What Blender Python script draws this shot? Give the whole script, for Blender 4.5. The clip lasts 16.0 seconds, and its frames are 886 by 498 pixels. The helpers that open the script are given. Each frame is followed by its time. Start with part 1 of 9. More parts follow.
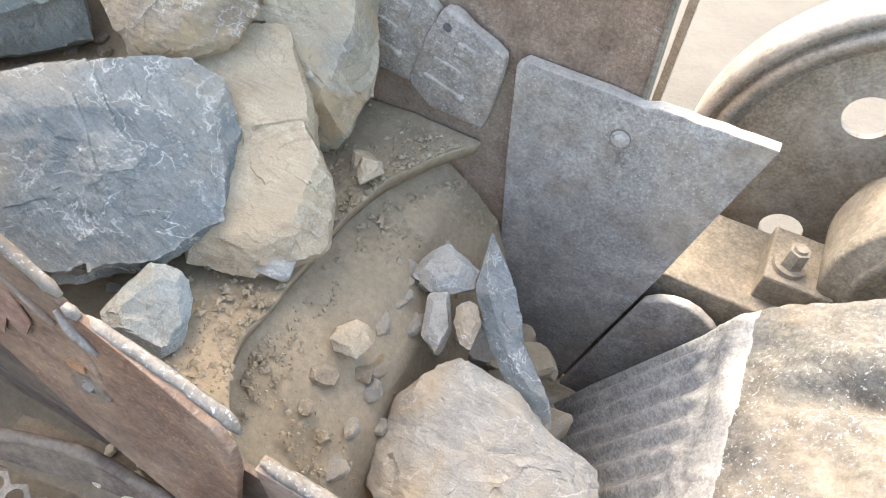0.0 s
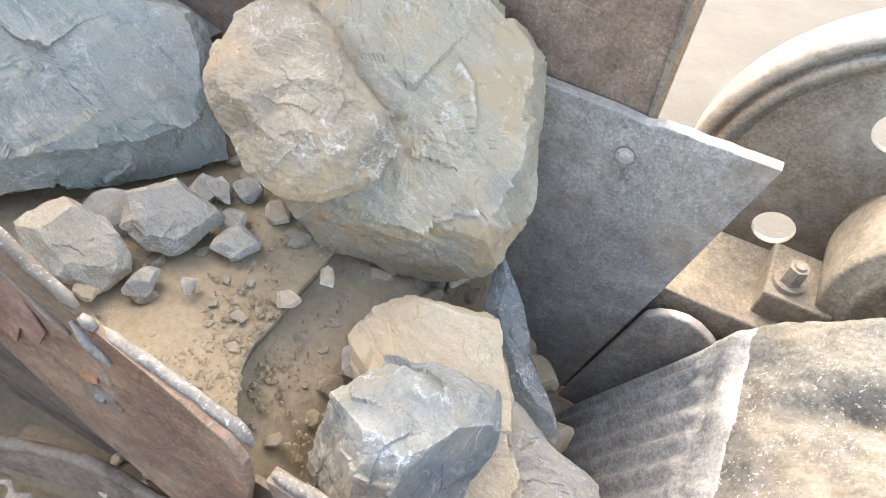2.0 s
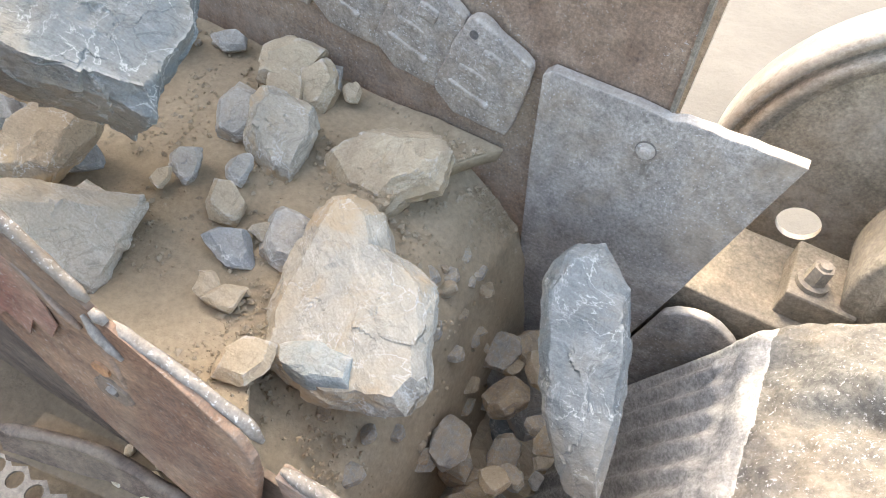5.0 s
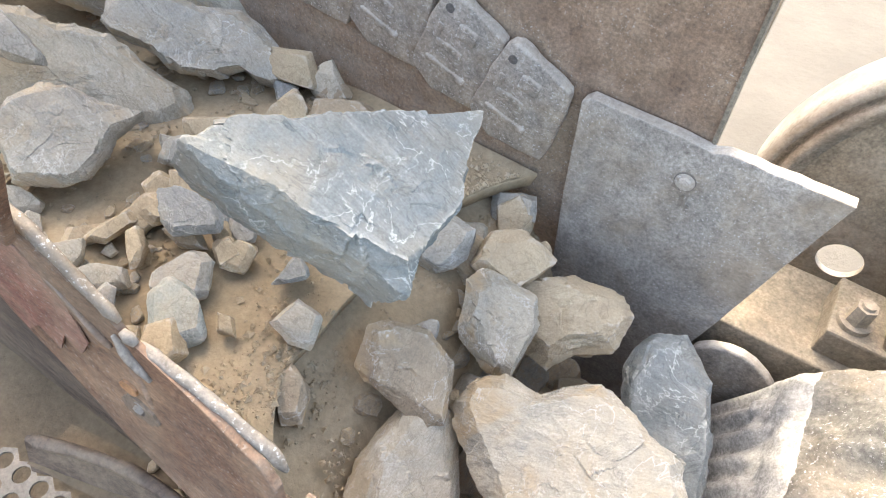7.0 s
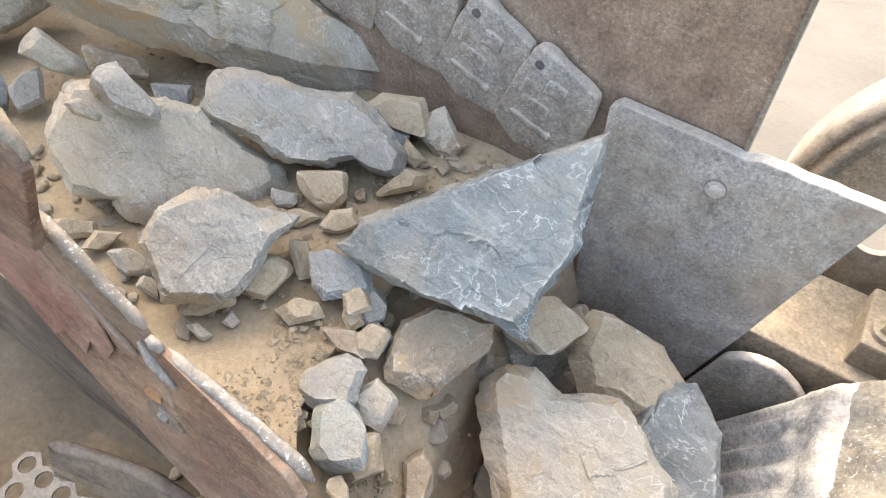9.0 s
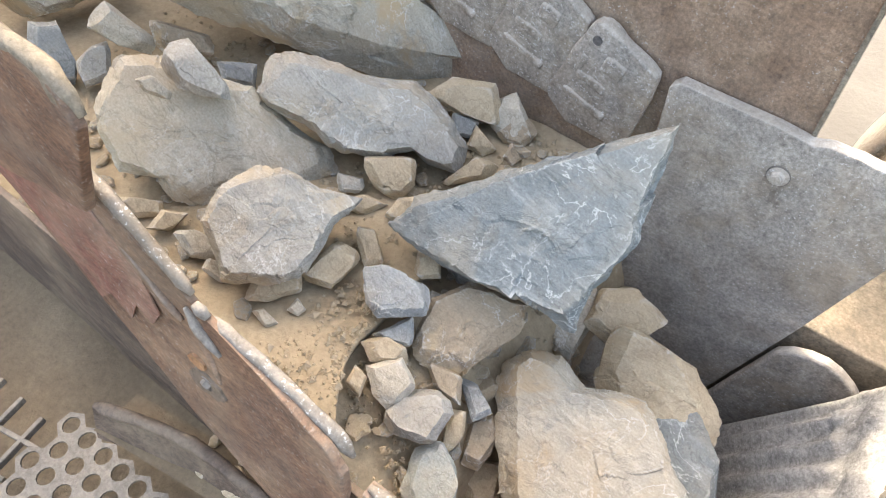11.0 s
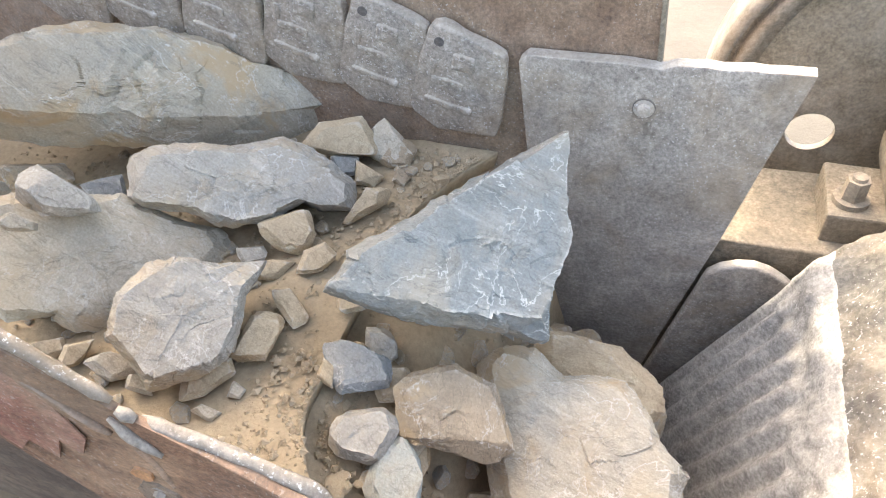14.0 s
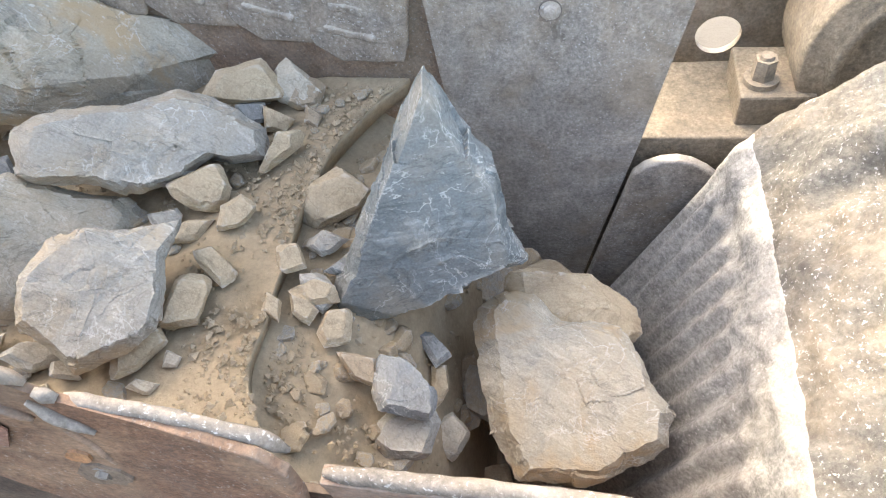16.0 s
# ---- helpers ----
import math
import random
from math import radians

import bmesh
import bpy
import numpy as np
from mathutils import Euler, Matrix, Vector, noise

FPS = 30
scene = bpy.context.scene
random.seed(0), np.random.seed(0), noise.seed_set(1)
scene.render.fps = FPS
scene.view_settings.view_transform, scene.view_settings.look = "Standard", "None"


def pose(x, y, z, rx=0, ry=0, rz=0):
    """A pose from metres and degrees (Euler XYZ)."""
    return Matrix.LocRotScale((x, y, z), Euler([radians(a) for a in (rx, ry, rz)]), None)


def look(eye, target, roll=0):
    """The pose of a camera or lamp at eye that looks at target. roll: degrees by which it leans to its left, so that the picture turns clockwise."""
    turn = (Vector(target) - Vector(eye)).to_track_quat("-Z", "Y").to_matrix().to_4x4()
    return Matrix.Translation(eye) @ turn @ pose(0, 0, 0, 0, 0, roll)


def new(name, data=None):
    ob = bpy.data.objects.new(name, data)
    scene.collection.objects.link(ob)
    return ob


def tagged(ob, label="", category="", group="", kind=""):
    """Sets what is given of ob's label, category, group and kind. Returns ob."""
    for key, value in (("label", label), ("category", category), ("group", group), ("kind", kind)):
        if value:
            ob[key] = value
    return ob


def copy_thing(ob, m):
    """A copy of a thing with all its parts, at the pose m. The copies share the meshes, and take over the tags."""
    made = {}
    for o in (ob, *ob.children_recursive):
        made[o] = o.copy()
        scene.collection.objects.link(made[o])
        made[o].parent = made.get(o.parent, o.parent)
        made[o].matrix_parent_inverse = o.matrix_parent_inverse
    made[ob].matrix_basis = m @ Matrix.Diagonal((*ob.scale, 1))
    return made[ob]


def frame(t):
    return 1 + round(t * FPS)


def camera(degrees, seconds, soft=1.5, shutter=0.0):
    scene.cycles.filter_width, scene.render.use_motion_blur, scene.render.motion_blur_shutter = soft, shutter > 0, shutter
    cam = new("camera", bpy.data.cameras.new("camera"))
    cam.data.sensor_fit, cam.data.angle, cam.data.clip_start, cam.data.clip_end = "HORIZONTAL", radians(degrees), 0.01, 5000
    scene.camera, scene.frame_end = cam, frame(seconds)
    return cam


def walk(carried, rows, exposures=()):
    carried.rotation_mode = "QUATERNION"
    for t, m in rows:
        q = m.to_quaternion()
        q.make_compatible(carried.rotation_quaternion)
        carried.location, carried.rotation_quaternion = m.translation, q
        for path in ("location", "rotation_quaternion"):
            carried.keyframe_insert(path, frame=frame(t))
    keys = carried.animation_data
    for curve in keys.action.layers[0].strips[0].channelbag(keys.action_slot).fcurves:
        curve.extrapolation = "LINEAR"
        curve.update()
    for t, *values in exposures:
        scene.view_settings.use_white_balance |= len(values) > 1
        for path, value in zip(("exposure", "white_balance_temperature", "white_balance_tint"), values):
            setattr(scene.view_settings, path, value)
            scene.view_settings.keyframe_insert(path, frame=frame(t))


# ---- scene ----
cam = camera(67.2, 16.0, 1.0)

PATH = [
    (0, (0.407, -1.315, 0.94), (-0.099, -0.155, -0.61), 5.5),
    (0.5, (0.386, -1.329, 0.947), (-0.09, -0.153, -0.6), 6.7),
    (1, (0.374, -1.325, 0.953), (-0.125, -0.147, -0.585), 6.4),
    (1.5, (0.383, -1.334, 0.96), (-0.116, -0.155, -0.577), 6.6),
    (2, (0.376, -1.333, 0.957), (-0.119, -0.145, -0.575), 6.9),
    (2.5, (0.375, -1.32, 0.951), (-0.148, -0.143, -0.579), 5.6),
    (3, (0.375, -1.326, 0.96), (-0.159, -0.14, -0.559), 5.8),
    (5.5, (0.371, -1.287, 0.954), (-0.158, -0.159, -0.611), 5.8),
    (6, (0.363, -1.273, 0.96), (-0.202, -0.139, -0.588), 5.1),
    (6.5, (0.346, -1.276, 0.967), (-0.254, -0.158, -0.579), 5.2),
    (7, (0.339, -1.279, 0.958), (-0.268, -0.161, -0.585), 5.2),
    (7.5, (0.348, -1.272, 0.961), (-0.305, -0.167, -0.573), 3.5),
    (8, (0.332, -1.274, 0.961), (-0.319, -0.165, -0.57), 3.9),
    (10.5, (0.3, -1.284, 0.91), (-0.379, -0.223, -0.645), 3.7),
    (11, (0.285, -1.284, 0.91), (-0.427, -0.269, -0.659), 2.7),
    (11.5, (0.278, -1.29, 0.9), (-0.459, -0.295, -0.67), 1.7),
    (12, (0.268, -1.29, 0.896), (-0.493, -0.323, -0.68), 1.0),
    (12.5, (0.267, -1.291, 0.889), (-0.489, -0.335, -0.697), 0.1),
    (13, (0.289, -1.302, 0.883), (-0.541, -0.248, -0.6), -5.4),
    (13.5, (0.299, -1.308, 0.864), (-0.416, -0.136, -0.59), -7.4),
    (14, (0.34, -1.318, 0.84), (-0.25, -0.089, -0.624), -9.8),
    (14.5, (0.397, -1.322, 0.805), (-0.076, -0.095, -0.702), -12.6),
    (15, (0.388, -1.328, 0.767), (0.024, -0.132, -0.795), -13.0),
    (15.5, (0.383, -1.331, 0.756), (0.075, -0.193, -0.859), -12.8),
    (16, (0.351, -1.326, 0.772), (-0.046, -0.164, -0.806), -13.1),
]
EXPOSURE = [(0, 2.70, 7400, 7), (3, 2.66, 7400, 7), (8, 2.74, 7850, 8), (10.5, 2.66, 8000, 8), (12, 2.97, 8300, 9), (12.7, 3.07, 8300, 9), (14, 2.80, 8000, 9), (16, 2.73, 7650, 8)]
walk(cam, [(t, look(eye, target, roll)) for t, eye, target, roll in PATH], EXPOSURE)

# ---- light: hazy daylight, the sun behind the far hopper plate ----
SUN_DIR = Vector((-0.56, 0.584, 1.03)).normalized()      # towards the sun
sky = bpy.data.worlds.new("sky")
scene.world = sky
sky.use_nodes = True
sn = sky.node_tree.nodes
tex = sn.new("ShaderNodeTexSky")
tex.sky_type, tex.sun_disc = "NISHITA", False
tex.sun_elevation = math.asin(SUN_DIR.z)
tex.sun_rotation = math.atan2(SUN_DIR.x, SUN_DIR.y)
tex.dust_density, tex.air_density = 4.0, 1.0
sky.node_tree.links.new(tex.outputs[0], sn["Background"].inputs[0])
sn["Background"].inputs[1].default_value = 0.15
sun = new("sun", bpy.data.lights.new("sun", "SUN"))
sun.data.energy, sun.data.angle, sun.data.color = 0.56, radians(1.2), (1.0, 0.94, 0.84)
sun.matrix_world = look((0, 0, 4), Vector((0, 0, 4)) - SUN_DIR)


# ---- materials ----
def nodes_of(name):
    m = bpy.data.materials.new(name)
    m.use_nodes = True
    nt = m.node_tree
    return m, nt, nt.nodes["Principled BSDF"]


class Tree:
    """Short hand for building a node tree."""

    def __init__(self, name, scale_object=True):
        self.m, self.nt, self.b = nodes_of(name)
        self.co = self.nt.nodes.new("ShaderNodeTexCoord")
        self.src = self.co.outputs["Object"]

    def link(self, a, b):
        self.nt.links.new(a, b)

    def noise(self, scale, detail=6, rough=0.6, vec=None, distortion=0.0):
        n = self.nt.nodes.new("ShaderNodeTexNoise")
        n.inputs["Scale"].default_value, n.inputs["Detail"].default_value = scale, detail
        n.inputs["Roughness"].default_value, n.inputs["Distortion"].default_value = rough, distortion
        self.link(vec or self.src, n.inputs["Vector"])
        return n.outputs["Fac"]

    def ramp(self, fac, *stops):
        r = self.nt.nodes.new("ShaderNodeValToRGB")
        els = r.color_ramp.elements
        while len(els) < len(stops):
            els.new(0.5)
        for e, (p, c) in zip(els, stops):
            e.position = p
            e.color = (c, c, c, 1) if isinstance(c, (int, float)) else (*c, 1)
        self.link(fac, r.inputs[0])
        return r.outputs[0]

    def mix(self, fac, a, b, mode="MIX"):
        n = self.nt.nodes.new("ShaderNodeMix")
        n.data_type, n.blend_type = "RGBA", mode
        for sock, v in ((n.inputs[0], fac), (n.inputs[6], a), (n.inputs[7], b)):
            if isinstance(v, (int, float)):
                sock.default_value = v
            elif isinstance(v, tuple):
                sock.default_value = (*v, 1)
            else:
                self.link(v, sock)
        return n.outputs[2]

    def math(self, op, a, b=0.5):
        n = self.nt.nodes.new("ShaderNodeMath")
        n.operation = op
        for sock, v in ((n.inputs[0], a), (n.inputs[1], b)):
            if isinstance(v, (int, float)):
                sock.default_value = v
            else:
                self.link(v, sock)
        return n.outputs[0]

    def scaled(self, x, y, z):
        n = self.nt.nodes.new("ShaderNodeMapping")
        n.inputs["Scale"].default_value = (x, y, z)
        self.link(self.src, n.inputs["Vector"])
        return n.outputs[0]

    def upward(self):
        """World normal's z, for what settles on top of things."""
        g = self.nt.nodes.new("ShaderNodeNewGeometry")
        s = self.nt.nodes.new("ShaderNodeSeparateXYZ")
        self.link(g.outputs["Normal"], s.inputs[0])
        return s.outputs[2]

    def pointiness(self):
        return self.nt.nodes.new("ShaderNodeNewGeometry").outputs["Pointiness"]

    def bump(self, height, strength=0.4, distance=0.01, under=None):
        n = self.nt.nodes.new("ShaderNodeBump")
        n.inputs["Strength"].default_value, n.inputs["Distance"].default_value = strength, distance
        self.link(height, n.inputs["Height"])
        if under:
            self.link(under, n.inputs["Normal"])
        return n.outputs[0]

    def finish(self, color, rough, normal=None, metal=0.0):
        for key, v in (("Base Color", color), ("Roughness", rough), ("Metallic", metal)):
            if isinstance(v, (int, float)):
                self.b.inputs[key].default_value = v
            elif isinstance(v, tuple):
                self.b.inputs[key].default_value = (*v, 1)
            else:
                self.link(v, self.b.inputs[key])
        if normal:
            self.link(normal, self.b.inputs["Normal"])
        return self.m


DUST = (0.42, 0.35, 0.25)


def stone_material(name, dark, mid, light, vein=0.0, dust=0.5, rust=0.0):
    k = Tree(name)
    # patches of weathered and fresh stone, with ragged borders
    patch = k.noise(2.4, 10, 0.62, distortion=0.9)
    base = k.ramp(patch, (0.36, dark), (0.46, mid), (0.54, mid), (0.62, light))
    # fine streaks along the layers
    streak = k.noise(5.0, 9, 0.68, k.scaled(1.2, 5.5, 2.0), 0.5)
    base = k.mix(k.ramp(streak, (0.54, 0.0), (0.66, 0.35)), base, tuple(min(0.7, c * 1.45) for c in light))
    base = k.mix(k.ramp(streak, (0.34, 0.45), (0.44, 0.0)), base, tuple(c * 0.62 for c in dark))
    grain = k.noise(190.0, 5, 0.7)
    base = k.mix(0.48, base, k.ramp(grain, (0.32, 0.30), (0.68, 0.70)), "OVERLAY")
    skin = k.ramp(k.noise(1.7, 7, 0.6, distortion=0.7), (0.47, 0.0), (0.56, 1.0))
    base = k.mix(k.math("MULTIPLY", skin, 0.25 + 0.4 * rust), base, (0.43, 0.345, 0.235))
    if rust:
        spot = k.ramp(k.noise(4.2, 8, 0.65, distortion=0.6), (0.51, 0.0), (0.60, 1.0))
        base = k.mix(k.math("MULTIPLY", spot, rust), base, (0.46, 0.335, 0.20))
    if vein:
        lines = k.math("ABSOLUTE", k.math("SUBTRACT", k.noise(5.5, 6, 0.62, distortion=0.5), 0.5))
        mask = k.ramp(lines, (0.0, 0.9), (0.004, 0.6), (0.011, 0.0))
        patchy = k.ramp(k.noise(6.0, 6, 0.7), (0.44, 0.0), (0.60, 1.0))
        flecks = k.ramp(k.noise(45.0, 5, 0.7, k.scaled(1.0, 2.2, 1.4)), (0.60, 0.0), (0.66, 1.0))
        both = k.math("MULTIPLY", k.math("ADD", mask, k.math("MULTIPLY", flecks, 0.7)), patchy)
        base = k.mix(k.math("MULTIPLY", both, vein), base, (0.76, 0.77, 0.75))
    crack = k.math("ABSOLUTE", k.math("SUBTRACT", k.noise(3.1, 9, 0.6, k.scaled(1.0, 2.6, 1.6), 0.8), 0.5))
    base = k.mix(k.ramp(crack, (0.0, 0.5), (0.004, 0.25), (0.009, 0.0)), base, tuple(c * 0.5 for c in dark))
    # chipped pale edges and settled dust
    edge = k.math("MULTIPLY", k.ramp(k.pointiness(), (0.525, 0.0), (0.57, 1.0)), k.ramp(k.noise(14.0, 6, 0.7), (0.38, 0.1), (0.58, 1.0)))
    base = k.mix(k.math("MULTIPLY", edge, 0.8), base, (0.68, 0.66, 0.61))
    lie = k.math("MULTIPLY", k.ramp(k.upward(), (0.45, 0.0), (0.92, 1.0)), k.ramp(k.noise(5.0, 9, 0.68, distortion=0.5), (0.38, 0.1), (0.58, 1.0)))
    base = k.mix(k.math("MULTIPLY", lie, dust), base, DUST)
    n1 = k.bump(k.noise(20.0, 10, 0.7, k.scaled(1.0, 1.8, 1.3), 0.4), 0.55, 0.012)
    n2 = k.bump(grain, 0.6, 0.002, n1)
    return k.finish(base, k.ramp(patch, (0.3, 0.72), (0.7, 0.95)), n2)


STONE = {
    "blue": stone_material("blue_stone", (0.20, 0.218, 0.222), (0.29, 0.304, 0.304), (0.39, 0.40, 0.394), 0.9, 0.35, 0.15),
    "slate": stone_material("slate_blue_stone", (0.142, 0.165, 0.17), (0.195, 0.217, 0.22), (0.275, 0.29, 0.285), 0.65, 0.15, 0.12),
    "green": stone_material("green_stone", (0.245, 0.29, 0.28), (0.34, 0.375, 0.36), (0.44, 0.45, 0.41), 0.6, 0.55),
    "grey": stone_material("grey_stone", (0.285, 0.28, 0.258), (0.375, 0.362, 0.328), (0.48, 0.455, 0.40), 0.7, 0.48, 0.45),
    "tan": stone_material("tan_stone", (0.36, 0.28, 0.19), (0.46, 0.372, 0.258), (0.54, 0.455, 0.335), 0.2, 0.6, 0.4),
    "pale": stone_material("pale_stone", (0.31, 0.305, 0.27), (0.41, 0.375, 0.31), (0.50, 0.455, 0.375), 0.7, 0.45, 0.8),
    "cream": stone_material("cream_stone", (0.36, 0.335, 0.28), (0.47, 0.43, 0.355), (0.55, 0.51, 0.435), 0.5, 0.5, 0.4),
    "ochre": stone_material("ochre_stone", (0.29, 0.27, 0.23), (0.385, 0.335, 0.25), (0.46, 0.40, 0.305), 0.45, 0.45, 0.8),
    "brown": stone_material("brown_stone", (0.25, 0.20, 0.148), (0.345, 0.277, 0.20), (0.46, 0.375, 0.275), 0.6, 0.35, 0.9),
}


def dust_material(name="settled_dust", low=(0.28, 0.218, 0.142), mid=(0.36, 0.288, 0.196), high=(0.42, 0.347, 0.245)):
    k = Tree(name)
    c = k.ramp(k.noise(2.2, 6, 0.6), (0.3, low), (0.55, mid), (0.75, high))
    c = k.mix(0.5, c, k.ramp(k.noise(60.0, 6, 0.75), (0.3, 0.3), (0.7, 0.7)), "OVERLAY")
    n1 = k.bump(k.noise(9.0, 8, 0.7), 0.5, 0.02)
    return k.finish(c, 0.95, k.bump(k.noise(150.0, 3, 0.7), 0.5, 0.003, n1))


def steel_material(name, dark, mid, light, metal, rough, dust=0.6, scratch=(1, 1, 1), speck=0.0, stain=0.35, wear=0.45):
    k = Tree(name)
    v = k.scaled(*scratch)
    c = k.ramp(k.noise(3.5, 8, 0.65, v, 0.4), (0.3, dark), (0.52, mid), (0.72, light))
    c = k.mix(0.65, c, k.ramp(k.noise(95.0, 6, 0.78, v), (0.36, 0.20), (0.64, 0.80)), "OVERLAY")
    blot = k.ramp(k.noise(2.6, 7, 0.68, distortion=0.8), (0.46, 0.0), (0.64, 1.0))
    c = k.mix(k.math("MULTIPLY", blot, stain), c, (0.30, 0.235, 0.17))
    c = k.mix(0.4, c, k.ramp(k.noise(17.0, 14, 0.86, v, 0.25), (0.40, 0.16), (0.60, 0.84)), "OVERLAY")
    if speck:
        dots = k.math("MULTIPLY", k.ramp(k.noise(120.0, 4, 0.65), (0.59, 0.0), (0.65, 1.0)), k.ramp(k.noise(4.0, 7, 0.7, distortion=0.6), (0.42, 0.08), (0.58, 1.0)))
        c = k.mix(k.math("MULTIPLY", dots, speck), c, (0.62, 0.61, 0.60))
    lie = k.math("MULTIPLY", k.ramp(k.upward(), (0.3, 0.0), (0.8, 1.0)), k.ramp(k.noise(9.0, 6, 0.7), (0.3, 0.35), (0.6, 1.0)))
    lie = k.math("MULTIPLY", lie, dust)
    c = k.mix(lie, c, (0.46, 0.42, 0.355))
    worn = k.math("MULTIPLY", k.ramp(k.pointiness(), (0.53, 0.0), (0.60, 1.0)), k.math("MULTIPLY", k.ramp(k.noise(18.0, 6, 0.7), (0.35, 0.2), (0.6, 1.0)), wear))
    c = k.mix(worn, c, (0.60, 0.57, 0.53))
    n1 = k.bump(k.noise(20.0, 10, 0.75, v), 0.45, 0.007)
    n2 = k.bump(k.noise(130.0, 3, 0.6), 0.5, 0.002, n1)
    return k.finish(c, k.ramp(k.noise(12.0, 5, 0.6), (0.3, rough - 0.12), (0.7, rough + 0.12)), n2, metal)


MANGANESE = steel_material("manganese_steel", (0.225, 0.204, 0.188), (0.335, 0.307, 0.282), (0.46, 0.425, 0.39), 0.1, 0.78, 0.6, speck=1.0, stain=0.7)
ORANGE = steel_material("orange_rust", (0.20, 0.085, 0.035), (0.30, 0.13, 0.05), (0.36, 0.18, 0.08), 0.0, 0.9, 0.1, wear=0.0)
TOOTH = steel_material("ribbed_manganese", (0.26, 0.255, 0.248), (0.355, 0.348, 0.335), (0.44, 0.43, 0.41), 0.1, 0.75, 0.4, speck=0.9, stain=0.2, wear=0.0)
RUSTY = steel_material("rusty_steel", (0.18, 0.112, 0.075), (0.265, 0.18, 0.125), (0.34, 0.255, 0.185), 0.1, 0.75, 0.8, speck=0.6, stain=0.25)
WALLSTEEL = steel_material("rusty_scraped_steel", (0.075, 0.036, 0.022), (0.145, 0.076, 0.046), (0.25, 0.152, 0.094), 0.05, 0.82, 0.14, (1, 1, 1.7), 0.2, 0.3, 0.3)
BEAD = steel_material("worn_bead", (0.085, 0.066, 0.052), (0.165, 0.143, 0.126), (0.30, 0.278, 0.256), 0.1, 0.7, 0.15, speck=1.0, stain=0.6, wear=0.2)
RED = steel_material("worn_red_paint", (0.125, 0.066, 0.042), (0.175, 0.07, 0.052), (0.25, 0.082, 0.066), 0.0, 0.75, 0.14, (1, 1, 1.7), 0.2, 0.4, 0.2)
DUSTY = steel_material("dust_covered_steel", (0.135, 0.114, 0.086), (0.18, 0.153, 0.116), (0.225, 0.193, 0.148), 0.0, 0.9, 0.1, wear=0.1)
JAWSTEEL = steel_material("dusty_cast_jaw", (0.088, 0.09, 0.089), (0.128, 0.122, 0.11), (0.175, 0.152, 0.12), 0.05, 0.85, 0.06, speck=0.8, stain=0.4, wear=0.0)
DARKSTEEL = steel_material("dark_bolt_steel", (0.05, 0.05, 0.058), (0.09, 0.086, 0.09), (0.16, 0.145, 0.135), 0.1, 0.6, 0.2, wear=0.05)
WHEEL = steel_material("dusty_wheel_steel", (0.20, 0.175, 0.135), (0.25, 0.22, 0.17), (0.30, 0.265, 0.21), 0.1, 0.7, 0.3)
RIM = steel_material("bright_wheel_rim", (0.22, 0.205, 0.18), (0.29, 0.27, 0.235), (0.36, 0.335, 0.29), 0.4, 0.45, 0.1)
# dark brown rust, taken darker in colour for the shade low on the near side
SHADERUST = steel_material("shade_dark_rust", (0.055, 0.04, 0.032), (0.095, 0.065, 0.05), (0.15, 0.11, 0.085), 0.05, 0.85, 0.1, wear=0.0)
PLATFORM = steel_material("dusty_perforated_steel", (0.12, 0.10, 0.082), (0.155, 0.132, 0.108), (0.19, 0.163, 0.133), 0.05, 0.85, 0.3, wear=0.1)
DUSTBED = dust_material()
GRAVEL = dust_material("pale_gravel", (0.30, 0.245, 0.17), (0.39, 0.325, 0.235), (0.47, 0.405, 0.31))
# oily dust, coloured darker to stand for the shade below the hopper wall
DECK = dust_material("shade_dark_oily_dust", (0.125, 0.094, 0.062), (0.18, 0.138, 0.092), (0.24, 0.19, 0.13))


def ground_material():
    k = Tree("pale_sandy_ground")
    c = k.ramp(k.noise(0.8, 8, 0.65), (0.3, (0.11, 0.103, 0.092)), (0.7, (0.165, 0.155, 0.138)))
    return k.finish(c, 0.95, k.bump(k.noise(6.0, 8, 0.7), 0.5, 0.04))


GROUND = ground_material()


# ---- mesh helpers ----
def mesh_object(name, bm, material, smooth=False):
    bmesh.ops.recalc_face_normals(bm, faces=bm.faces)
    me = bpy.data.meshes.new(name)
    bm.to_mesh(me)
    bm.free()
    me.materials.append(material)
    for p in me.polygons:
        p.use_smooth = smooth
    return new(name, me)


def part(name, bm, material, parent, label="", smooth=False):
    ob = mesh_object(name, bm, material, smooth)
    ob.parent = parent
    return tagged(ob, label)


def empty(name, m, label, category, group="", kind=""):
    ob = new(name)
    ob.matrix_world = m
    return tagged(ob, label, category, group, kind)


def box(x0, x1, y0, y1, z0, z1, bevel=0.004, seg=2, bm=None):
    bm = bm or bmesh.new()
    made = bmesh.ops.create_cube(bm, size=1)["verts"]
    for v in made:
        v.co = Vector(((x0 + x1) / 2 + v.co.x * (x1 - x0), (y0 + y1) / 2 + v.co.y * (y1 - y0), (z0 + z1) / 2 + v.co.z * (z1 - z0)))
    if bevel:
        bmesh.ops.bevel(bm, geom=list({e for v in made for e in v.link_edges}), offset=bevel, segments=seg, affect="EDGES", profile=0.5)
    return bm


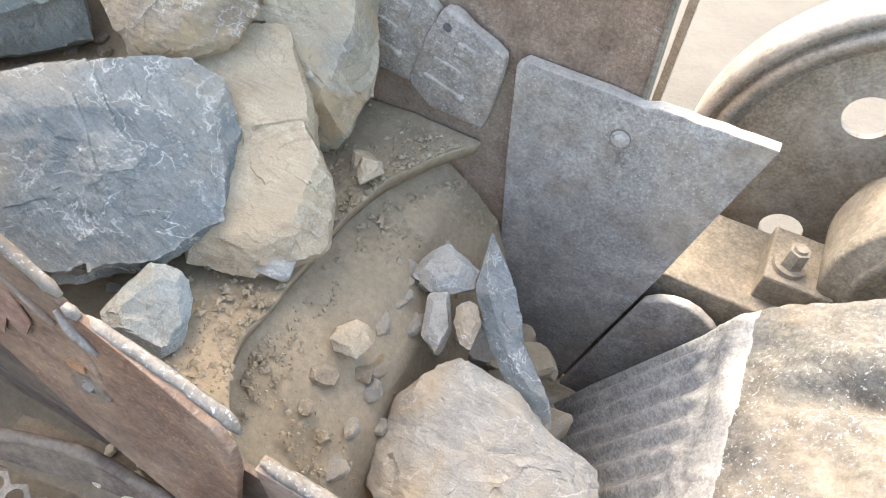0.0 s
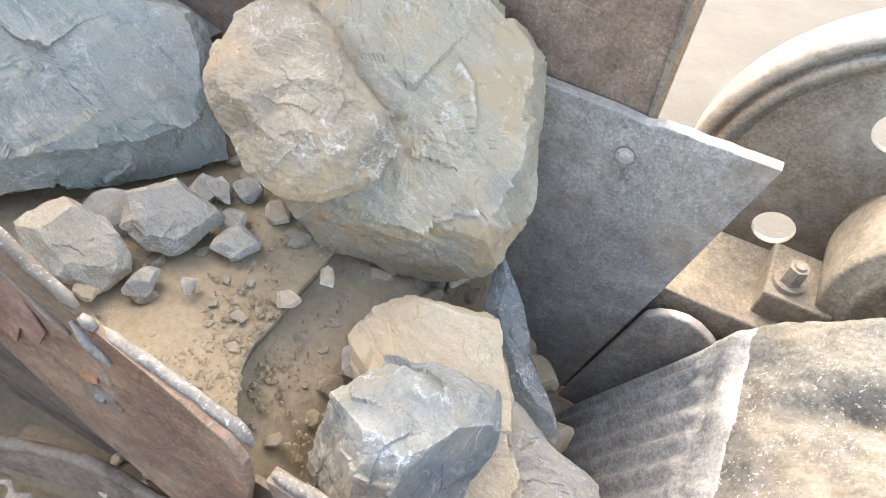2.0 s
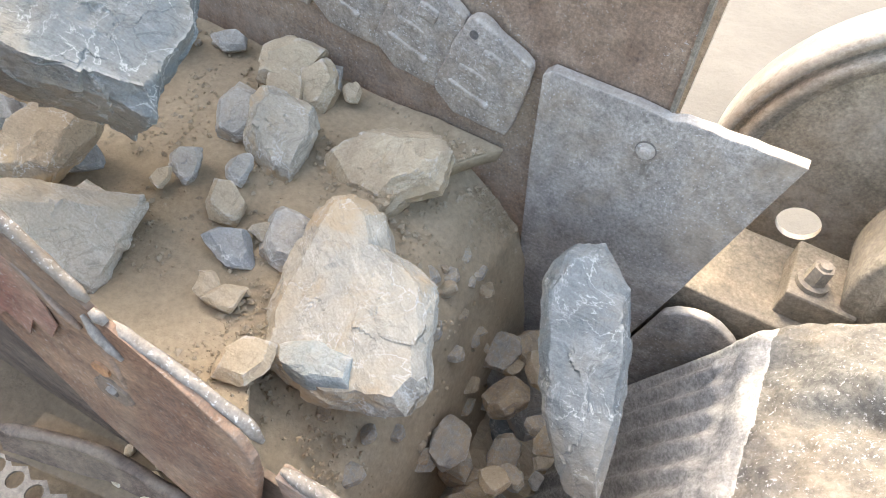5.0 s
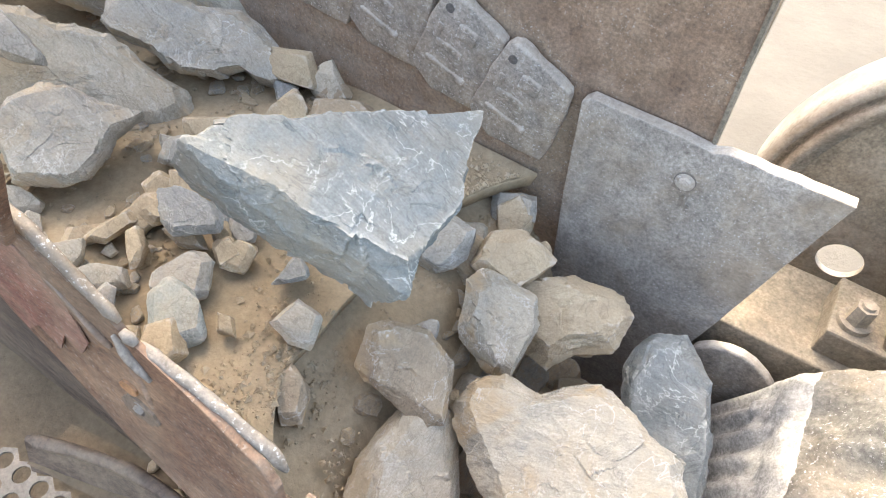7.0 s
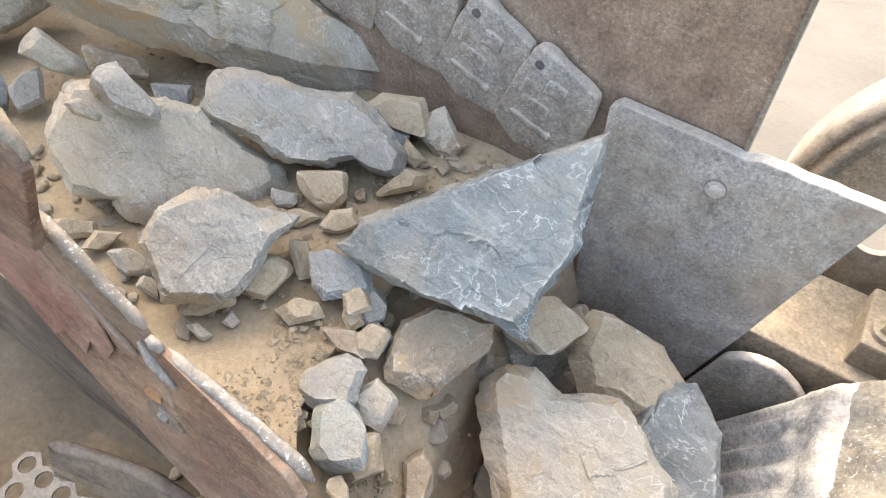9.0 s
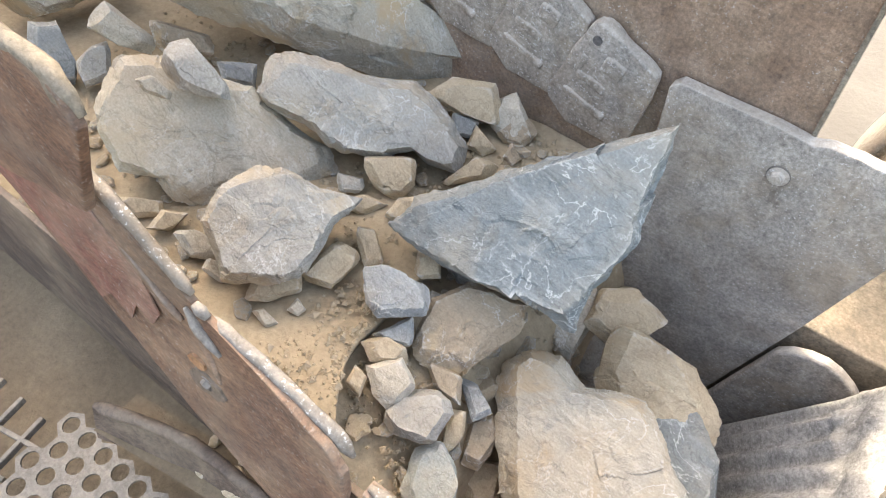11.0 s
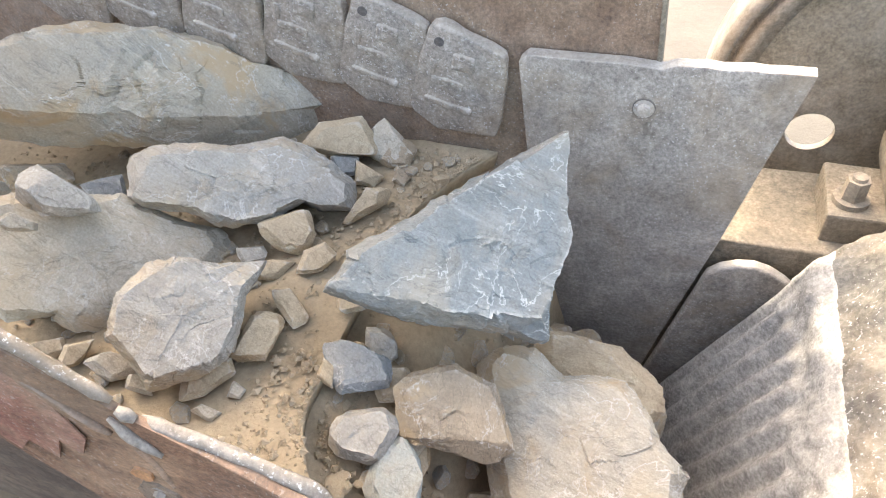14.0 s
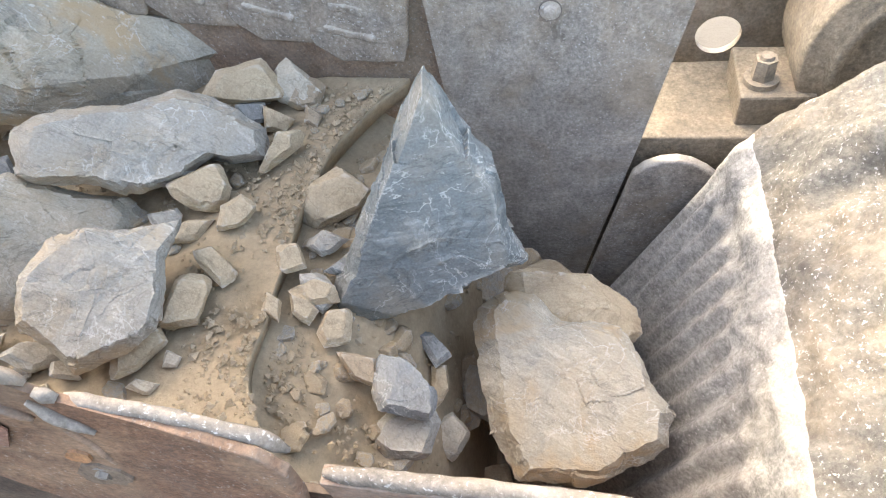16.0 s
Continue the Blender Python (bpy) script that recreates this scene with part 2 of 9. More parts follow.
def prism(outline, y0, y1, bevel=0.004, seg=2):
    """An outline in x and z, drawn out from y0 to y1."""
    bm = bmesh.new()
    front = [bm.verts.new((x, y0, z)) for x, z in outline]
    back = [bm.verts.new((x, y1, z)) for x, z in outline]
    n = len(outline)
    bm.faces.new(front)
    bm.faces.new(back[::-1])
    for i in range(n):
        bm.faces.new((front[i], front[(i + 1) % n], back[(i + 1) % n], back[i]))
    bmesh.ops.recalc_face_normals(bm, faces=bm.faces)
    if bevel:
        bmesh.ops.bevel(bm, geom=bm.edges[:], offset=bevel, segments=seg, affect="EDGES", profile=0.5)
    return bm


def roughen(bm, amount, scale, length=0.04, seed=0):
    """Dents and waves: splits long edges, then shifts along the normals."""
    for _ in range(4):
        long = [e for e in bm.edges if e.calc_length() > length]
        if not long:
            break
        bmesh.ops.subdivide_edges(bm, edges=long, cuts=1, use_grid_fill=True)
    bmesh.ops.triangulate(bm, faces=bm.faces)
    bm.normal_update()
    shift = Vector((seed * 3.1, seed * 1.7, seed * 2.3))
    for v in bm.verts:
        v.co += v.normal * amount * noise.fractal(v.co * scale + shift, 1.0, 2.0, 4)
    return bm


def cylinder(r0, r1, z0, z1, n=24, bm=None, m=None, bevel=0.0):
    bm = bm or bmesh.new()
    made = bmesh.ops.create_cone(bm, cap_ends=True, segments=n, radius1=r0, radius2=r1, depth=z1 - z0,
                                 matrix=(m or Matrix()) @ Matrix.Translation((0, 0, (z0 + z1) / 2)))["verts"]
    if bevel:
        caps = [e for e in {e for v in made for e in v.link_edges} if abs(e.verts[0].co.z - e.verts[1].co.z) < 1e-5]
        bmesh.ops.bevel(bm, geom=caps, offset=bevel, segments=2, affect="EDGES", profile=0.5)
    return bm


def lathe(profile, n=64):
    """Turns (radius, y) pairs round the y axis."""
    bm = bmesh.new()
    rings = []
    for r, y in profile:
        rings.append([bm.verts.new((r * math.cos(2 * math.pi * i / n), y, r * math.sin(2 * math.pi * i / n))) for i in range(n)])
    for a, b in zip(rings, rings[1:]):
        for i in range(n):
            bm.faces.new((a[i], a[(i + 1) % n], b[(i + 1) % n], b[i]))
    return bm


# ---- the ground and the feeder ----
def build_ground():
    bm = bmesh.new()
    bmesh.ops.create_grid(bm, x_segments=60, y_segments=60, size=60)
    for v in bm.verts:
        v.co.z = -1.95 + 0.03 * noise.noise(v.co * 0.6)
    tagged(mesh_object("ground", bm, GROUND, True), "pale sunlit sandy ground round the crusher", "ground", kind="structure")


FLOOR_Z = -0.32
CHUTE = [(-0.42, -0.36), (-0.28, -0.375), (-0.12, -0.45), (0.0, -0.575), (0.06, -0.75), (0.10, -1.0), (0.16, -1.35)]


def ledge_x(y):
    """Where the feeder's bed ends: a hollowed edge across its width."""
    return -0.265 + 1.1 * max(0.0, y + 0.42) ** 2 * 0.75 + 2.6 * max(0.0, -0.78 - y) ** 2 + 0.012 * noise.noise(Vector((y * 6, 0, 3)))


def build_feeder_floor():
    bm = bmesh.new()
    cols, rows_ = 90, 64
    top = []
    for j in range(rows_ + 1):
        y = -1.045 + 1.075 * j / rows_
        xe = ledge_x(y)
        line = []
        for i in range(cols + 1):
            u = i / cols
            x = xe - 6.1 * (1 - u) ** 2.6
            p = Vector((x, y, 0))
            z = FLOOR_Z + 0.012 * noise.fractal(p * 5, 1.0, 2.0, 5)
            line.append(bm.verts.new((x, y, z - (0.010 if i == cols else 0))))
        top.append(line)
    for a, b in zip(top, top[1:]):
        for i in range(cols):
            bm.faces.new((a[i], a[i + 1], b[i + 1], b[i]))
    low = [bm.verts.new((l[-1].co.x - 0.015, l[-1].co.y, FLOOR_Z - 0.06)) for l in top]
    under = [bm.verts.new((l[-1].co.x - 0.12, l[-1].co.y, FLOOR_Z - 0.07)) for l in top]
    for j in range(rows_):
        bm.faces.new((top[j][-1], low[j], low[j + 1], top[j + 1][-1]))
        bm.faces.new((low[j], under[j], under[j + 1], low[j + 1]))
    floor = mesh_object("floor", bm, DUSTBED, True)
    tagged(floor, "feeder bed caked with brown stone dust", "feeder floor", kind="structure")


def build_chute():
    """The dusty slope under the feeder's edge, and the fixed jaw below it."""
    bm = bmesh.new()
    n, m_ = 40, 40
    prof = CHUTE
    grid = []
    for j in range(m_ + 1):
        y = -1.04 + 1.05 * j / m_
        line = []
        for i in range(n + 1):
            u = i / n * (len(prof) - 1)
            a = min(int(u), len(prof) - 2)
            f = u - a
            x = prof[a][0] * (1 - f) + prof[a + 1][0] * f
            z = prof[a][1] * (1 - f) + prof[a + 1][1] * f
            d = 0.02 * noise.fractal(Vector((x, y, z)) * 5, 1.0, 2.0, 5)
            line.append(bm.verts.new((x + d * 0.4, y, z + d)))
        grid.append(line)
    for a, b in zip(grid, grid[1:]):
        for i in range(n):
            bm.faces.new((a[i], a[i + 1], b[i + 1], b[i]))
    tagged(mesh_object("chute", bm, DUSTBED, True), "dusty slope below the feeder's edge leading to the fixed jaw", "chute", kind="structure")
    # the crushed stone deep in the chamber
    bm = bmesh.new()
    bmesh.ops.create_grid(bm, x_segments=30, y_segments=50, size=0.5)
    for v in bm.verts:
        v.co = Vector((0.35 + v.co.x * 0.8, -0.5 + v.co.y * 1.06, -1.25))
        v.co.z += 0.08 * noise.fractal(v.co * 6, 1.0, 2.0, 5)
    tagged(mesh_object("crushed_stone", bm, STONE["tan"], False), "crushed stone and dust at the bottom of the chamber", "rubble", kind="stuff")


# ---- the crusher's plates ----
def hexagon_bolt(name, m, r, h, material, parent=None, label=""):
    bm = bmesh.new()
    cylinder(r * 1.45, r * 1.45, 0, h * 0.22, 28, bm)
    cylinder(r, r * 0.94, h * 0.22, h, 6, bm)
    cylinder(r * 0.62, r * 0.55, h, h * 1.12, 20, bm)
    bm.transform(m)
    return part(name, bm, material, parent, label)


def build_cheek():
    cheek = empty("cheek_plate", Matrix(), "grey worn manganese cheek plate with a bolt, upright beside the jaws", "cheek plate")
    wav = [(0.33 + 0.27 * i / 9, 0.010 * noise.noise(Vector((i * 0.9, 2, 0))) * (1 - i / 9)) for i in range(9)]
    outline = [(-0.02, -0.02), (0.0, 0.0), (0.12, -0.003), (0.22, -0.004), (0.30, -0.012)] + wav + [(0.603, 0.0), (0.577, -0.128), (0.503, -0.521), (0.40, -1.0), (0.33, -1.35), (0.10, -1.35), (0.03, -0.7), (-0.005, -0.30)]
    bm = prism(outline, 0.0, 0.035, 0.003, 2)
    plate = part("plate", bm, MANGANESE, cheek)
    m = Matrix.Translation((0.272, 0.0, -0.115)) @ Matrix.Rotation(radians(90), 4, "X")
    ring = bmesh.new()
    cylinder(0.026, 0.026, -0.001, 0.004, 32, ring)
    ring.transform(m)
    part("washer", ring, DARKSTEEL, cheek, "round dusty washer")
    hexagon_bolt("bolt", m @ Matrix.Translation((0, 0, 0.003)), 0.0165, 0.012, MANGANESE, cheek, "worn bolt head flush with the plate")
    for cx, cz, w, h in ((0.262, -0.135, 0.016, 0.010), (0.285, -0.172, 0.010, 0.022), (0.300, -0.19, 0.006, 0.012)):
        smear = bmesh.new()
        edge = [smear.verts.new((cx + w * f * math.cos(a), -0.0025, cz + h * f * math.sin(a))) for a, f in ((k * 0.35, 1 + 0.5 * noise.noise(Vector((k * 1.3, cx * 90, 0)))) for k in range(18))]
        smear.faces.new(edge)
        deep = bmesh.ops.extrude_face_region(smear, geom=smear.faces[:])
        bmesh.ops.translate(smear, vec=(0, 0.006, 0), verts=[v for v in deep["geom"] if isinstance(v, bmesh.types.BMVert)])
        part("smear", smear, BEAD, cheek, "pale splash of dried dust")
    return cheek


def build_far_plate():
    plate = empty("hopper_plate", Matrix(), "tall brown rusty hopper plate above the cheek plate", "steel plate")
    # unseen upper edge is stepped to shade feeder and walkway, leaving the jaw lit
    bm = prism([(-6.4, -0.75), (0.30, -0.75), (0.295, -0.05), (0.285, 0.15), (0.262, 0.62), (0.255, 0.70), (-0.10, 0.88), (-0.35, 1.35), (-0.55, 1.62), (-1.55, 1.62), (-1.62, 2.10), (-6.4, 2.10)], 0.042, 0.066, 0.003)
    part("sheet", bm, RUSTY, plate)
    bm = prism([(0.287, -0.05), (0.297, -0.05), (0.272, 0.62), (0.265, 0.70), (0.255, 0.70), (0.262, 0.62)], 0.030, 0.09, 0.002)
    part("edge_strip", bm, DUSTY, plate, "dusty grey edge of the plate")
    for z in (0.345,):
        bm = cylinder(0.007, 0.007, 0, 0.002, 14)
        bm.transform(Matrix.Translation((0.262 - 0.02 * z, 0.042, z)) @ Matrix.Rotation(radians(90), 4, "X"))
        part("hole", bm, DARKSTEEL, plate, "small dark bolt hole")


def liner_plate():
    """A cast liner with raised ribs and one hole; origin at its upper right corner, x along the wall."""
    top = empty("liner_plate", Matrix(), "grey cast liner plate with raised ribs and a bolt hole", "liner plate", "liner plates along the far wall")
    out = [(0.0, -0.04), (-0.004, -0.012), (-0.022, 0.0), (-0.152, 0.066), (-0.172, 0.064), (-0.186, 0.045), (-0.268, -0.165), (-0.262, -0.20), (-0.20, -0.25), (-0.045, -0.26), (-0.032, -0.235), (-0.010, -0.12)]
    bm = prism(out, -0.020, 0.016, 0.007, 3)
    part("casting", roughen(bm, 0.005, 16, 0.02, 4), MANGANESE, top, smooth=True)
    for cx, cz, w, h, t in ((-0.165, -0.165, 0.13, 0.022, 18), (-0.155, -0.095, 0.085, 0.026, 16), (-0.105, -0.035, 0.055, 0.045, 14), (-0.185, -0.05, 0.022, 0.05, 20)):
        bm = box(-w / 2, w / 2, -0.006, 0.008, -h / 2, h / 2, 0.0065, 3)
        bm.transform(pose(cx, -0.021, cz, 0, t, 0))
        part("rib", roughen(bm, 0.006, 22, 0.010, 3), MANGANESE, top, smooth=True)
    bm = cylinder(0.012, 0.012, 0, 0.004, 20)
    bm.transform(Matrix.Translation((-0.158, -0.0205, 0.022)) @ Matrix.Rotation(radians(90), 4, "X"))
    part("bolt_hole", bm, DARKSTEEL, top, "dark bolt hole")
    return top


def build_liners():
    one = liner_plate()
    one.matrix_world = pose(-0.046, 0.008, 0.007, 3, 0, 0)
    for i, (x, z, a) in enumerate(((-0.235, 0.062, 2), (-0.45, 0.11, 3), (-0.68, 0.16, 2), (-0.92, 0.20, 4), (-1.16, 0.24, 2))):
        copy_thing(one, pose(x, 0.018 + 0.008 * (i % 2), z, 3, a, 0))


# ---- the near walls ----
def bar(points, radius, material, name, parent, label="", seed=1):
    """A worn round bead along a line of points."""
    bm = bmesh.new()
    fine = []
    for a, b in zip(points, points[1:]):
        n = max(2, int((Vector(b) - Vector(a)).length / 0.012))
        fine += [Vector(a).lerp(Vector(b), i / n) for i in range(n)]
    fine.append(Vector(points[-1]))
    rings = []
    for i, p in enumerate(fine):
        d = (fine[min(i + 1, len(fine) - 1)] - fine[max(i - 1, 0)]).normalized()
        u = d.cross(Vector((0, 1, 0))).normalized()
        w = d.cross(u)
        end = min(1.0, 0.45 + 0.55 * min(i, len(fine) - 1 - i) / 2)
        rr = [radius * end * (1 + 0.32 * noise.fractal(p * 22 + Vector((seed, k, 0)), 1, 2, 3)) for k in range(10)]
        rings.append([bm.verts.new(p + (u * math.cos(k * 0.6283) + w * math.sin(k * 0.6283)) * rr[k]) for k in range(10)])
    for a, b in zip(rings, rings[1:]):
        for k in range(10):
            bm.faces.new((a[k], a[(k + 1) % 10], b[(k + 1) % 10], b[k]))
    bm.faces.new(rings[0][::-1])
    bm.faces.new(rings[-1])
    return part(name, bm, material, parent, label, True)


def leaning(bm, y_top, z_top, slope):
    """Leans an upright sheet: the lower, the nearer to the platform."""
    for v in bm.verts:
        v.co.y += y_top - slope * max(0.0, z_top - v.co.z)
    return bm


NEAR_Y = -1.045


def build_near_wall():
    wall = empty("hopper_wall", Matrix(), "rusty leaning hopper wall with a worn beaded top edge", "hopper wall")
    out = [(-1.6, 0.75), (-0.476, 0.178), (-0.33, 0.045), (-0.16, -0.015), (-0.06, -0.06), (-0.03, -0.10), (-0.022, -0.16), (-0.04, -0.46), (-0.30, -0.37), (-0.60, -0.20), (-0.885, 0.0), (-1.6, 0.36)]
    bm = prism([(x, z) for x, z in out], -0.008, 0.008, 0.002)
    part("sheet", leaning(roughen(bm, 0.004, 7, 0.05, 2), NEAR_Y, 0.05, 0.16), WALLSTEEL, wall)
    bar([(-0.62, NEAR_Y + 0.003, 0.265), (-0.476, NEAR_Y + 0.003, 0.190), (-0.345, NEAR_Y + 0.003, 0.062)], 0.0112, BEAD, "edge_bead", wall, "pale worn bead along the edge", 2)
    bar([(-0.335, NEAR_Y - 0.004, 0.055), (-0.312, NEAR_Y - 0.004, 0.035)], 0.014, BEAD, "weld_lump", wall, "pale lump of weld", 3)
    bar([(-0.31, NEAR_Y + 0.003, 0.028), (-0.16, NEAR_Y + 0.003, -0.012), (-0.065, NEAR_Y + 0.003, -0.06), (-0.035, NEAR_Y + 0.003, -0.10)], 0.0112, BEAD, "edge_bead", wall, "pale worn bead along the edge", 4)
    bar([(-0.36, NEAR_Y - 0.006, 0.03), (-0.31, NEAR_Y - 0.026, -0.07), (-0.30, NEAR_Y - 0.034, -0.12)], 0.007, WALLSTEEL, "weld_seam", wall, "rusty upright weld seam", 5)
    for cx, cz, r0, mat, lab in ((-0.338, -0.155, 0.034, SHADERUST, "dark torn rust hole"), (-0.352, -0.105, 0.016, ORANGE, "orange rust spot")):
        bm = bmesh.new()
        ring_ = []
        for k in range(22):
            a = 2 * math.pi * k / 22
            r = r0 * (1 + 0.45 * noise.noise(Vector((math.cos(a) * 1.7, math.sin(a) * 1.7, cx * 40))))
            x, z = cx + r * 1.3 * math.cos(a), cz + r * math.sin(a)
            ring_.append(bm.verts.new((x, NEAR_Y - 0.0125 - 0.16 * (0.05 - z), z)))
        bm.faces.new(ring_)
        back_ = bmesh.ops.extrude_face_region(bm, geom=bm.faces[:])
        bmesh.ops.translate(bm, vec=(0, 0.005, 0), verts=[v for v in back_["geom"] if isinstance(v, bmesh.types.BMVert)])
        part("rust_hole", bm, mat, wall, lab)
    bar([(-0.355, NEAR_Y - 0.012, 0.035), (-0.325, NEAR_Y - 0.018, 0.0), (-0.285, NEAR_Y - 0.022, -0.03)], 0.009, BEAD, "weld_lump", wall, "short pale weld below the edge", 6)
    bar([(-0.50, NEAR_Y - 0.010, 0.10), (-0.42, NEAR_Y - 0.016, 0.03), (-0.37, NEAR_Y - 0.02, -0.01)], 0.007, WALLSTEEL, "weld_seam", wall, "rusty seam along the wall", 7)
    hexagon_bolt("bolt", Matrix.Translation((-0.335, NEAR_Y - 0.038, -0.15)) @ Matrix.Rotation(radians(99), 4, "X"), 0.013, 0.012, DARKSTEEL, wall, "dark bolt in a torn hole")
    # the taller plate upstream, bolted over the wall
    high = empty("side_plate", Matrix(), "brown rusty side plate with a rounded corner and red paint below", "side plate")
    out = [(-6.4, 0.46), (-0.47, 0.46), (-0.41, 0.45), (-0.385, 0.43), (-0.375, 0.39), (-0.465, 0.20), (-0.59, 0.168), (-1.0, 0.06), (-1.65, 0.0), (-1.75, -0.42), (-6.4, -0.42)]
    bm = prism(out, -0.012, 0.006, 0.004)
    part("sheet", leaning(roughen(bm, 0.003, 7, 0.05, 6), NEAR_Y - 0.012, 0.44, 0.06), WALLSTEEL, high)
    bar([(-6.4, NEAR_Y - 0.012, 0.460), (-0.47, NEAR_Y - 0.012, 0.460), (-0.41, NEAR_Y - 0.012, 0.448), (-0.38, NEAR_Y - 0.012, 0.40)], 0.013, DUSTY, "edge_bead", high, "dusty pale edge", 7)
    out = [(-1.3, 0.30), (-0.60, 0.188), (-0.52, 0.14), (-0.47, 0.06), (-0.43, -0.04), (-0.46, -0.09), (-0.50, -0.07), (-0.53, -0.13), (-0.58, -0.10), (-0.62, -0.14), (-0.68, -0.09), (-0.80, -0.02), (-1.3, 0.20)]
    bm = prism(out, -0.002, 0.002, 0.0005)
    part("painted_band", leaning(roughen(bm, 0.001, 7, 0.05, 2), NEAR_Y - 0.0135, 0.05, 0.16), RED, high, "worn red paint")
    # a rusty angle iron at the foot, its shade put into the dark colour
    lower = empty("lower_plate", Matrix(), "rusty plate below the hopper wall, darkened for shade, stones lodged behind it", "steel plate")
    line = [(-0.62, -1.212, -0.39), (-0.50, -1.172, -0.385), (-0.40, -1.142, -0.393), (-0.20, -1.122, -0.47), (0.02, -1.10, -0.55)]
    bm = bmesh.new()
    for (x0, y0, z0), (x1, y1, z1) in zip(line, line[1:]):
        quads = [[Vector((x, y + d, z)) for x, y, z in ((x0, y0, z0), (x1, y1, z1), (x1, y1 - 0.03, z1 - 0.10), (x0, y0 - 0.03, z0 - 0.10))] for d in (0.0, -0.012)]
        f, b = ([bm.verts.new(v) for v in q] for q in quads)
        bm.faces.new(f)
        bm.faces.new(b[::-1])
        for k in range(4):
            bm.faces.new((f[k], b[k], b[(k + 1) % 4], f[(k + 1) % 4]))
    bmesh.ops.remove_doubles(bm, verts=bm.verts, dist=0.001)
    part("sheet", bm, SHADERUST, lower)
    bar([(x, y - 0.006, z) for x, y, z in line], 0.014, SHADERUST, "edge_bead", lower, "rounded rusty edge", 8)
    bm = bmesh.new()
    bmesh.ops.create_grid(bm, x_segments=24, y_segments=8, size=1)
    for v in bm.verts:
        v.co = Vector((-0.30 + v.co.x * 0.32, -1.135 + v.co.y * 0.055 - 0.12 * max(0.0, -v.co.x) * 0.5, -0.50 - 0.04 * v.co.x))
        v.co.z += 0.012 * noise.fractal(v.co * 9, 1, 2, 4)
    # the deck's dust colour, with the same shade painted in
    tagged(mesh_object("pocket", bm, DECK, True), "dust lodged between wall and lower plate, darkened for shade", "dust", kind="structure")
    rnd = random.Random(9)
    for i in range(26):
        x = rnd.uniform(-0.42, 0.0)
        me = stone_mesh("lodged_stone", [(math.cos(a) * rnd.uniform(0.013, 0.024), math.sin(a) * rnd.uniform(0.010, 0.02)) for a in (0, 1, 2.1, 3.1, 4.2, 5.3)], 0.7, 500 + i, 2, 6)
        me.materials.append(STONE["tan"])
        ob = tagged(new("lodged_stone", me), "small dusty stone lodged behind the lower plate", "rock", "stones lodged behind the lower plate")
        ob.matrix_world = pose(x, -1.10 + rnd.uniform(-0.05, 0.03) + 0.05 * x, -0.49 - 0.12 * (x + 0.3), rnd.uniform(-20, 20), rnd.uniform(-20, 20), rnd.uniform(0, 360))
    # the crusher's near cheek
    near = empty("near_cheek_plate", Matrix(), "near cheek plate with a pale worn rounded top edge", "cheek plate")
    bm = prism([(-0.005, -0.165), (0.63, -0.185), (0.60, -1.3), (0.05, -1.3)], NEAR_Y - 0.02, NEAR_Y + 0.012, 0.004)
    part("plate", bm, WALLSTEEL, near)
    bar([(0.0, NEAR_Y - 0.004, -0.160), (0.3, NEAR_Y - 0.004, -0.162), (0.63, NEAR_Y - 0.004, -0.180)], 0.0135, BEAD, "edge_bead", near, "pale worn rounded edge", 9)


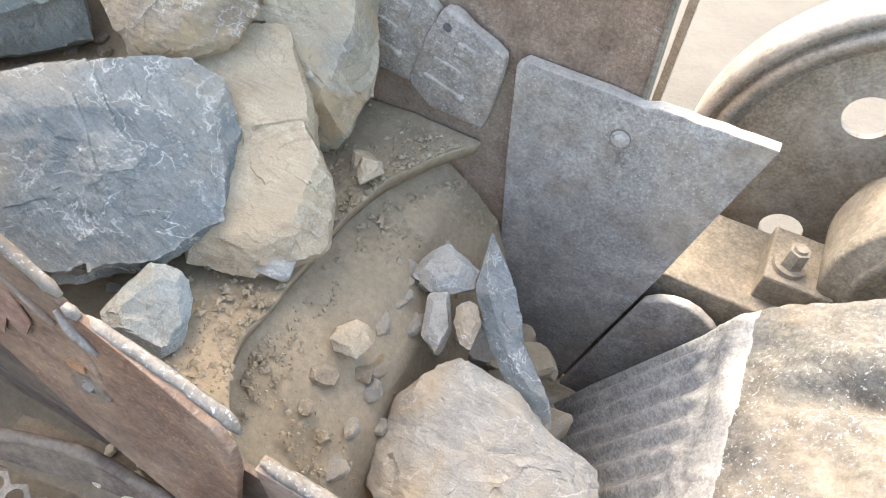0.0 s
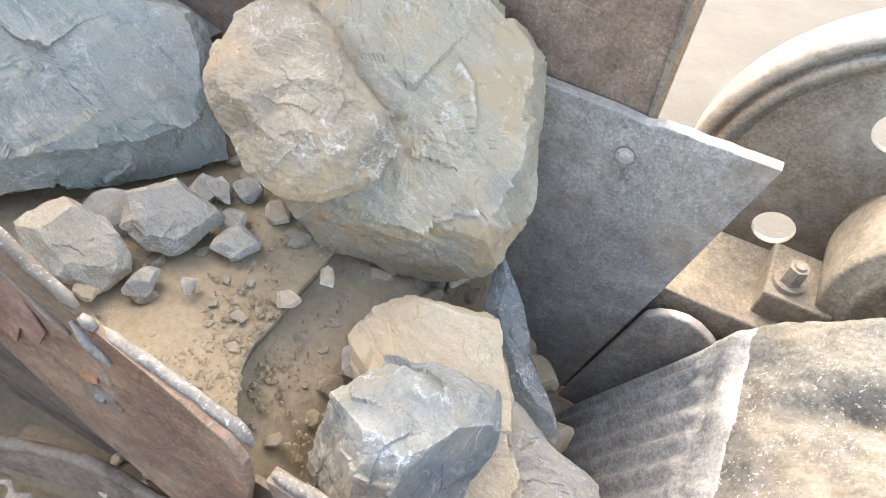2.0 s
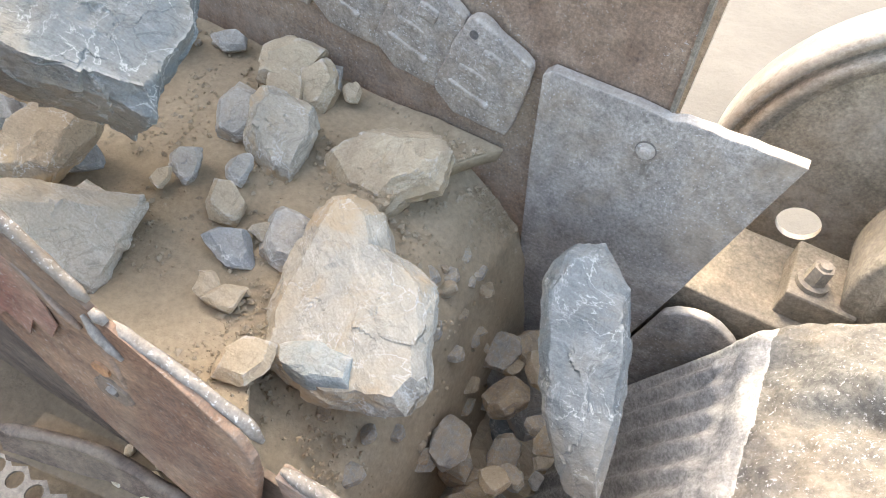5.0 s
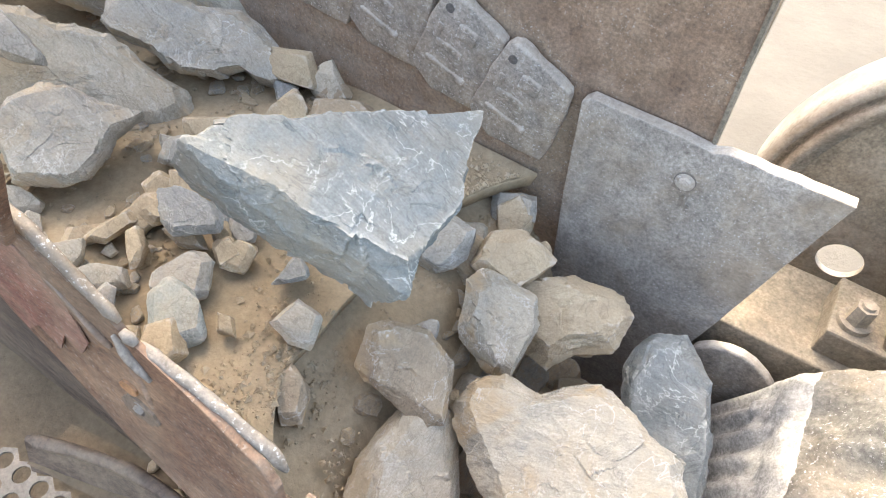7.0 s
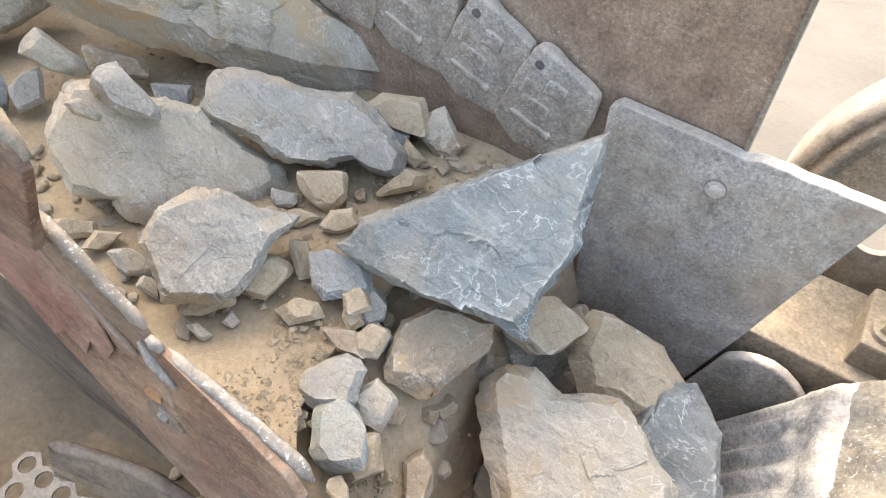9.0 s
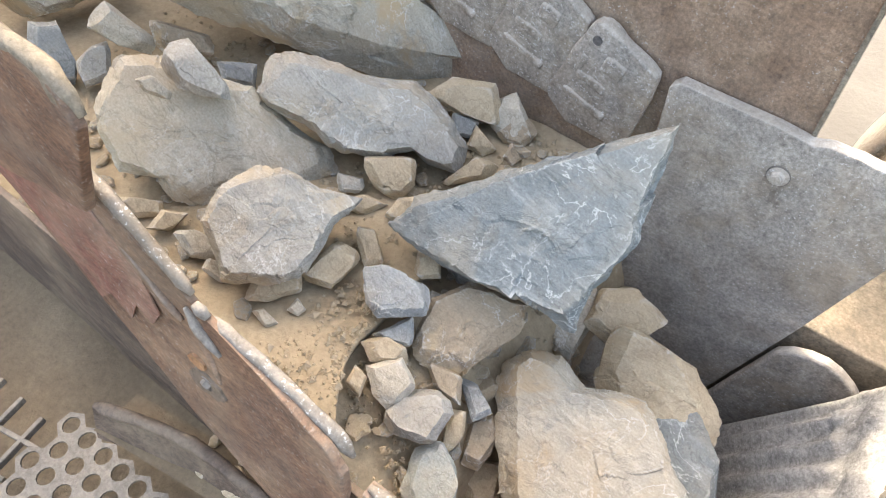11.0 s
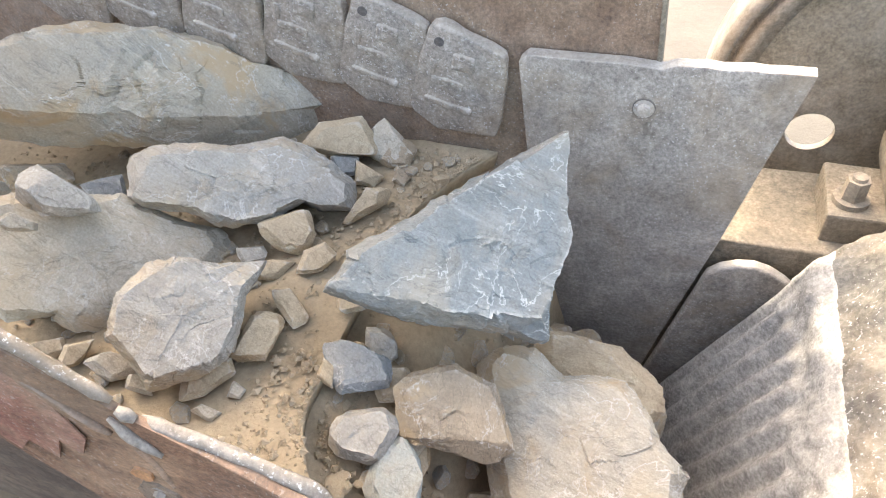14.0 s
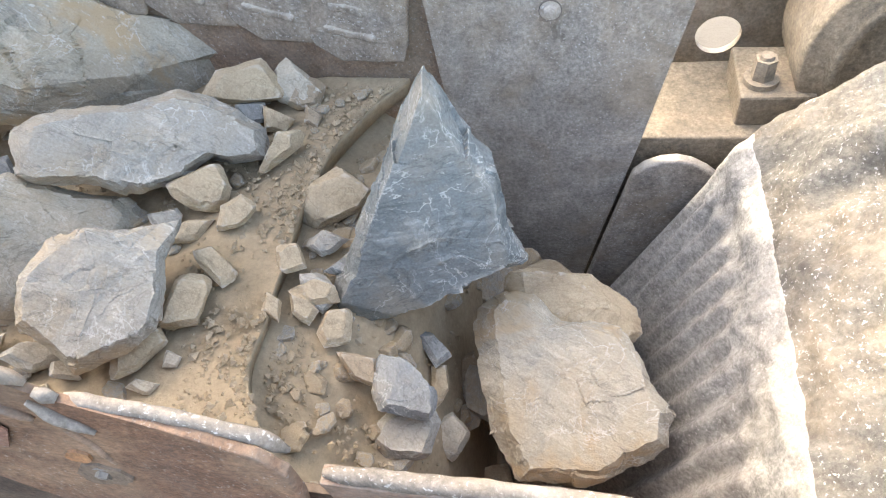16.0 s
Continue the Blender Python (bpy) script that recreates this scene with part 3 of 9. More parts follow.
def build_platform():
    """A perforated walkway on which one stands, and a bar grating beside it."""
    z = -0.62
    top = empty("platform", Matrix.Translation((0, 0, z)), "dusty perforated steel walkway plate with round holes", "walkway", kind="structure")
    pitch, r = 0.062, 0.021
    bm = bmesh.new()
    nx, ny = 40, 14
    for i in range(nx):
        for j in range(ny):
            cx = -0.78 + i * pitch + (j % 2) * pitch / 2
            cy = -1.27 - j * pitch * 0.866
            hex_ = [Vector((cx + pitch / 1.732 * math.cos(radians(90 + 60 * k)), cy + pitch / 1.732 * math.sin(radians(90 + 60 * k)), 0)) for k in range(6)]
            outer = [bm.verts.new(hex_[k // 2] if k % 2 == 0 else (hex_[k // 2] + hex_[(k // 2 + 1) % 6]) / 2) for k in range(12)]
            inner = [bm.verts.new((cx + r * math.cos(radians(90 + 30 * k)), cy + r * math.sin(radians(90 + 30 * k)), 0)) for k in range(12)]
            low = [bm.verts.new((v.co.x, v.co.y, -0.006)) for v in inner]
            for k in range(12):
                k2 = (k + 1) % 12
                bm.faces.new((outer[k], outer[k2], inner[k2], inner[k]))
                bm.faces.new((inner[k], inner[k2], low[k2], low[k]))
    bmesh.ops.remove_doubles(bm, verts=bm.verts, dist=0.0005)
    part("perforated_plate", bm, PLATFORM, top)
    grate = empty("grating", Matrix.Translation((-0.84, -1.34, z - 0.02)), "dusty welded bar grating beside the walkway", "grating")
    for i in range(4):
        bm = box(-0.36, 0.04, -0.006, 0.006, -0.02, 0.0, 0.003)
        bm.transform(pose(0, -0.02 - i * 0.09, 0, 0, 0, 12))
        part("bar", bm, PLATFORM, grate)
    for i in range(5):
        bm = box(-0.006, 0.006, -0.34, 0.04, -0.02, 0.001, 0.003)
        bm.transform(pose(-0.02 - i * 0.085, 0, 0, 0, 0, 10))
        part("bar", bm, PLATFORM, grate)
    # added sheet: keeps the sunlit ground from showing between wall and deck
    bm = box(-4.2, 1.8, -1.055, -1.04, -1.9, -0.36, 0.002)
    for v in bm.verts:
        v.co.z += 0.0 if v.co.z < -1 else (0.36 if v.co.x < 0 else 0.0)
    tagged(mesh_object("skirt", bm, SHADERUST), "brown steel sheet added below the hopper wall to close off bright ground", "skirt", kind="structure")
    # dusty deck under it all, its shade put into the colour
    bm = bmesh.new()
    bmesh.ops.create_grid(bm, x_segments=70, y_segments=50, size=1)
    for v in bm.verts:
        v.co = Vector((-1.2 + v.co.x * 3.0, -2.0 + v.co.y * 0.97, -0.80))
        v.co.z += 0.02 * noise.fractal(v.co * 4, 1, 2, 5)
    tagged(mesh_object("deck", bm, DECK, True), "dusty deck below the walkway, shade put into its dark colour", "deck", kind="structure")


# ---- the frame, bearing and wheel beyond the far wall ----
def build_frame():
    frame_ = empty("crusher_frame", Matrix(), "dust-covered crusher frame with a ledge and bearing seat", "machine frame")
    bm = prism([(0.44, -0.545), (1.9, -0.545), (1.9, -1.6), (0.30, -1.6)], 0.04, 0.36, 0.006)
    part("ledge", roughen(bm, 0.005, 7, 0.06, 3), DUSTY, frame_, "ledge thick with pale dust", True)
    bm = prism([(0.49, -0.625), (0.52, -0.592), (0.56, -0.572), (0.60, -0.566), (0.64, -0.576), (0.685, -0.605), (0.74, -0.66), (0.80, -0.74), (0.80, -1.4), (0.325, -1.4)], -0.026, 0.008, 0.009, 3)
    part("side_liner", bm, MANGANESE, frame_, "grey lower side liner")
    bm = box(0.745, 0.93, 0.088, 0.30, -0.55, -0.45, 0.008)
    part("bearing_foot", roughen(bm, 0.003, 10, 0.05, 5), DUSTY, frame_)
    hexagon_bolt("frame_bolt", Matrix.Translation((0.80, 0.15, -0.45)), 0.030, 0.075, DUSTY, frame_, "large dusty hexagon bolt")
    # bearing housing, axis across the crusher
    house = lathe([(0.0, 0.06), (0.10, 0.06), (0.10, 0.09), (0.20, 0.09), (0.215, 0.075), (0.235, 0.075), (0.24, 0.10), (0.285, 0.105), (0.295, 0.115), (0.295, 0.34), (0.0, 0.34)], 72)
    house.transform(Matrix.Translation((1.16, 0, -0.36)))
    part("bearing_housing", house, DUSTY, frame_, "round dusty bearing housing", True)


def build_shade_roof():
    # added out of view: shades the frame's ledge, leaves a sunlit patch beside the cheek
    bm = box(-0.22, 0.25, 0.84, 1.50, 0.95, 0.97, 0.002)
    for v in bm.verts:
        v.co.z += 0.008 * math.sin(v.co.x * 30)
    roof = tagged(mesh_object("roof", bm, WHEEL), "unseen roof sheet on posts, added to shade the frame's ledge", "roof", kind="structure")
    for x in (-0.19, 0.22):
        part("post", box(x - 0.02, x + 0.02, 1.44, 1.48, -1.96, 0.945, 0.003), WHEEL, roof, "slim steel post of the added roof")


AXLE = (1.07, 0.50, -0.45)


def build_wheel():
    top = empty("flywheel", Matrix.Translation(AXLE), "large spinning flywheel with a bright rim and round holes", "flywheel")
    rim = lathe([(0.545, 0.05), (0.548, 0.035), (0.575, 0.03), (0.580, 0.0), (0.612, -0.004), (0.616, 0.03), (0.632, 0.032), (0.636, 0.0), (0.665, 0.0), (0.668, 0.16), (0.625, 0.172), (0.56, 0.172), (0.545, 0.13), (0.545, 0.05)], 144)
    part("rim", rim, RIM, top, "bright worn rim", True)
    # web with six holes
    bm = bmesh.new()
    n, hole_r, hole_d = 4, 0.068, 0.345
    for side, y in ((0, 0.05), (1, 0.075)):
        for s in range(n):
            mid = 2 * math.pi * s / n
            cx, cz = hole_d * math.cos(mid), hole_d * math.sin(mid)
            m_ = 32
            inner, outer = [], []
            turns = [2 * math.pi * k / m_ for k in range(m_)]
            for r in (0.10, 0.545):
                for side_ in (-1, 1):
                    e = mid + side_ * math.pi / n
                    turns.append(math.atan2(r * math.sin(e) - cz, r * math.cos(e) - cx) % (2 * math.pi))
            turns.sort()
            m_ = len(turns)
            for a in turns:
                inner.append(bm.verts.new((cx + hole_r * math.cos(a), y, cz + hole_r * math.sin(a))))
                # the cell's edge: a sector of the ring between 0.1 and 0.54
                d = Vector((math.cos(a), math.sin(a)))
                best = None
                lo, hi = 0.0, 1.2
                for _ in range(24):
                    t = (lo + hi) / 2
                    px, pz = cx + d.x * t, cz + d.y * t
                    r = math.hypot(px, pz)
                    da = abs((math.atan2(pz, px) - mid + math.pi) % (2 * math.pi) - math.pi)
                    inside = 0.10 < r < 0.545 and da < math.pi / n
                    lo, hi = (t, hi) if inside else (lo, t)
                outer.append(bm.verts.new((cx + d.x * lo, y, cz + d.y * lo)))
            for k in range(m_):
                bm.faces.new((inner[k], inner[(k + 1) % m_], outer[(k + 1) % m_], outer[k]))
            if side == 0:
                back = [bm.verts.new((v.co.x, 0.075, v.co.z)) for v in inner]
                for k in range(m_):
                    bm.faces.new((inner[k], inner[(k + 1) % m_], back[(k + 1) % m_], back[k]))
    bmesh.ops.remove_doubles(bm, verts=bm.verts, dist=0.0004)
    part("web", bm, WHEEL, top, "dusty brown web plate with round holes")
    hub = lathe([(0.0, -0.02), (0.10, -0.02), (0.13, 0.0), (0.14, 0.05), (0.14, 0.12), (0.0, 0.12)], 48)
    part("hub", hub, WHEEL, top, "", True)
    return top


# ---- the swing jaw ----
def build_jaw():
    prof = [(0.34, -1.35), (0.45, -1.06), (0.545, -0.84), (0.63, -0.64), (0.69, -0.50), (0.715, -0.435), (0.745, -0.395), (0.79, -0.35), (0.85, -0.29), (0.92, -0.225),
            (1.0, -0.15), (1.1, -0.06), (1.25, 0.03), (1.42, 0.05), (1.6, -0.02), (1.7, -0.2), (1.72, -0.6), (1.4, -1.0), (0.8, -1.35)]
    y0, y1, ny = -1.02, -0.065, 150
    fine = []
    for a, b in zip(prof, prof[1:]):
        n = max(3, int(math.hypot(b[0] - a[0], b[1] - a[1]) / 0.012)) if a[0] < 1.3 and b[1] > -1.2 else 4
        fine += [(a[0] + (b[0] - a[0]) * i / n, a[1] + (b[1] - a[1]) * i / n) for i in range(n)]
    fine.append(prof[-1])
    bm = bmesh.new()
    rows_ = []
    for j in range(ny + 1):
        y = y0 + (y1 - y0) * j / ny
        line = []
        round_end = 0.035 * max(0.0, 1 - min(j, ny - j) / 7.0) ** 2
        for i, (x, z) in enumerate(fine):
            a, b = fine[max(i - 1, 0)], fine[min(i + 1, len(fine) - 1)]
            nx, nz = -(b[1] - a[1]), b[0] - a[0]
            ln = math.hypot(nx, nz)
            nx, nz = nx / ln, nz / ln
            d = -round_end
            front = max(0.0, min(1.0, (-0.49 - z) / 0.10)) if x < 0.75 else 0.0
            d += front * 0.014 * (math.cos(2 * math.pi * (y + 0.006 * noise.noise(Vector((x * 5, y * 9, z * 5)))) / 0.078) - 1)
            if z > -0.56 and x < 1.35:
                p = Vector((x, y, z))
                d += 0.014 * noise.fractal(p * 3.2, 1.0, 2.0, 3) + 0.012 * noise.fractal(p * 13, 0.6, 2.1, 6)
                # a hollow in the top, beside a raised lug
                d -= 0.055 * math.exp(-((x - 0.93) / 0.10) ** 2 - ((y + 0.355) / 0.035) ** 2)
                d += 0.035 * math.exp(-((x - 0.93) / 0.13) ** 2 - ((y + 0.27) / 0.05) ** 2)
            line.append(bm.verts.new((x + nx * d, y, z + nz * d)))
        rows_.append(line)
    split = next(i for i, q in enumerate(fine) if q[1] > -0.405)
    teeth = bmesh.new()
    plate = [[teeth.verts.new(v.co) for v in line[:split + 1]] for line in rows_]
    backing = [[teeth.verts.new(v.co + Vector((0.05, 0, -0.02))) for v in line[:split + 1]] for line in rows_]
    for a, b in zip(rows_, rows_[1:]):
        for i in range(split, len(fine) - 1):
            bm.faces.new((a[i], a[i + 1], b[i + 1], b[i]))
    for a, b in zip(plate, plate[1:]):
        for i in range(split):
            teeth.faces.new((a[i], a[i + 1], b[i + 1], b[i]))
    for j in range(ny):
        teeth.faces.new((plate[j][split], plate[j + 1][split], backing[j + 1][split], backing[j][split]))
    for end in (0, ny):
        for i in range(split):
            teeth.faces.new((plate[end][i], plate[end][i + 1], backing[end][i + 1], backing[end][i]))
    for end in (0, ny):
        bm.faces.new(rows_[end][split:])
    bmesh.ops.delete(bm, geom=[v for v in bm.verts if not v.link_faces], context="VERTS")
    jaw = empty("swing_jaw", Matrix(), "massive swing jaw, dusty rounded top and ribbed crushing face", "crusher jaw")
    part("jaw_body", bm, JAWSTEEL, jaw, "pale dusty cast body", True)
    part("jaw_plate", teeth, TOOTH, jaw, "grey ribbed crushing plate", True)
    return jaw


# ---- stones ----
def stone_mesh(name, outline, depth, seed, level, cuts, cap=0.62, face=()):
    """A broken stone: an outline in x and y with a faceted front and back, chipped by flat cuts and roughened."""
    rnd = random.Random(seed)
    n = len(outline)
    size = sum(math.hypot(*p) for p in outline) / n
    h = size * depth
    rise = h * (0.50 - 0.36 * max(0.0, (cap - 0.6) / 0.4))

    def ring(scale, z, sx=0.0, sy=0.0, wob=0.0):
        return [Vector((x * scale + sx, y * scale + sy, z + rnd.uniform(-wob, wob))) for x, y in outline]

    slack = 1.0 - cap
    sx, sy = rnd.uniform(-0.4, 0.4) * size * slack, rnd.uniform(0.0, 0.7) * size * slack
    rings = [ring(cap, rise, sx, sy, h * 0.2 * slack), ring(1.0, 0.0, 0, 0, h * 0.10), ring(0.97, -h * 0.5, 0, 0, h * 0.08), ring(0.66, -h, 0, 0, h * 0.06)]
    if face:                                                 # a broad front face with corners of its own
        rise = h * 0.35
        rings[0] = [Vector((x, y, rise)) for x, y in face]
        sx, sy = sum(p[0] for p in face) / n, sum(p[1] for p in face) / n
        rings[3] = ring(0.86, -h, 0, 0, h * 0.06)
    pts, tris = [], []
    for r in rings:
        pts += r
    pts += [Vector((sx, sy, rise * (1.12 if face else 1.05))), Vector((0, 0, -h * 1.05))]
    for k in range(3):
        for i in range(n):
            a, b = k * n + i, k * n + (i + 1) % n
            tris += [(a, b, b + n), (a, b + n, a + n)]
    tris += [(4 * n, (i + 1) % n, i) for i in range(n)] + [(4 * n + 1, 3 * n + i, 3 * n + (i + 1) % n) for i in range(n)]
    for _ in range(level):
        seen, more = {}, []

        def middle(a, b):
            key = (min(a, b), max(a, b))
            if key not in seen:
                seen[key] = len(pts)
                pts.append((pts[a] + pts[b]) / 2)
            return seen[key]

        for a, b, c in tris:
            ab, bc, ca = middle(a, b), middle(b, c), middle(c, a)
            more += [(a, ab, ca), (ab, b, bc), (ca, bc, c), (ab, bc, ca)]
        tris = more
    off = Vector((seed * 1.37, seed * 0.71, seed * 2.03))
    q = np.array([p + p.normalized() * size * 0.035 * noise.fractal(p / size * 1.5 + off, 1.0, 2.0, 2) for p in pts])
    wave = np.array([noise.noise(p / size * 2.5 + off) for p in pts])

    def direction(lift=0.6):
        d = np.array([rnd.gauss(0, 1), rnd.gauss(0, 1), rnd.gauss(lift, 0.8)])
        return d / np.linalg.norm(d)

    # broad facets on the face and the back, then flat cuts, then chips off the corners
    if level > 3 and not face:
        for c_ in range(3 + cuts // 3):
            d = np.array([rnd.gauss(0, 0.6), rnd.gauss(0, 0.6), 1.0 if c_ % 3 else -1.0])
            d /= np.linalg.norm(d)
            over = q @ d - np.max(q @ d) * rnd.uniform(0.74, 0.92) - 0.012 * size * wave
            q = q - np.where(over > 0, over * 0.97, 0)[:, None] * d
    for c_ in range(cuts if level > 3 else cuts + 3):
        d = direction() if level > 3 else direction(0.2)
        deep = (0.90, 0.97) if level > 3 else (0.68, 0.92)
        reach = np.max(q @ d) * (rnd.uniform(*deep) if c_ < cuts // (3 if level > 3 else 1) else rnd.uniform(0.93, 0.99))
        over = q @ d - reach - 0.012 * size * wave
        q = q - np.where(over > 0, over * 0.95, 0)[:, None] * d
    # steps where the stone split along its layers, then ridged roughness
    layer = Vector((rnd.uniform(-0.3, 0.4), rnd.uniform(0.5, 1.0), rnd.uniform(-0.2, 0.5))).normalized()
    out = []
    for v in q:
        v = Vector(v)
        u = v / size
        way = v.normalized()
        saw = (u.dot(layer) * 3.6 + 1.1 * noise.noise(u * 1.7 + off)) % 1.0
        ridge = 1.0 - abs(noise.noise(u * 4.2 + off)) * 2.0
        rough = noise.fractal(u * 7.5 + off, 0.75, 2.15, 6)
        w = u * (2.3 if level > 3 else 1.7) + off + Vector((0.35, 0.35, 0.35)) * noise.noise(u * 3.0 - off)
        spots = noise.voronoi(w)[1]
        break_ = (w - spots[0]).dot(noise.noise_vector(spots[0] * 5.3))
        amount = 0.085 * break_ * (1.0 if level > 2 else 0.5) + (0.045 if level > 3 else 0.02) * (saw - 0.5) * max(0.0, noise.noise(u * 1.2 - off) + 0.15) + 0.018 * ridge * max(0.0, noise.noise(u * 1.6 + off * 2)) * 2 + (0.019 if level > 3 else 0.012) * rough
        out.append(v + way * size * amount)
    me = bpy.data.meshes.new(name)
    me.from_pydata(out, [], tris)
    me.update()
    bm = bmesh.new()
    bm.from_mesh(me)
    bmesh.ops.recalc_face_normals(bm, faces=bm.faces)
    bm.to_mesh(me)
    bm.free()
    for poly in me.polygons:
        poly.use_smooth = True
    me.set_sharp_from_angle(angle=radians(24))
    return me


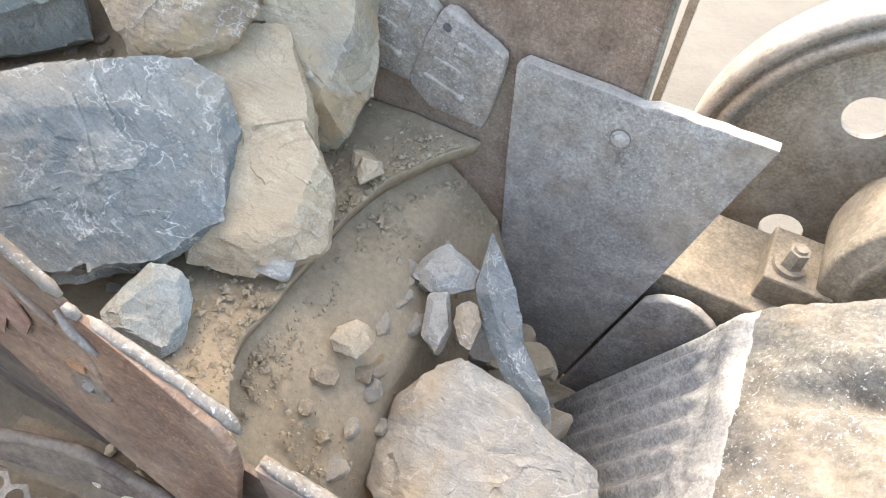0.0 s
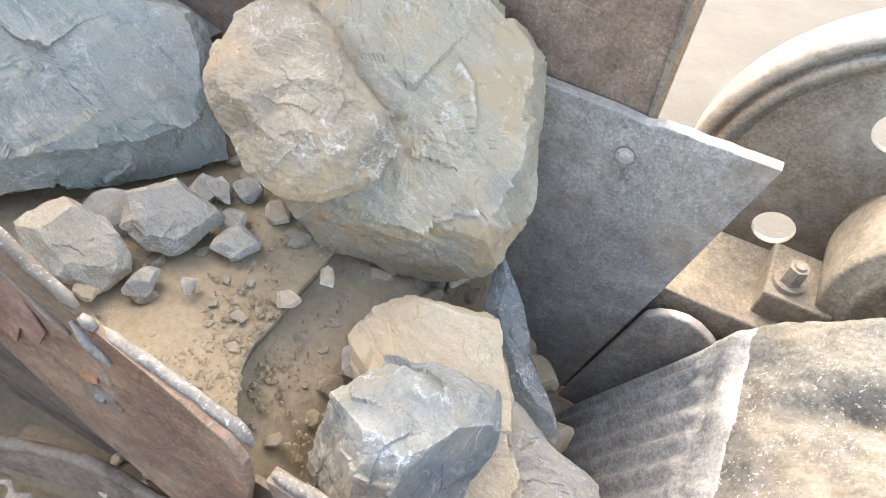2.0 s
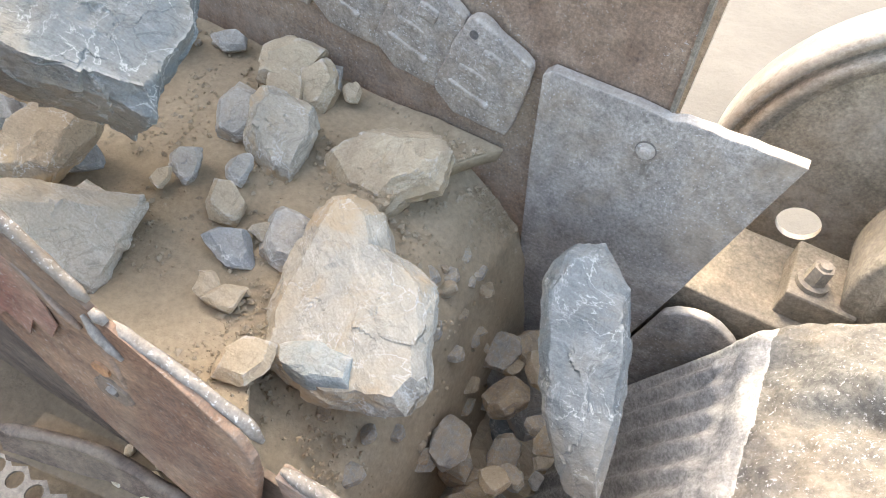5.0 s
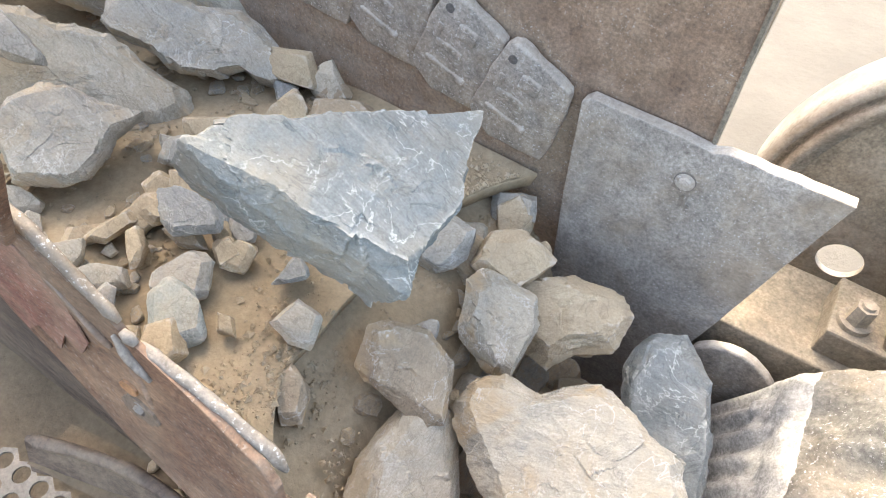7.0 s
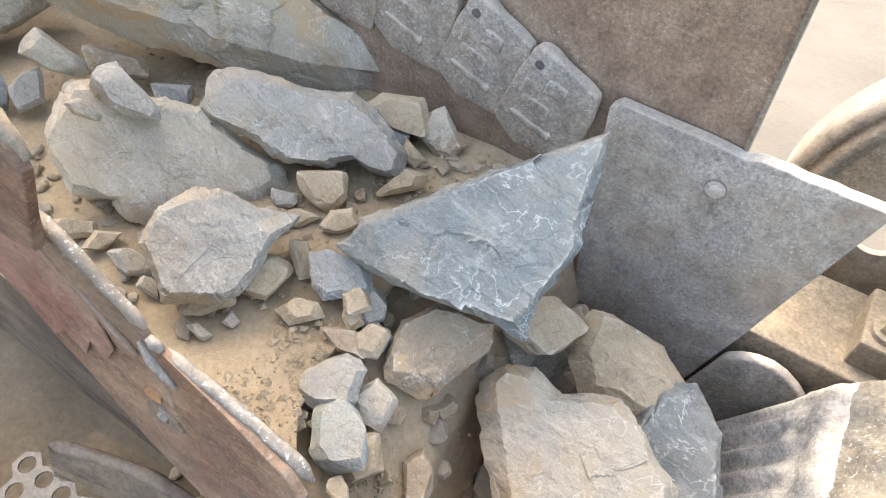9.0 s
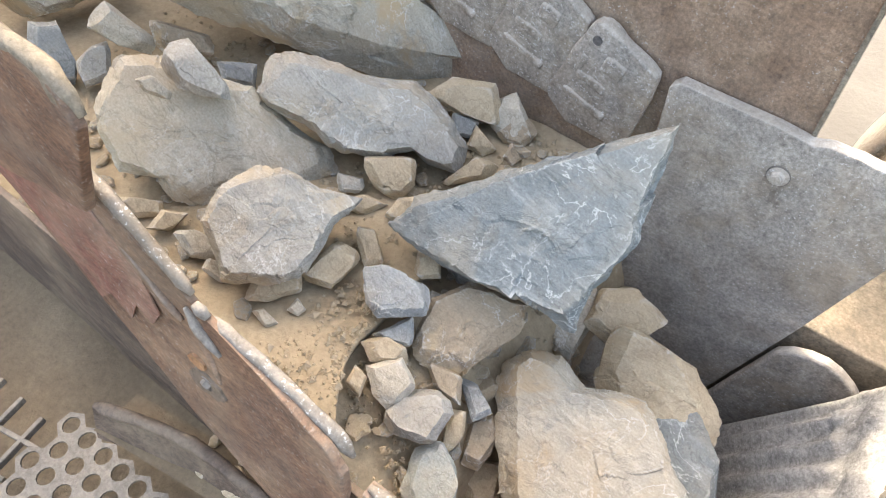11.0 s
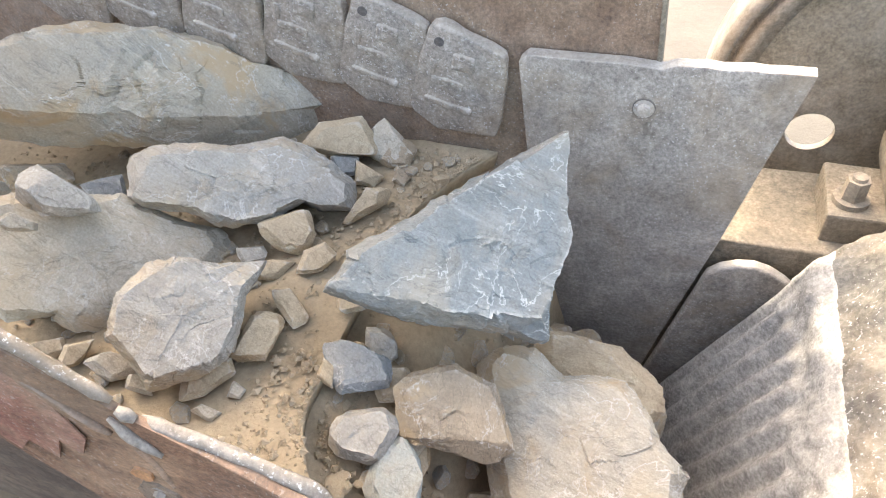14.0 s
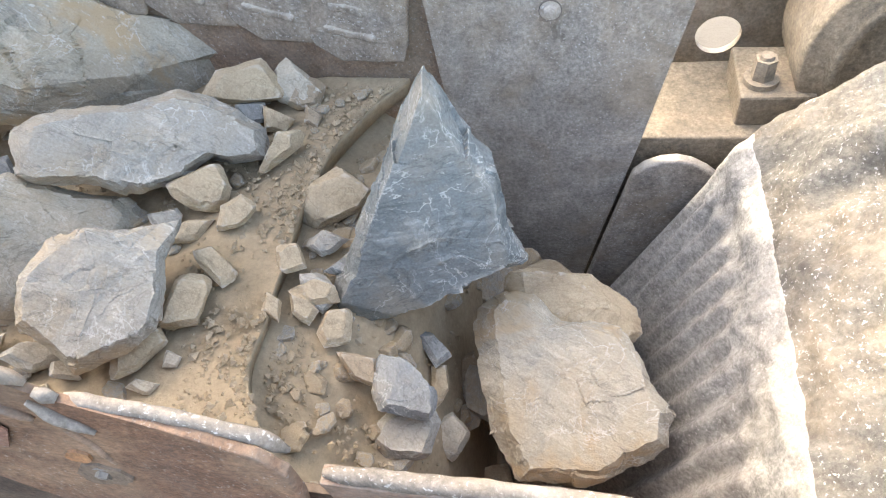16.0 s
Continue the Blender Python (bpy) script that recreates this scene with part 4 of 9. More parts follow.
# Each stone: name, kind of rock, label, outline in metres, depth, seed, fineness, cuts, and its way (seconds, place, turn).
# stones begin
STONES = [
    ('boulder', 'slate', 'blue-grey wedge-shaped boulder with white veins on a flat face',
     [(-0.251, -0.198), (-0.235, -0.113), (-0.149, 0.006), (-0.083, 0.108), (-0.009, 0.216), (0.079, 0.326), (0.108, 0.262), (0.145, 0.143), (0.168, 0.109), (0.168, -0.038), (0.194, -0.121), (0.133, -0.123), (-0.037, -0.179), (-0.162, -0.2)], 0.62, 41, 5, 3, 0.92,
     [(0, -3.242, -0.617, 0.176, 9, 32, 19), (3.2, -2.242, -0.617, 0.176, 9, 32, 19), (5.3, -0.572, -0.617, 0.176, 9, 32, 19), (5.5, -0.492, -0.617, 0.176, 9, 32, 19), (6, -0.457, -0.58, 0.108, 9, 37, 13), (6.5, -0.296, -0.597, 0.135, 1, 38, 11), (7, -0.208, -0.599, 0.091, -2, 31, 2), (7.5, -0.236, -0.531, -0.037, 70, 16, -2), (8, -0.17, -0.462, -0.106, 59, 11, 2), (10.3, -0.065, -0.443, -0.12, 38, 20, 0), (10.5, -0.065, -0.443, -0.12, 38, 20, 0), (11, -0.071, -0.443, -0.137, 44, 17, 0), (11.5, -0.052, -0.454, -0.144, 60, 9, -5), (12, -0.066, -0.441, -0.138, 35, 8, -7), (12.5, -0.073, -0.454, -0.142, 59, 12, -8), (13, -0.046, -0.44, -0.141, 29, 10, -9), (13.5, -0.006, -0.452, -0.128, 25, 41, 12), (14, 0.017, -0.469, -0.152, 22, 33, 7), (14.5, 0.025, -0.514, -0.193, 62, 8, -3), (15, -0.024, -0.469, -0.239, 73, 4, 5), (15.5, -0.004, -0.453, -0.279, 30, -8, 7), (16, 0.037, -0.5, -0.291, 72, -5, 12)],
     [(-0.209, -0.106), (-0.19, -0.082), (-0.127, 0.006), (-0.068, 0.1), (0.002, 0.202), (0.075, 0.3), (0.099, 0.244), (0.134, 0.132), (0.154, 0.099), (0.152, -0.031), (0.164, -0.082), (0.114, -0.111), (-0.041, -0.164), (-0.1, -0.166)]),
    ('boulder', 'pale', 'large pale tan boulder with a ridge, wedged in the chamber',
     [(-0.229, 0.113), (-0.161, 0.135), (-0.078, 0.108), (-0.026, 0.127), (0.05, 0.161), (0.103, 0.128), (0.161, 0.072), (0.229, 0.038), (0.252, -0.036), (0.153, -0.174), (-0.002, -0.252), (-0.098, -0.205), (-0.169, -0.113), (-0.251, -0.006), (-0.272, 0.048)], 0.75, 40, 5, 5, 0.8,
     [(0, -2.554, -0.641, -0.27, 21, 15, -29), (3.2, -1.554, -0.641, -0.27, 21, 15, -29), (5.3, 0.046, -0.641, -0.27, 21, 15, -29), (5.5, 0.145, -0.633, -0.27, 21, 15, -29), (5.7, 0.283, -0.558, -0.287, 24, 7, -11), (5.9, 0.318, -0.439, -0.278, 25, -6, 17), (6.1, 0.344, -0.519, -0.289, 25, -5, 16), (6.5, 0.306, -0.561, -0.346, 25, -7, 19), (7, 0.325, -0.617, -0.398, 25, -6, 17), (7.5, 0.272, -0.573, -0.471, 25, -4, 13), (8, 0.281, -0.546, -0.495, 25, -2, 10), (10.3, 0.247, -0.6, -0.512, 25, 2, 0), (12.5, 0.213, -0.65, -0.515, 25, 5, -6), (13, 0.243, -0.67, -0.517, 24, 7, -10), (13.5, 0.22, -0.64, -0.517, 25, 7, -9), (14, 0.249, -0.638, -0.518, 24, 8, -12), (14.5, 0.345, -0.624, -0.536, 25, 6, -8), (15, 0.326, -0.611, -0.59, 23, 11, -20), (15.5, 0.304, -0.645, -0.62, 22, 12, -23), (16, 0.345, -0.633, -0.65, 23, 12, -21)],
     [(-0.206, 0.088), (-0.156, 0.099), (-0.09, 0.072), (-0.016, 0.107), (0.041, 0.131), (0.09, 0.103), (0.142, 0.054), (0.197, 0.022), (0.209, -0.032), (0.132, -0.144), (0.005, -0.21), (-0.066, -0.163), (-0.124, -0.083), (-0.192, 0.011), (-0.222, 0.056)]),
    ('boulder', 'slate', 'long dark blue stone standing against the jaw',
     [(-0.175, 0.156), (-0.151, 0.266), (-0.067, 0.294), (0.03, 0.216), (0.083, 0.073), (0.126, -0.098), (0.147, -0.275), (0.067, -0.289), (-0.044, -0.14), (-0.116, -0.006)], 0.75, 42, 4, 4, 0.8,
     [(0, -2.411, -0.423, -0.22, 31, -5, 0), (3.2, -1.411, -0.423, -0.22, 31, -5, 0), (5.3, 0.471, -0.423, -0.45, 31, -5, 0), (5.5, 0.491, -0.422, -0.45, 31, -5, 0), (6, 0.529, -0.378, -0.5, 31, -5, 0), (6.5, 0.54, -0.375, -0.55, 31, -5, 0), (7, 0.525, -0.407, -0.58, 31, -5, 0), (8, 0.538, -0.446, -0.62, 31, -5, 0), (10.3, 0.487, -0.572, -0.66, 31, -5, 0), (12.6, 0.427, -0.672, -0.68, 31, -5, 0), (13.6, 0.427, -0.672, -0.85, 31, -5, 0), (14.4, 0.427, -0.672, -1.7, 31, -5, 0), (16, 0.427, -0.672, -1.7, 31, -5, 0)], []),
    ('stone', 'tan', 'ochre and grey stone beside the cheek plate',
     [(-0.169, 0.1), (-0.113, 0.112), (0.045, 0.105), (0.157, 0.031), (0.172, -0.029), (0.109, -0.111), (0.001, -0.098), (-0.072, -0.125), (-0.151, -0.046)], 0.75, 53, 4, 8, 0.72,
     [(0, -3.069, -0.23, -0.229, 25, -24, 44), (3.2, -2.069, -0.23, -0.229, 25, -24, 44), (5.5, -0.103, -0.23, -0.33, 25, -24, 44), (5.9, -0.067, -0.191, -0.36, 25, -24, 44), (6.1, -0.005, -0.223, -0.38, 25, -24, 44), (6.5, 0.073, -0.236, -0.42, 25, -24, 44), (7, 0.161, -0.262, -0.46, 29, -19, 34), (7.5, 0.222, -0.252, -0.5, 34, -3, 8), (8, 0.285, -0.249, -0.52, 34, 2, 0), (10.3, 0.294, -0.348, -0.55, 34, 2, 0), (13, 0.247, -0.419, -0.58, 34, 2, 0), (13.5, 0.223, -0.433, -0.6, 34, 2, 0), (14.5, 0.316, -0.455, -0.62, 34, 2, 0), (16, 0.339, -0.475, -0.64, 34, 2, 0)], []),
    ('stone', 'pale', 'dusty grey stone sliding beside the wedge-shaped boulder',
     [(-0.057, -0.088), (-0.12, 0.04), (-0.105, 0.095), (0.039, 0.107), (0.087, 0.051), (0.101, -0.095), (0.043, -0.114)], 0.75, 52, 4, 8, 0.72,
     [(0, -3.28, -0.316, -0.247, 32, 12, 0), (3.2, -2.28, -0.316, -0.247, 32, 12, 0), (5.5, -0.314, -0.316, -0.26, 32, 12, 0), (5.9, -0.204, -0.43, -0.3, 32, 12, 0), (6.1, -0.162, -0.449, -0.34, 32, 12, 0), (6.5, -0.09, -0.436, -0.38, 32, 12, 0), (7, 0.037, -0.412, -0.4, 32, 12, 0), (7.5, 0.033, -0.391, -0.45, 32, 12, 0), (8, -0.026, -0.352, -0.52, 32, 12, 0), (10.3, -0.024, -0.293, -0.58, 32, 12, 0), (13.2, 0.056, -0.277, -0.6, 32, 12, 0), (13.8, 0.156, -0.277, -0.7, 32, 12, 0), (14.3, 0.27, -0.277, -1.3, 32, 12, 0), (16, 0.27, -0.277, -1.3, 32, 12, 0)], []),
    ('stone', 'brown', 'brownish grey stone with bright edges',
     [(-0.09, -0.081), (-0.108, 0), (-0.067, 0.088), (0.066, 0.139), (0.094, 0.083), (0.058, -0.06), (0.047, -0.1), (-0.05, -0.118)], 0.75, 51, 4, 8, 0.8,
     [(0, -3.643, -0.698, -0.2, 29, 13, 9), (3.2, -2.643, -0.698, -0.2, 29, 13, 9), (5.5, -0.677, -0.698, -0.2, 29, 13, 9), (6, -0.509, -0.709, -0.22, 14, 28, -31), (6.3, -0.376, -0.696, -0.26, 0, 31, -59), (6.5, -0.176, -0.734, -0.3, -12, 29, -82), (6.7, -0.08, -0.687, -0.33, -15, 28, -88), (7, -0.061, -0.672, -0.35, -15, 28, -88), (7.5, -0.08, -0.639, -0.36, 11, 30, -36), (8, -0.085, -0.604, -0.36, 26, 18, 0), (10.3, -0.101, -0.611, -0.36, 26, 18, 0), (11.5, -0.116, -0.623, -0.36, 26, 18, 0), (12.5, -0.117, -0.63, -0.36, 26, 18, 0), (13, -0.079, -0.64, -0.36, 26, 18, 0), (13.3, -0.056, -0.667, -0.36, 21, 24, -15), (13.5, -0.068, -0.706, -0.36, 6, 31, -48), (14, 0.006, -0.726, -0.38, -11, 30, -79), (14.5, 0.126, -0.779, -0.4, -12, 29, -82), (15, 0.151, -0.81, -0.6, -17, 27, -93), (15.28, 0.181, -0.81, -0.7, -17, 27, -93), (15.5, 0.27, -0.8, -1.3, -17, 27, -93), (16, 0.27, -0.8, -1.3, -17, 27, -93)], []),
    ('stone', 'cream', 'flat pale tan stone sliding off the feeder',
     [(-0.175, -0.047), (-0.171, 0.002), (-0.124, 0.05), (-0.032, 0.107), (0.056, 0.195), (0.083, 0.175), (0.146, -0.002), (0.159, -0.085), (0.032, -0.121), (-0.127, -0.102)], 0.75, 50, 4, 6, 0.85,
     [(0, -3.464, -0.865, -0.223, 16, 37, 0), (3.2, -2.464, -0.865, -0.223, 16, 37, 0), (5.5, -0.498, -0.865, -0.24, 16, 37, 0), (5.9, -0.337, -0.875, -0.26, 0, 39, -25), (6.1, -0.18, -0.832, -0.3, -19, 35, -56), (6.3, -0.043, -0.797, -0.36, -28, 29, -73), (6.5, 0.025, -0.829, -0.42, -35, 19, -91), (7, 0.064, -0.816, -0.5, -35, 19, -91), (7.33, 0.12, -0.816, -0.6, -35, 19, -91), (7.6, 0.27, -0.8, -1.3, -35, 19, -91), (16, 0.27, -0.8, -1.3, -35, 19, -91)], []),
    ('boulder', 'pale', 'long flat grey and tan boulder on the feeder',
     [(-0.289, -0.379), (-0.2, -0.351), (-0.076, -0.263), (0.075, -0.125), (0.304, 0.093), (0.403, 0.214), (0.443, 0.382), (0.396, 0.387), (0.269, 0.344), (0.155, 0.289), (0.047, 0.254), (-0.086, 0.173), (-0.283, -0.056), (-0.39, -0.3), (-0.36, -0.382)], 0.6, 43, 5, 6, 0.8,
     [(0, -4.705, -0.213, -0.12, 35, 53, 0), (3.2, -3.705, -0.213, -0.12, 35, 53, 0), (5.5, -1.953, -0.213, -0.12, 35, 53, 0), (6, -1.833, -0.21, -0.12, 35, 53, 0), (6.5, -1.641, -0.196, -0.12, 35, 53, 0), (7, -1.553, -0.165, -0.12, 35, 53, 0), (7.5, -1.474, -0.165, -0.12, 35, 53, 0), (8, -1.351, -0.165, -0.12, 35, 53, 0), (10.3, -1.021, -0.165, -0.1, 35, 53, 0), (16, -1.021, -0.165, -0.1, 35, 53, 0)],
     [(-0.3, -0.311), (-0.223, -0.27), (-0.113, -0.18), (0.02, -0.061), (0.21, 0.125), (0.284, 0.22), (0.378, 0.342), (0.351, 0.344), (0.248, 0.313), (0.143, 0.258), (0.045, 0.222), (-0.078, 0.143), (-0.259, -0.061), (-0.352, -0.275), (-0.343, -0.327)]),
    ('boulder', 'grey', 'grey angular boulder with pale patches on the feeder',
     [(-0.19, -0.177), (-0.244, -0.096), (-0.237, -0.068), (-0.177, -0.015), (-0.069, 0.054), (0.016, 0.145), (0.089, 0.162), (0.15, 0.163), (0.226, 0.157), (0.269, 0.097), (0.199, 0.049), (0.148, 0.043), (0.117, -0.032), (0.042, -0.107), (-0.056, -0.132), (-0.148, -0.177)], 0.7, 44, 5, 6, 0.8,
     [(0, -4.147, -0.218, -0.17, 33, 40, 0), (3.2, -3.147, -0.218, -0.17, 33, 40, 0), (5.5, -1.395, -0.218, -0.17, 33, 40, 0), (6, -1.342, -0.151, -0.17, 33, 40, 0), (6.5, -1.181, -0.192, -0.17, 33, 40, 0), (7, -1.099, -0.206, -0.17, 33, 40, 0), (7.5, -1, -0.226, -0.17, 33, 40, 0), (8, -0.861, -0.267, -0.17, 33, 40, 0), (10.3, -0.614, -0.365, -0.17, 33, 40, 0), (16, -0.614, -0.365, -0.17, 33, 40, 0)],
     [(-0.171, -0.155), (-0.198, -0.091), (-0.188, -0.066), (-0.14, -0.022), (-0.051, 0.04), (0.023, 0.117), (0.083, 0.131), (0.134, 0.135), (0.198, 0.13), (0.231, 0.088), (0.178, 0.053), (0.128, 0.044), (0.098, -0.024), (0.035, -0.089), (-0.057, -0.116), (-0.14, -0.156)]),
    ('boulder', 'cream', 'broad pale dusty slab of stone on the feeder',
     [(-0.191, -0.166), (-0.259, -0.056), (-0.209, 0.028), (-0.128, 0.059), (-0.042, 0.154), (0.081, 0.178), (0.189, 0.221), (0.266, 0.192), (0.236, 0.114), (0.137, -0.069), (0.125, -0.124), (0.079, -0.161), (0.019, -0.161), (-0.049, -0.221), (-0.135, -0.196)], 0.5, 45, 5, 6, 0.85,
     [(0, -4.29, -0.482, -0.2, 22, 46, 0), (3.2, -3.29, -0.482, -0.2, 22, 46, 0), (5.5, -1.538, -0.482, -0.2, 22, 46, 0), (6.5, -1.361, -0.508, -0.2, 22, 46, 0), (7, -1.256, -0.516, -0.2, 22, 46, 0), (7.5, -1.188, -0.549, -0.2, 22, 46, 0), (8, -1.04, -0.573, -0.2, 22, 46, 0), (10.3, -0.867, -0.639, -0.2, 22, 46, 0), (16, -0.867, -0.639, -0.2, 22, 46, 0)],
     [(-0.178, -0.138), (-0.226, -0.056), (-0.183, 0.012), (-0.11, 0.044), (-0.038, 0.13), (0.073, 0.152), (0.167, 0.192), (0.203, 0.182), (0.185, 0.109), (0.089, -0.048), (0.065, -0.092), (0.019, -0.133), (-0.007, -0.158), (-0.064, -0.193), (-0.129, -0.177)]),
    ('boulder', 'grey', 'pale grey many-sided boulder on the feeder',
     [(-0.11, -0.12), (-0.138, -0.037), (-0.124, 0.039), (-0.087, 0.082), (-0.01, 0.109), (0.037, 0.146), (0.07, 0.171), (0.069, 0.08), (0.094, 0.034), (0.109, -0.041), (0.087, -0.099), (0.016, -0.172), (-0.043, -0.141)], 0.8, 46, 5, 6, 0.82,
     [(0, -4.096, -0.591, -0.17, 22, 37, 0), (3.2, -3.096, -0.591, -0.17, 22, 37, 0), (5.5, -1.344, -0.591, -0.17, 22, 37, 0), (6.5, -1.219, -0.639, -0.17, 22, 37, 0), (7, -1.05, -0.685, -0.17, 22, 37, 0), (7.5, -0.922, -0.725, -0.17, 22, 37, 0), (8, -0.728, -0.746, -0.17, 22, 37, 0), (10.5, -0.51, -0.745, -0.17, 22, 37, 0), (16, -0.51, -0.745, -0.17, 22, 37, 0)],
     [(-0.096, -0.104), (-0.118, -0.035), (-0.106, 0.033), (-0.076, 0.066), (-0.023, 0.079), (0.002, 0.064), (0.049, 0.084), (0.06, 0.06), (0.075, 0.024), (0.089, -0.04), (0.068, -0.089), (0.012, -0.149), (-0.035, -0.129)]),
    ('boulder', 'pale', 'grey and tan boulder at the back of the feeder',
     [(-0.218, -0.103), (-0.106, 0.116), (0.063, 0.208), (0.103, 0.185), (0.12, 0.048), (0.114, -0.123), (-0.025, -0.201)], 0.75, 711, 4, 8, 0.8,
     [(0, -4.64, -0.49, -0.14, 20, 63, 0), (3.2, -3.54, -0.49, -0.14, 20, 63, 0), (5.3, -2.57, -0.49, -0.14, 20, 63, 0), (5.5, -2.515, -0.49, -0.14, 20, 63, 0), (6, -2.38, -0.49, -0.14, 20, 63, 0), (6.5, -2.23, -0.49, -0.14, 20, 63, 0), (7, -2.124, -0.49, -0.14, 20, 63, 0), (7.5, -2.04, -0.49, -0.14, 20, 63, 0), (8, -1.95, -0.49, -0.14, 20, 63, 0), (10.3, -1.74, -0.49, -0.14, 20, 63, 0), (16, -1.74, -0.49, -0.14, 20, 63, 0)], []),
    ('stone', 'grey', 'grey sharp-edged stone lying on the slab',
     [(-0.052, -0.059), (-0.077, -0.009), (-0.068, 0.032), (0.092, 0.046), (0.095, 0.011), (0.009, -0.049)], 0.75, 712, 3, 6, 0.72,
     [(0, -3.767, -0.627, -0.02, 24, 51, 0), (3.2, -2.667, -0.627, -0.02, 24, 51, 0), (5.3, -1.697, -0.627, -0.02, 24, 51, 0), (5.5, -1.642, -0.627, -0.02, 24, 51, 0), (6, -1.507, -0.627, -0.02, 24, 51, 0), (6.5, -1.357, -0.627, -0.02, 24, 51, 0), (7, -1.251, -0.627, -0.02, 24, 51, 0), (7.5, -1.167, -0.627, -0.02, 24, 51, 0), (8, -1.077, -0.627, -0.02, 24, 51, 0), (10.3, -0.867, -0.627, -0.02, 24, 51, 0), (16, -0.867, -0.627, -0.02, 24, 51, 0)], []),
    ('stone', 'pale', 'pale pointed stone lying on the slab',
     [(-0.034, -0.023), (-0.031, 0.009), (0.032, 0.026), (0.042, 0.011), (-0.005, -0.025)], 0.75, 713, 3, 6, 0.72,
     [(0, -3.806, -0.71, -0.03, 21, 52, 0), (3.2, -2.706, -0.71, -0.03, 21, 52, 0), (5.3, -1.736, -0.71, -0.03, 21, 52, 0), (5.5, -1.681, -0.71, -0.03, 21, 52, 0), (6, -1.546, -0.71, -0.03, 21, 52, 0), (6.5, -1.396, -0.71, -0.03, 21, 52, 0), (7, -1.29, -0.71, -0.03, 21, 52, 0), (7.5, -1.206, -0.71, -0.03, 21, 52, 0), (8, -1.116, -0.71, -0.03, 21, 52, 0), (10.3, -0.906, -0.71, -0.03, 21, 52, 0), (16, -0.906, -0.71, -0.03, 21, 52, 0)], []),
    ('stone', 'cream', 'pale stone tilted behind the slab',
     [(-0.056, -0.079), (-0.085, 0.006), (0.067, 0.068), (0.092, 0.032), (0.028, -0.029)], 0.75, 714, 3, 6, 0.72,
     [(0, -4.247, -0.526, -0.17, 21, 57, 0), (3.2, -3.147, -0.526, -0.17, 21, 57, 0), (5.3, -2.177, -0.526, -0.17, 21, 57, 0), (5.5, -2.122, -0.526, -0.17, 21, 57, 0), (6, -1.987, -0.526, -0.17, 21, 57, 0), (6.5, -1.837, -0.526, -0.17, 21, 57, 0), (7, -1.731, -0.526, -0.17, 21, 57, 0), (7.5, -1.647, -0.526, -0.17, 21, 57, 0), (8, -1.557, -0.526, -0.17, 21, 57, 0), (10.3, -1.347, -0.526, -0.17, 21, 57, 0), (16, -1.347, -0.526, -0.17, 21, 57, 0)], []),
    ('stone', 'brown', 'shadowed brown stone at the back of the feeder',
     [(-0.093, -0.051), (0.036, 0.079), (0.086, 0.054), (-0.006, -0.084)], 0.75, 715, 3, 6, 0.72,
     [(0, -4.153, -0.407, -0.22, 25, 54, 0), (3.2, -3.053, -0.407, -0.22, 25, 54, 0), (5.3, -2.083, -0.407, -0.22, 25, 54, 0), (5.5, -2.028, -0.407, -0.22, 25, 54, 0), (6, -1.893, -0.407, -0.22, 25, 54, 0), (6.5, -1.743, -0.407, -0.22, 25, 54, 0), (7, -1.637, -0.407, -0.22, 25, 54, 0), (7.5, -1.553, -0.407, -0.22, 25, 54, 0), (8, -1.463, -0.407, -0.22, 25, 54, 0), (10.3, -1.253, -0.407, -0.22, 25, 54, 0), (16, -1.253, -0.407, -0.22, 25, 54, 0)], []),
    ('stone', 'blue', 'dark stone at the back of the feeder',
     [(-0.099, 0.001), (-0.07, 0.06), (0.05, 0.036), (0.105, -0.005), (0.019, -0.087)], 0.75, 716, 3, 6, 0.72,
     [(0, -4.366, -0.681, -0.22, 16, 57, 0), (3.2, -3.266, -0.681, -0.22, 16, 57, 0), (5.3, -2.296, -0.681, -0.22, 16, 57, 0), (5.5, -2.241, -0.681, -0.22, 16, 57, 0), (6, -2.106, -0.681, -0.22, 16, 57, 0), (6.5, -1.956, -0.681, -0.22, 16, 57, 0), (7, -1.85, -0.681, -0.22, 16, 57, 0), (7.5, -1.766, -0.681, -0.22, 16, 57, 0), (8, -1.676, -0.681, -0.22, 16, 57, 0), (10.3, -1.466, -0.681, -0.22, 16, 57, 0), (16, -1.466, -0.681, -0.22, 16, 57, 0)], []),
    ('stone', 'grey', 'shadowed stone beside the slab',
     [(-0.051, -0.023), (-0.036, 0.075), (0.051, 0.02), (0.04, -0.066)], 0.75, 717, 3, 6, 0.72,
     [(0, -4.277, -0.624, -0.24, 18, 56, 0), (3.2, -3.177, -0.624, -0.24, 18, 56, 0), (5.3, -2.207, -0.624, -0.24, 18, 56, 0), (5.5, -2.152, -0.624, -0.24, 18, 56, 0), (6, -2.017, -0.624, -0.24, 18, 56, 0), (6.5, -1.867, -0.624, -0.24, 18, 56, 0), (7, -1.761, -0.624, -0.24, 18, 56, 0), (7.5, -1.677, -0.624, -0.24, 18, 56, 0), (8, -1.587, -0.624, -0.24, 18, 56, 0), (10.3, -1.377, -0.624, -0.24, 18, 56, 0), (16, -1.377, -0.624, -0.24, 18, 56, 0)], []),
    ('stone', 'blue', 'dark stone between two boulders',
     [(-0.059, -0.025), (0.006, 0.061), (0.058, 0.017), (-0.006, -0.044)], 0.75, 718, 3, 6, 0.72,
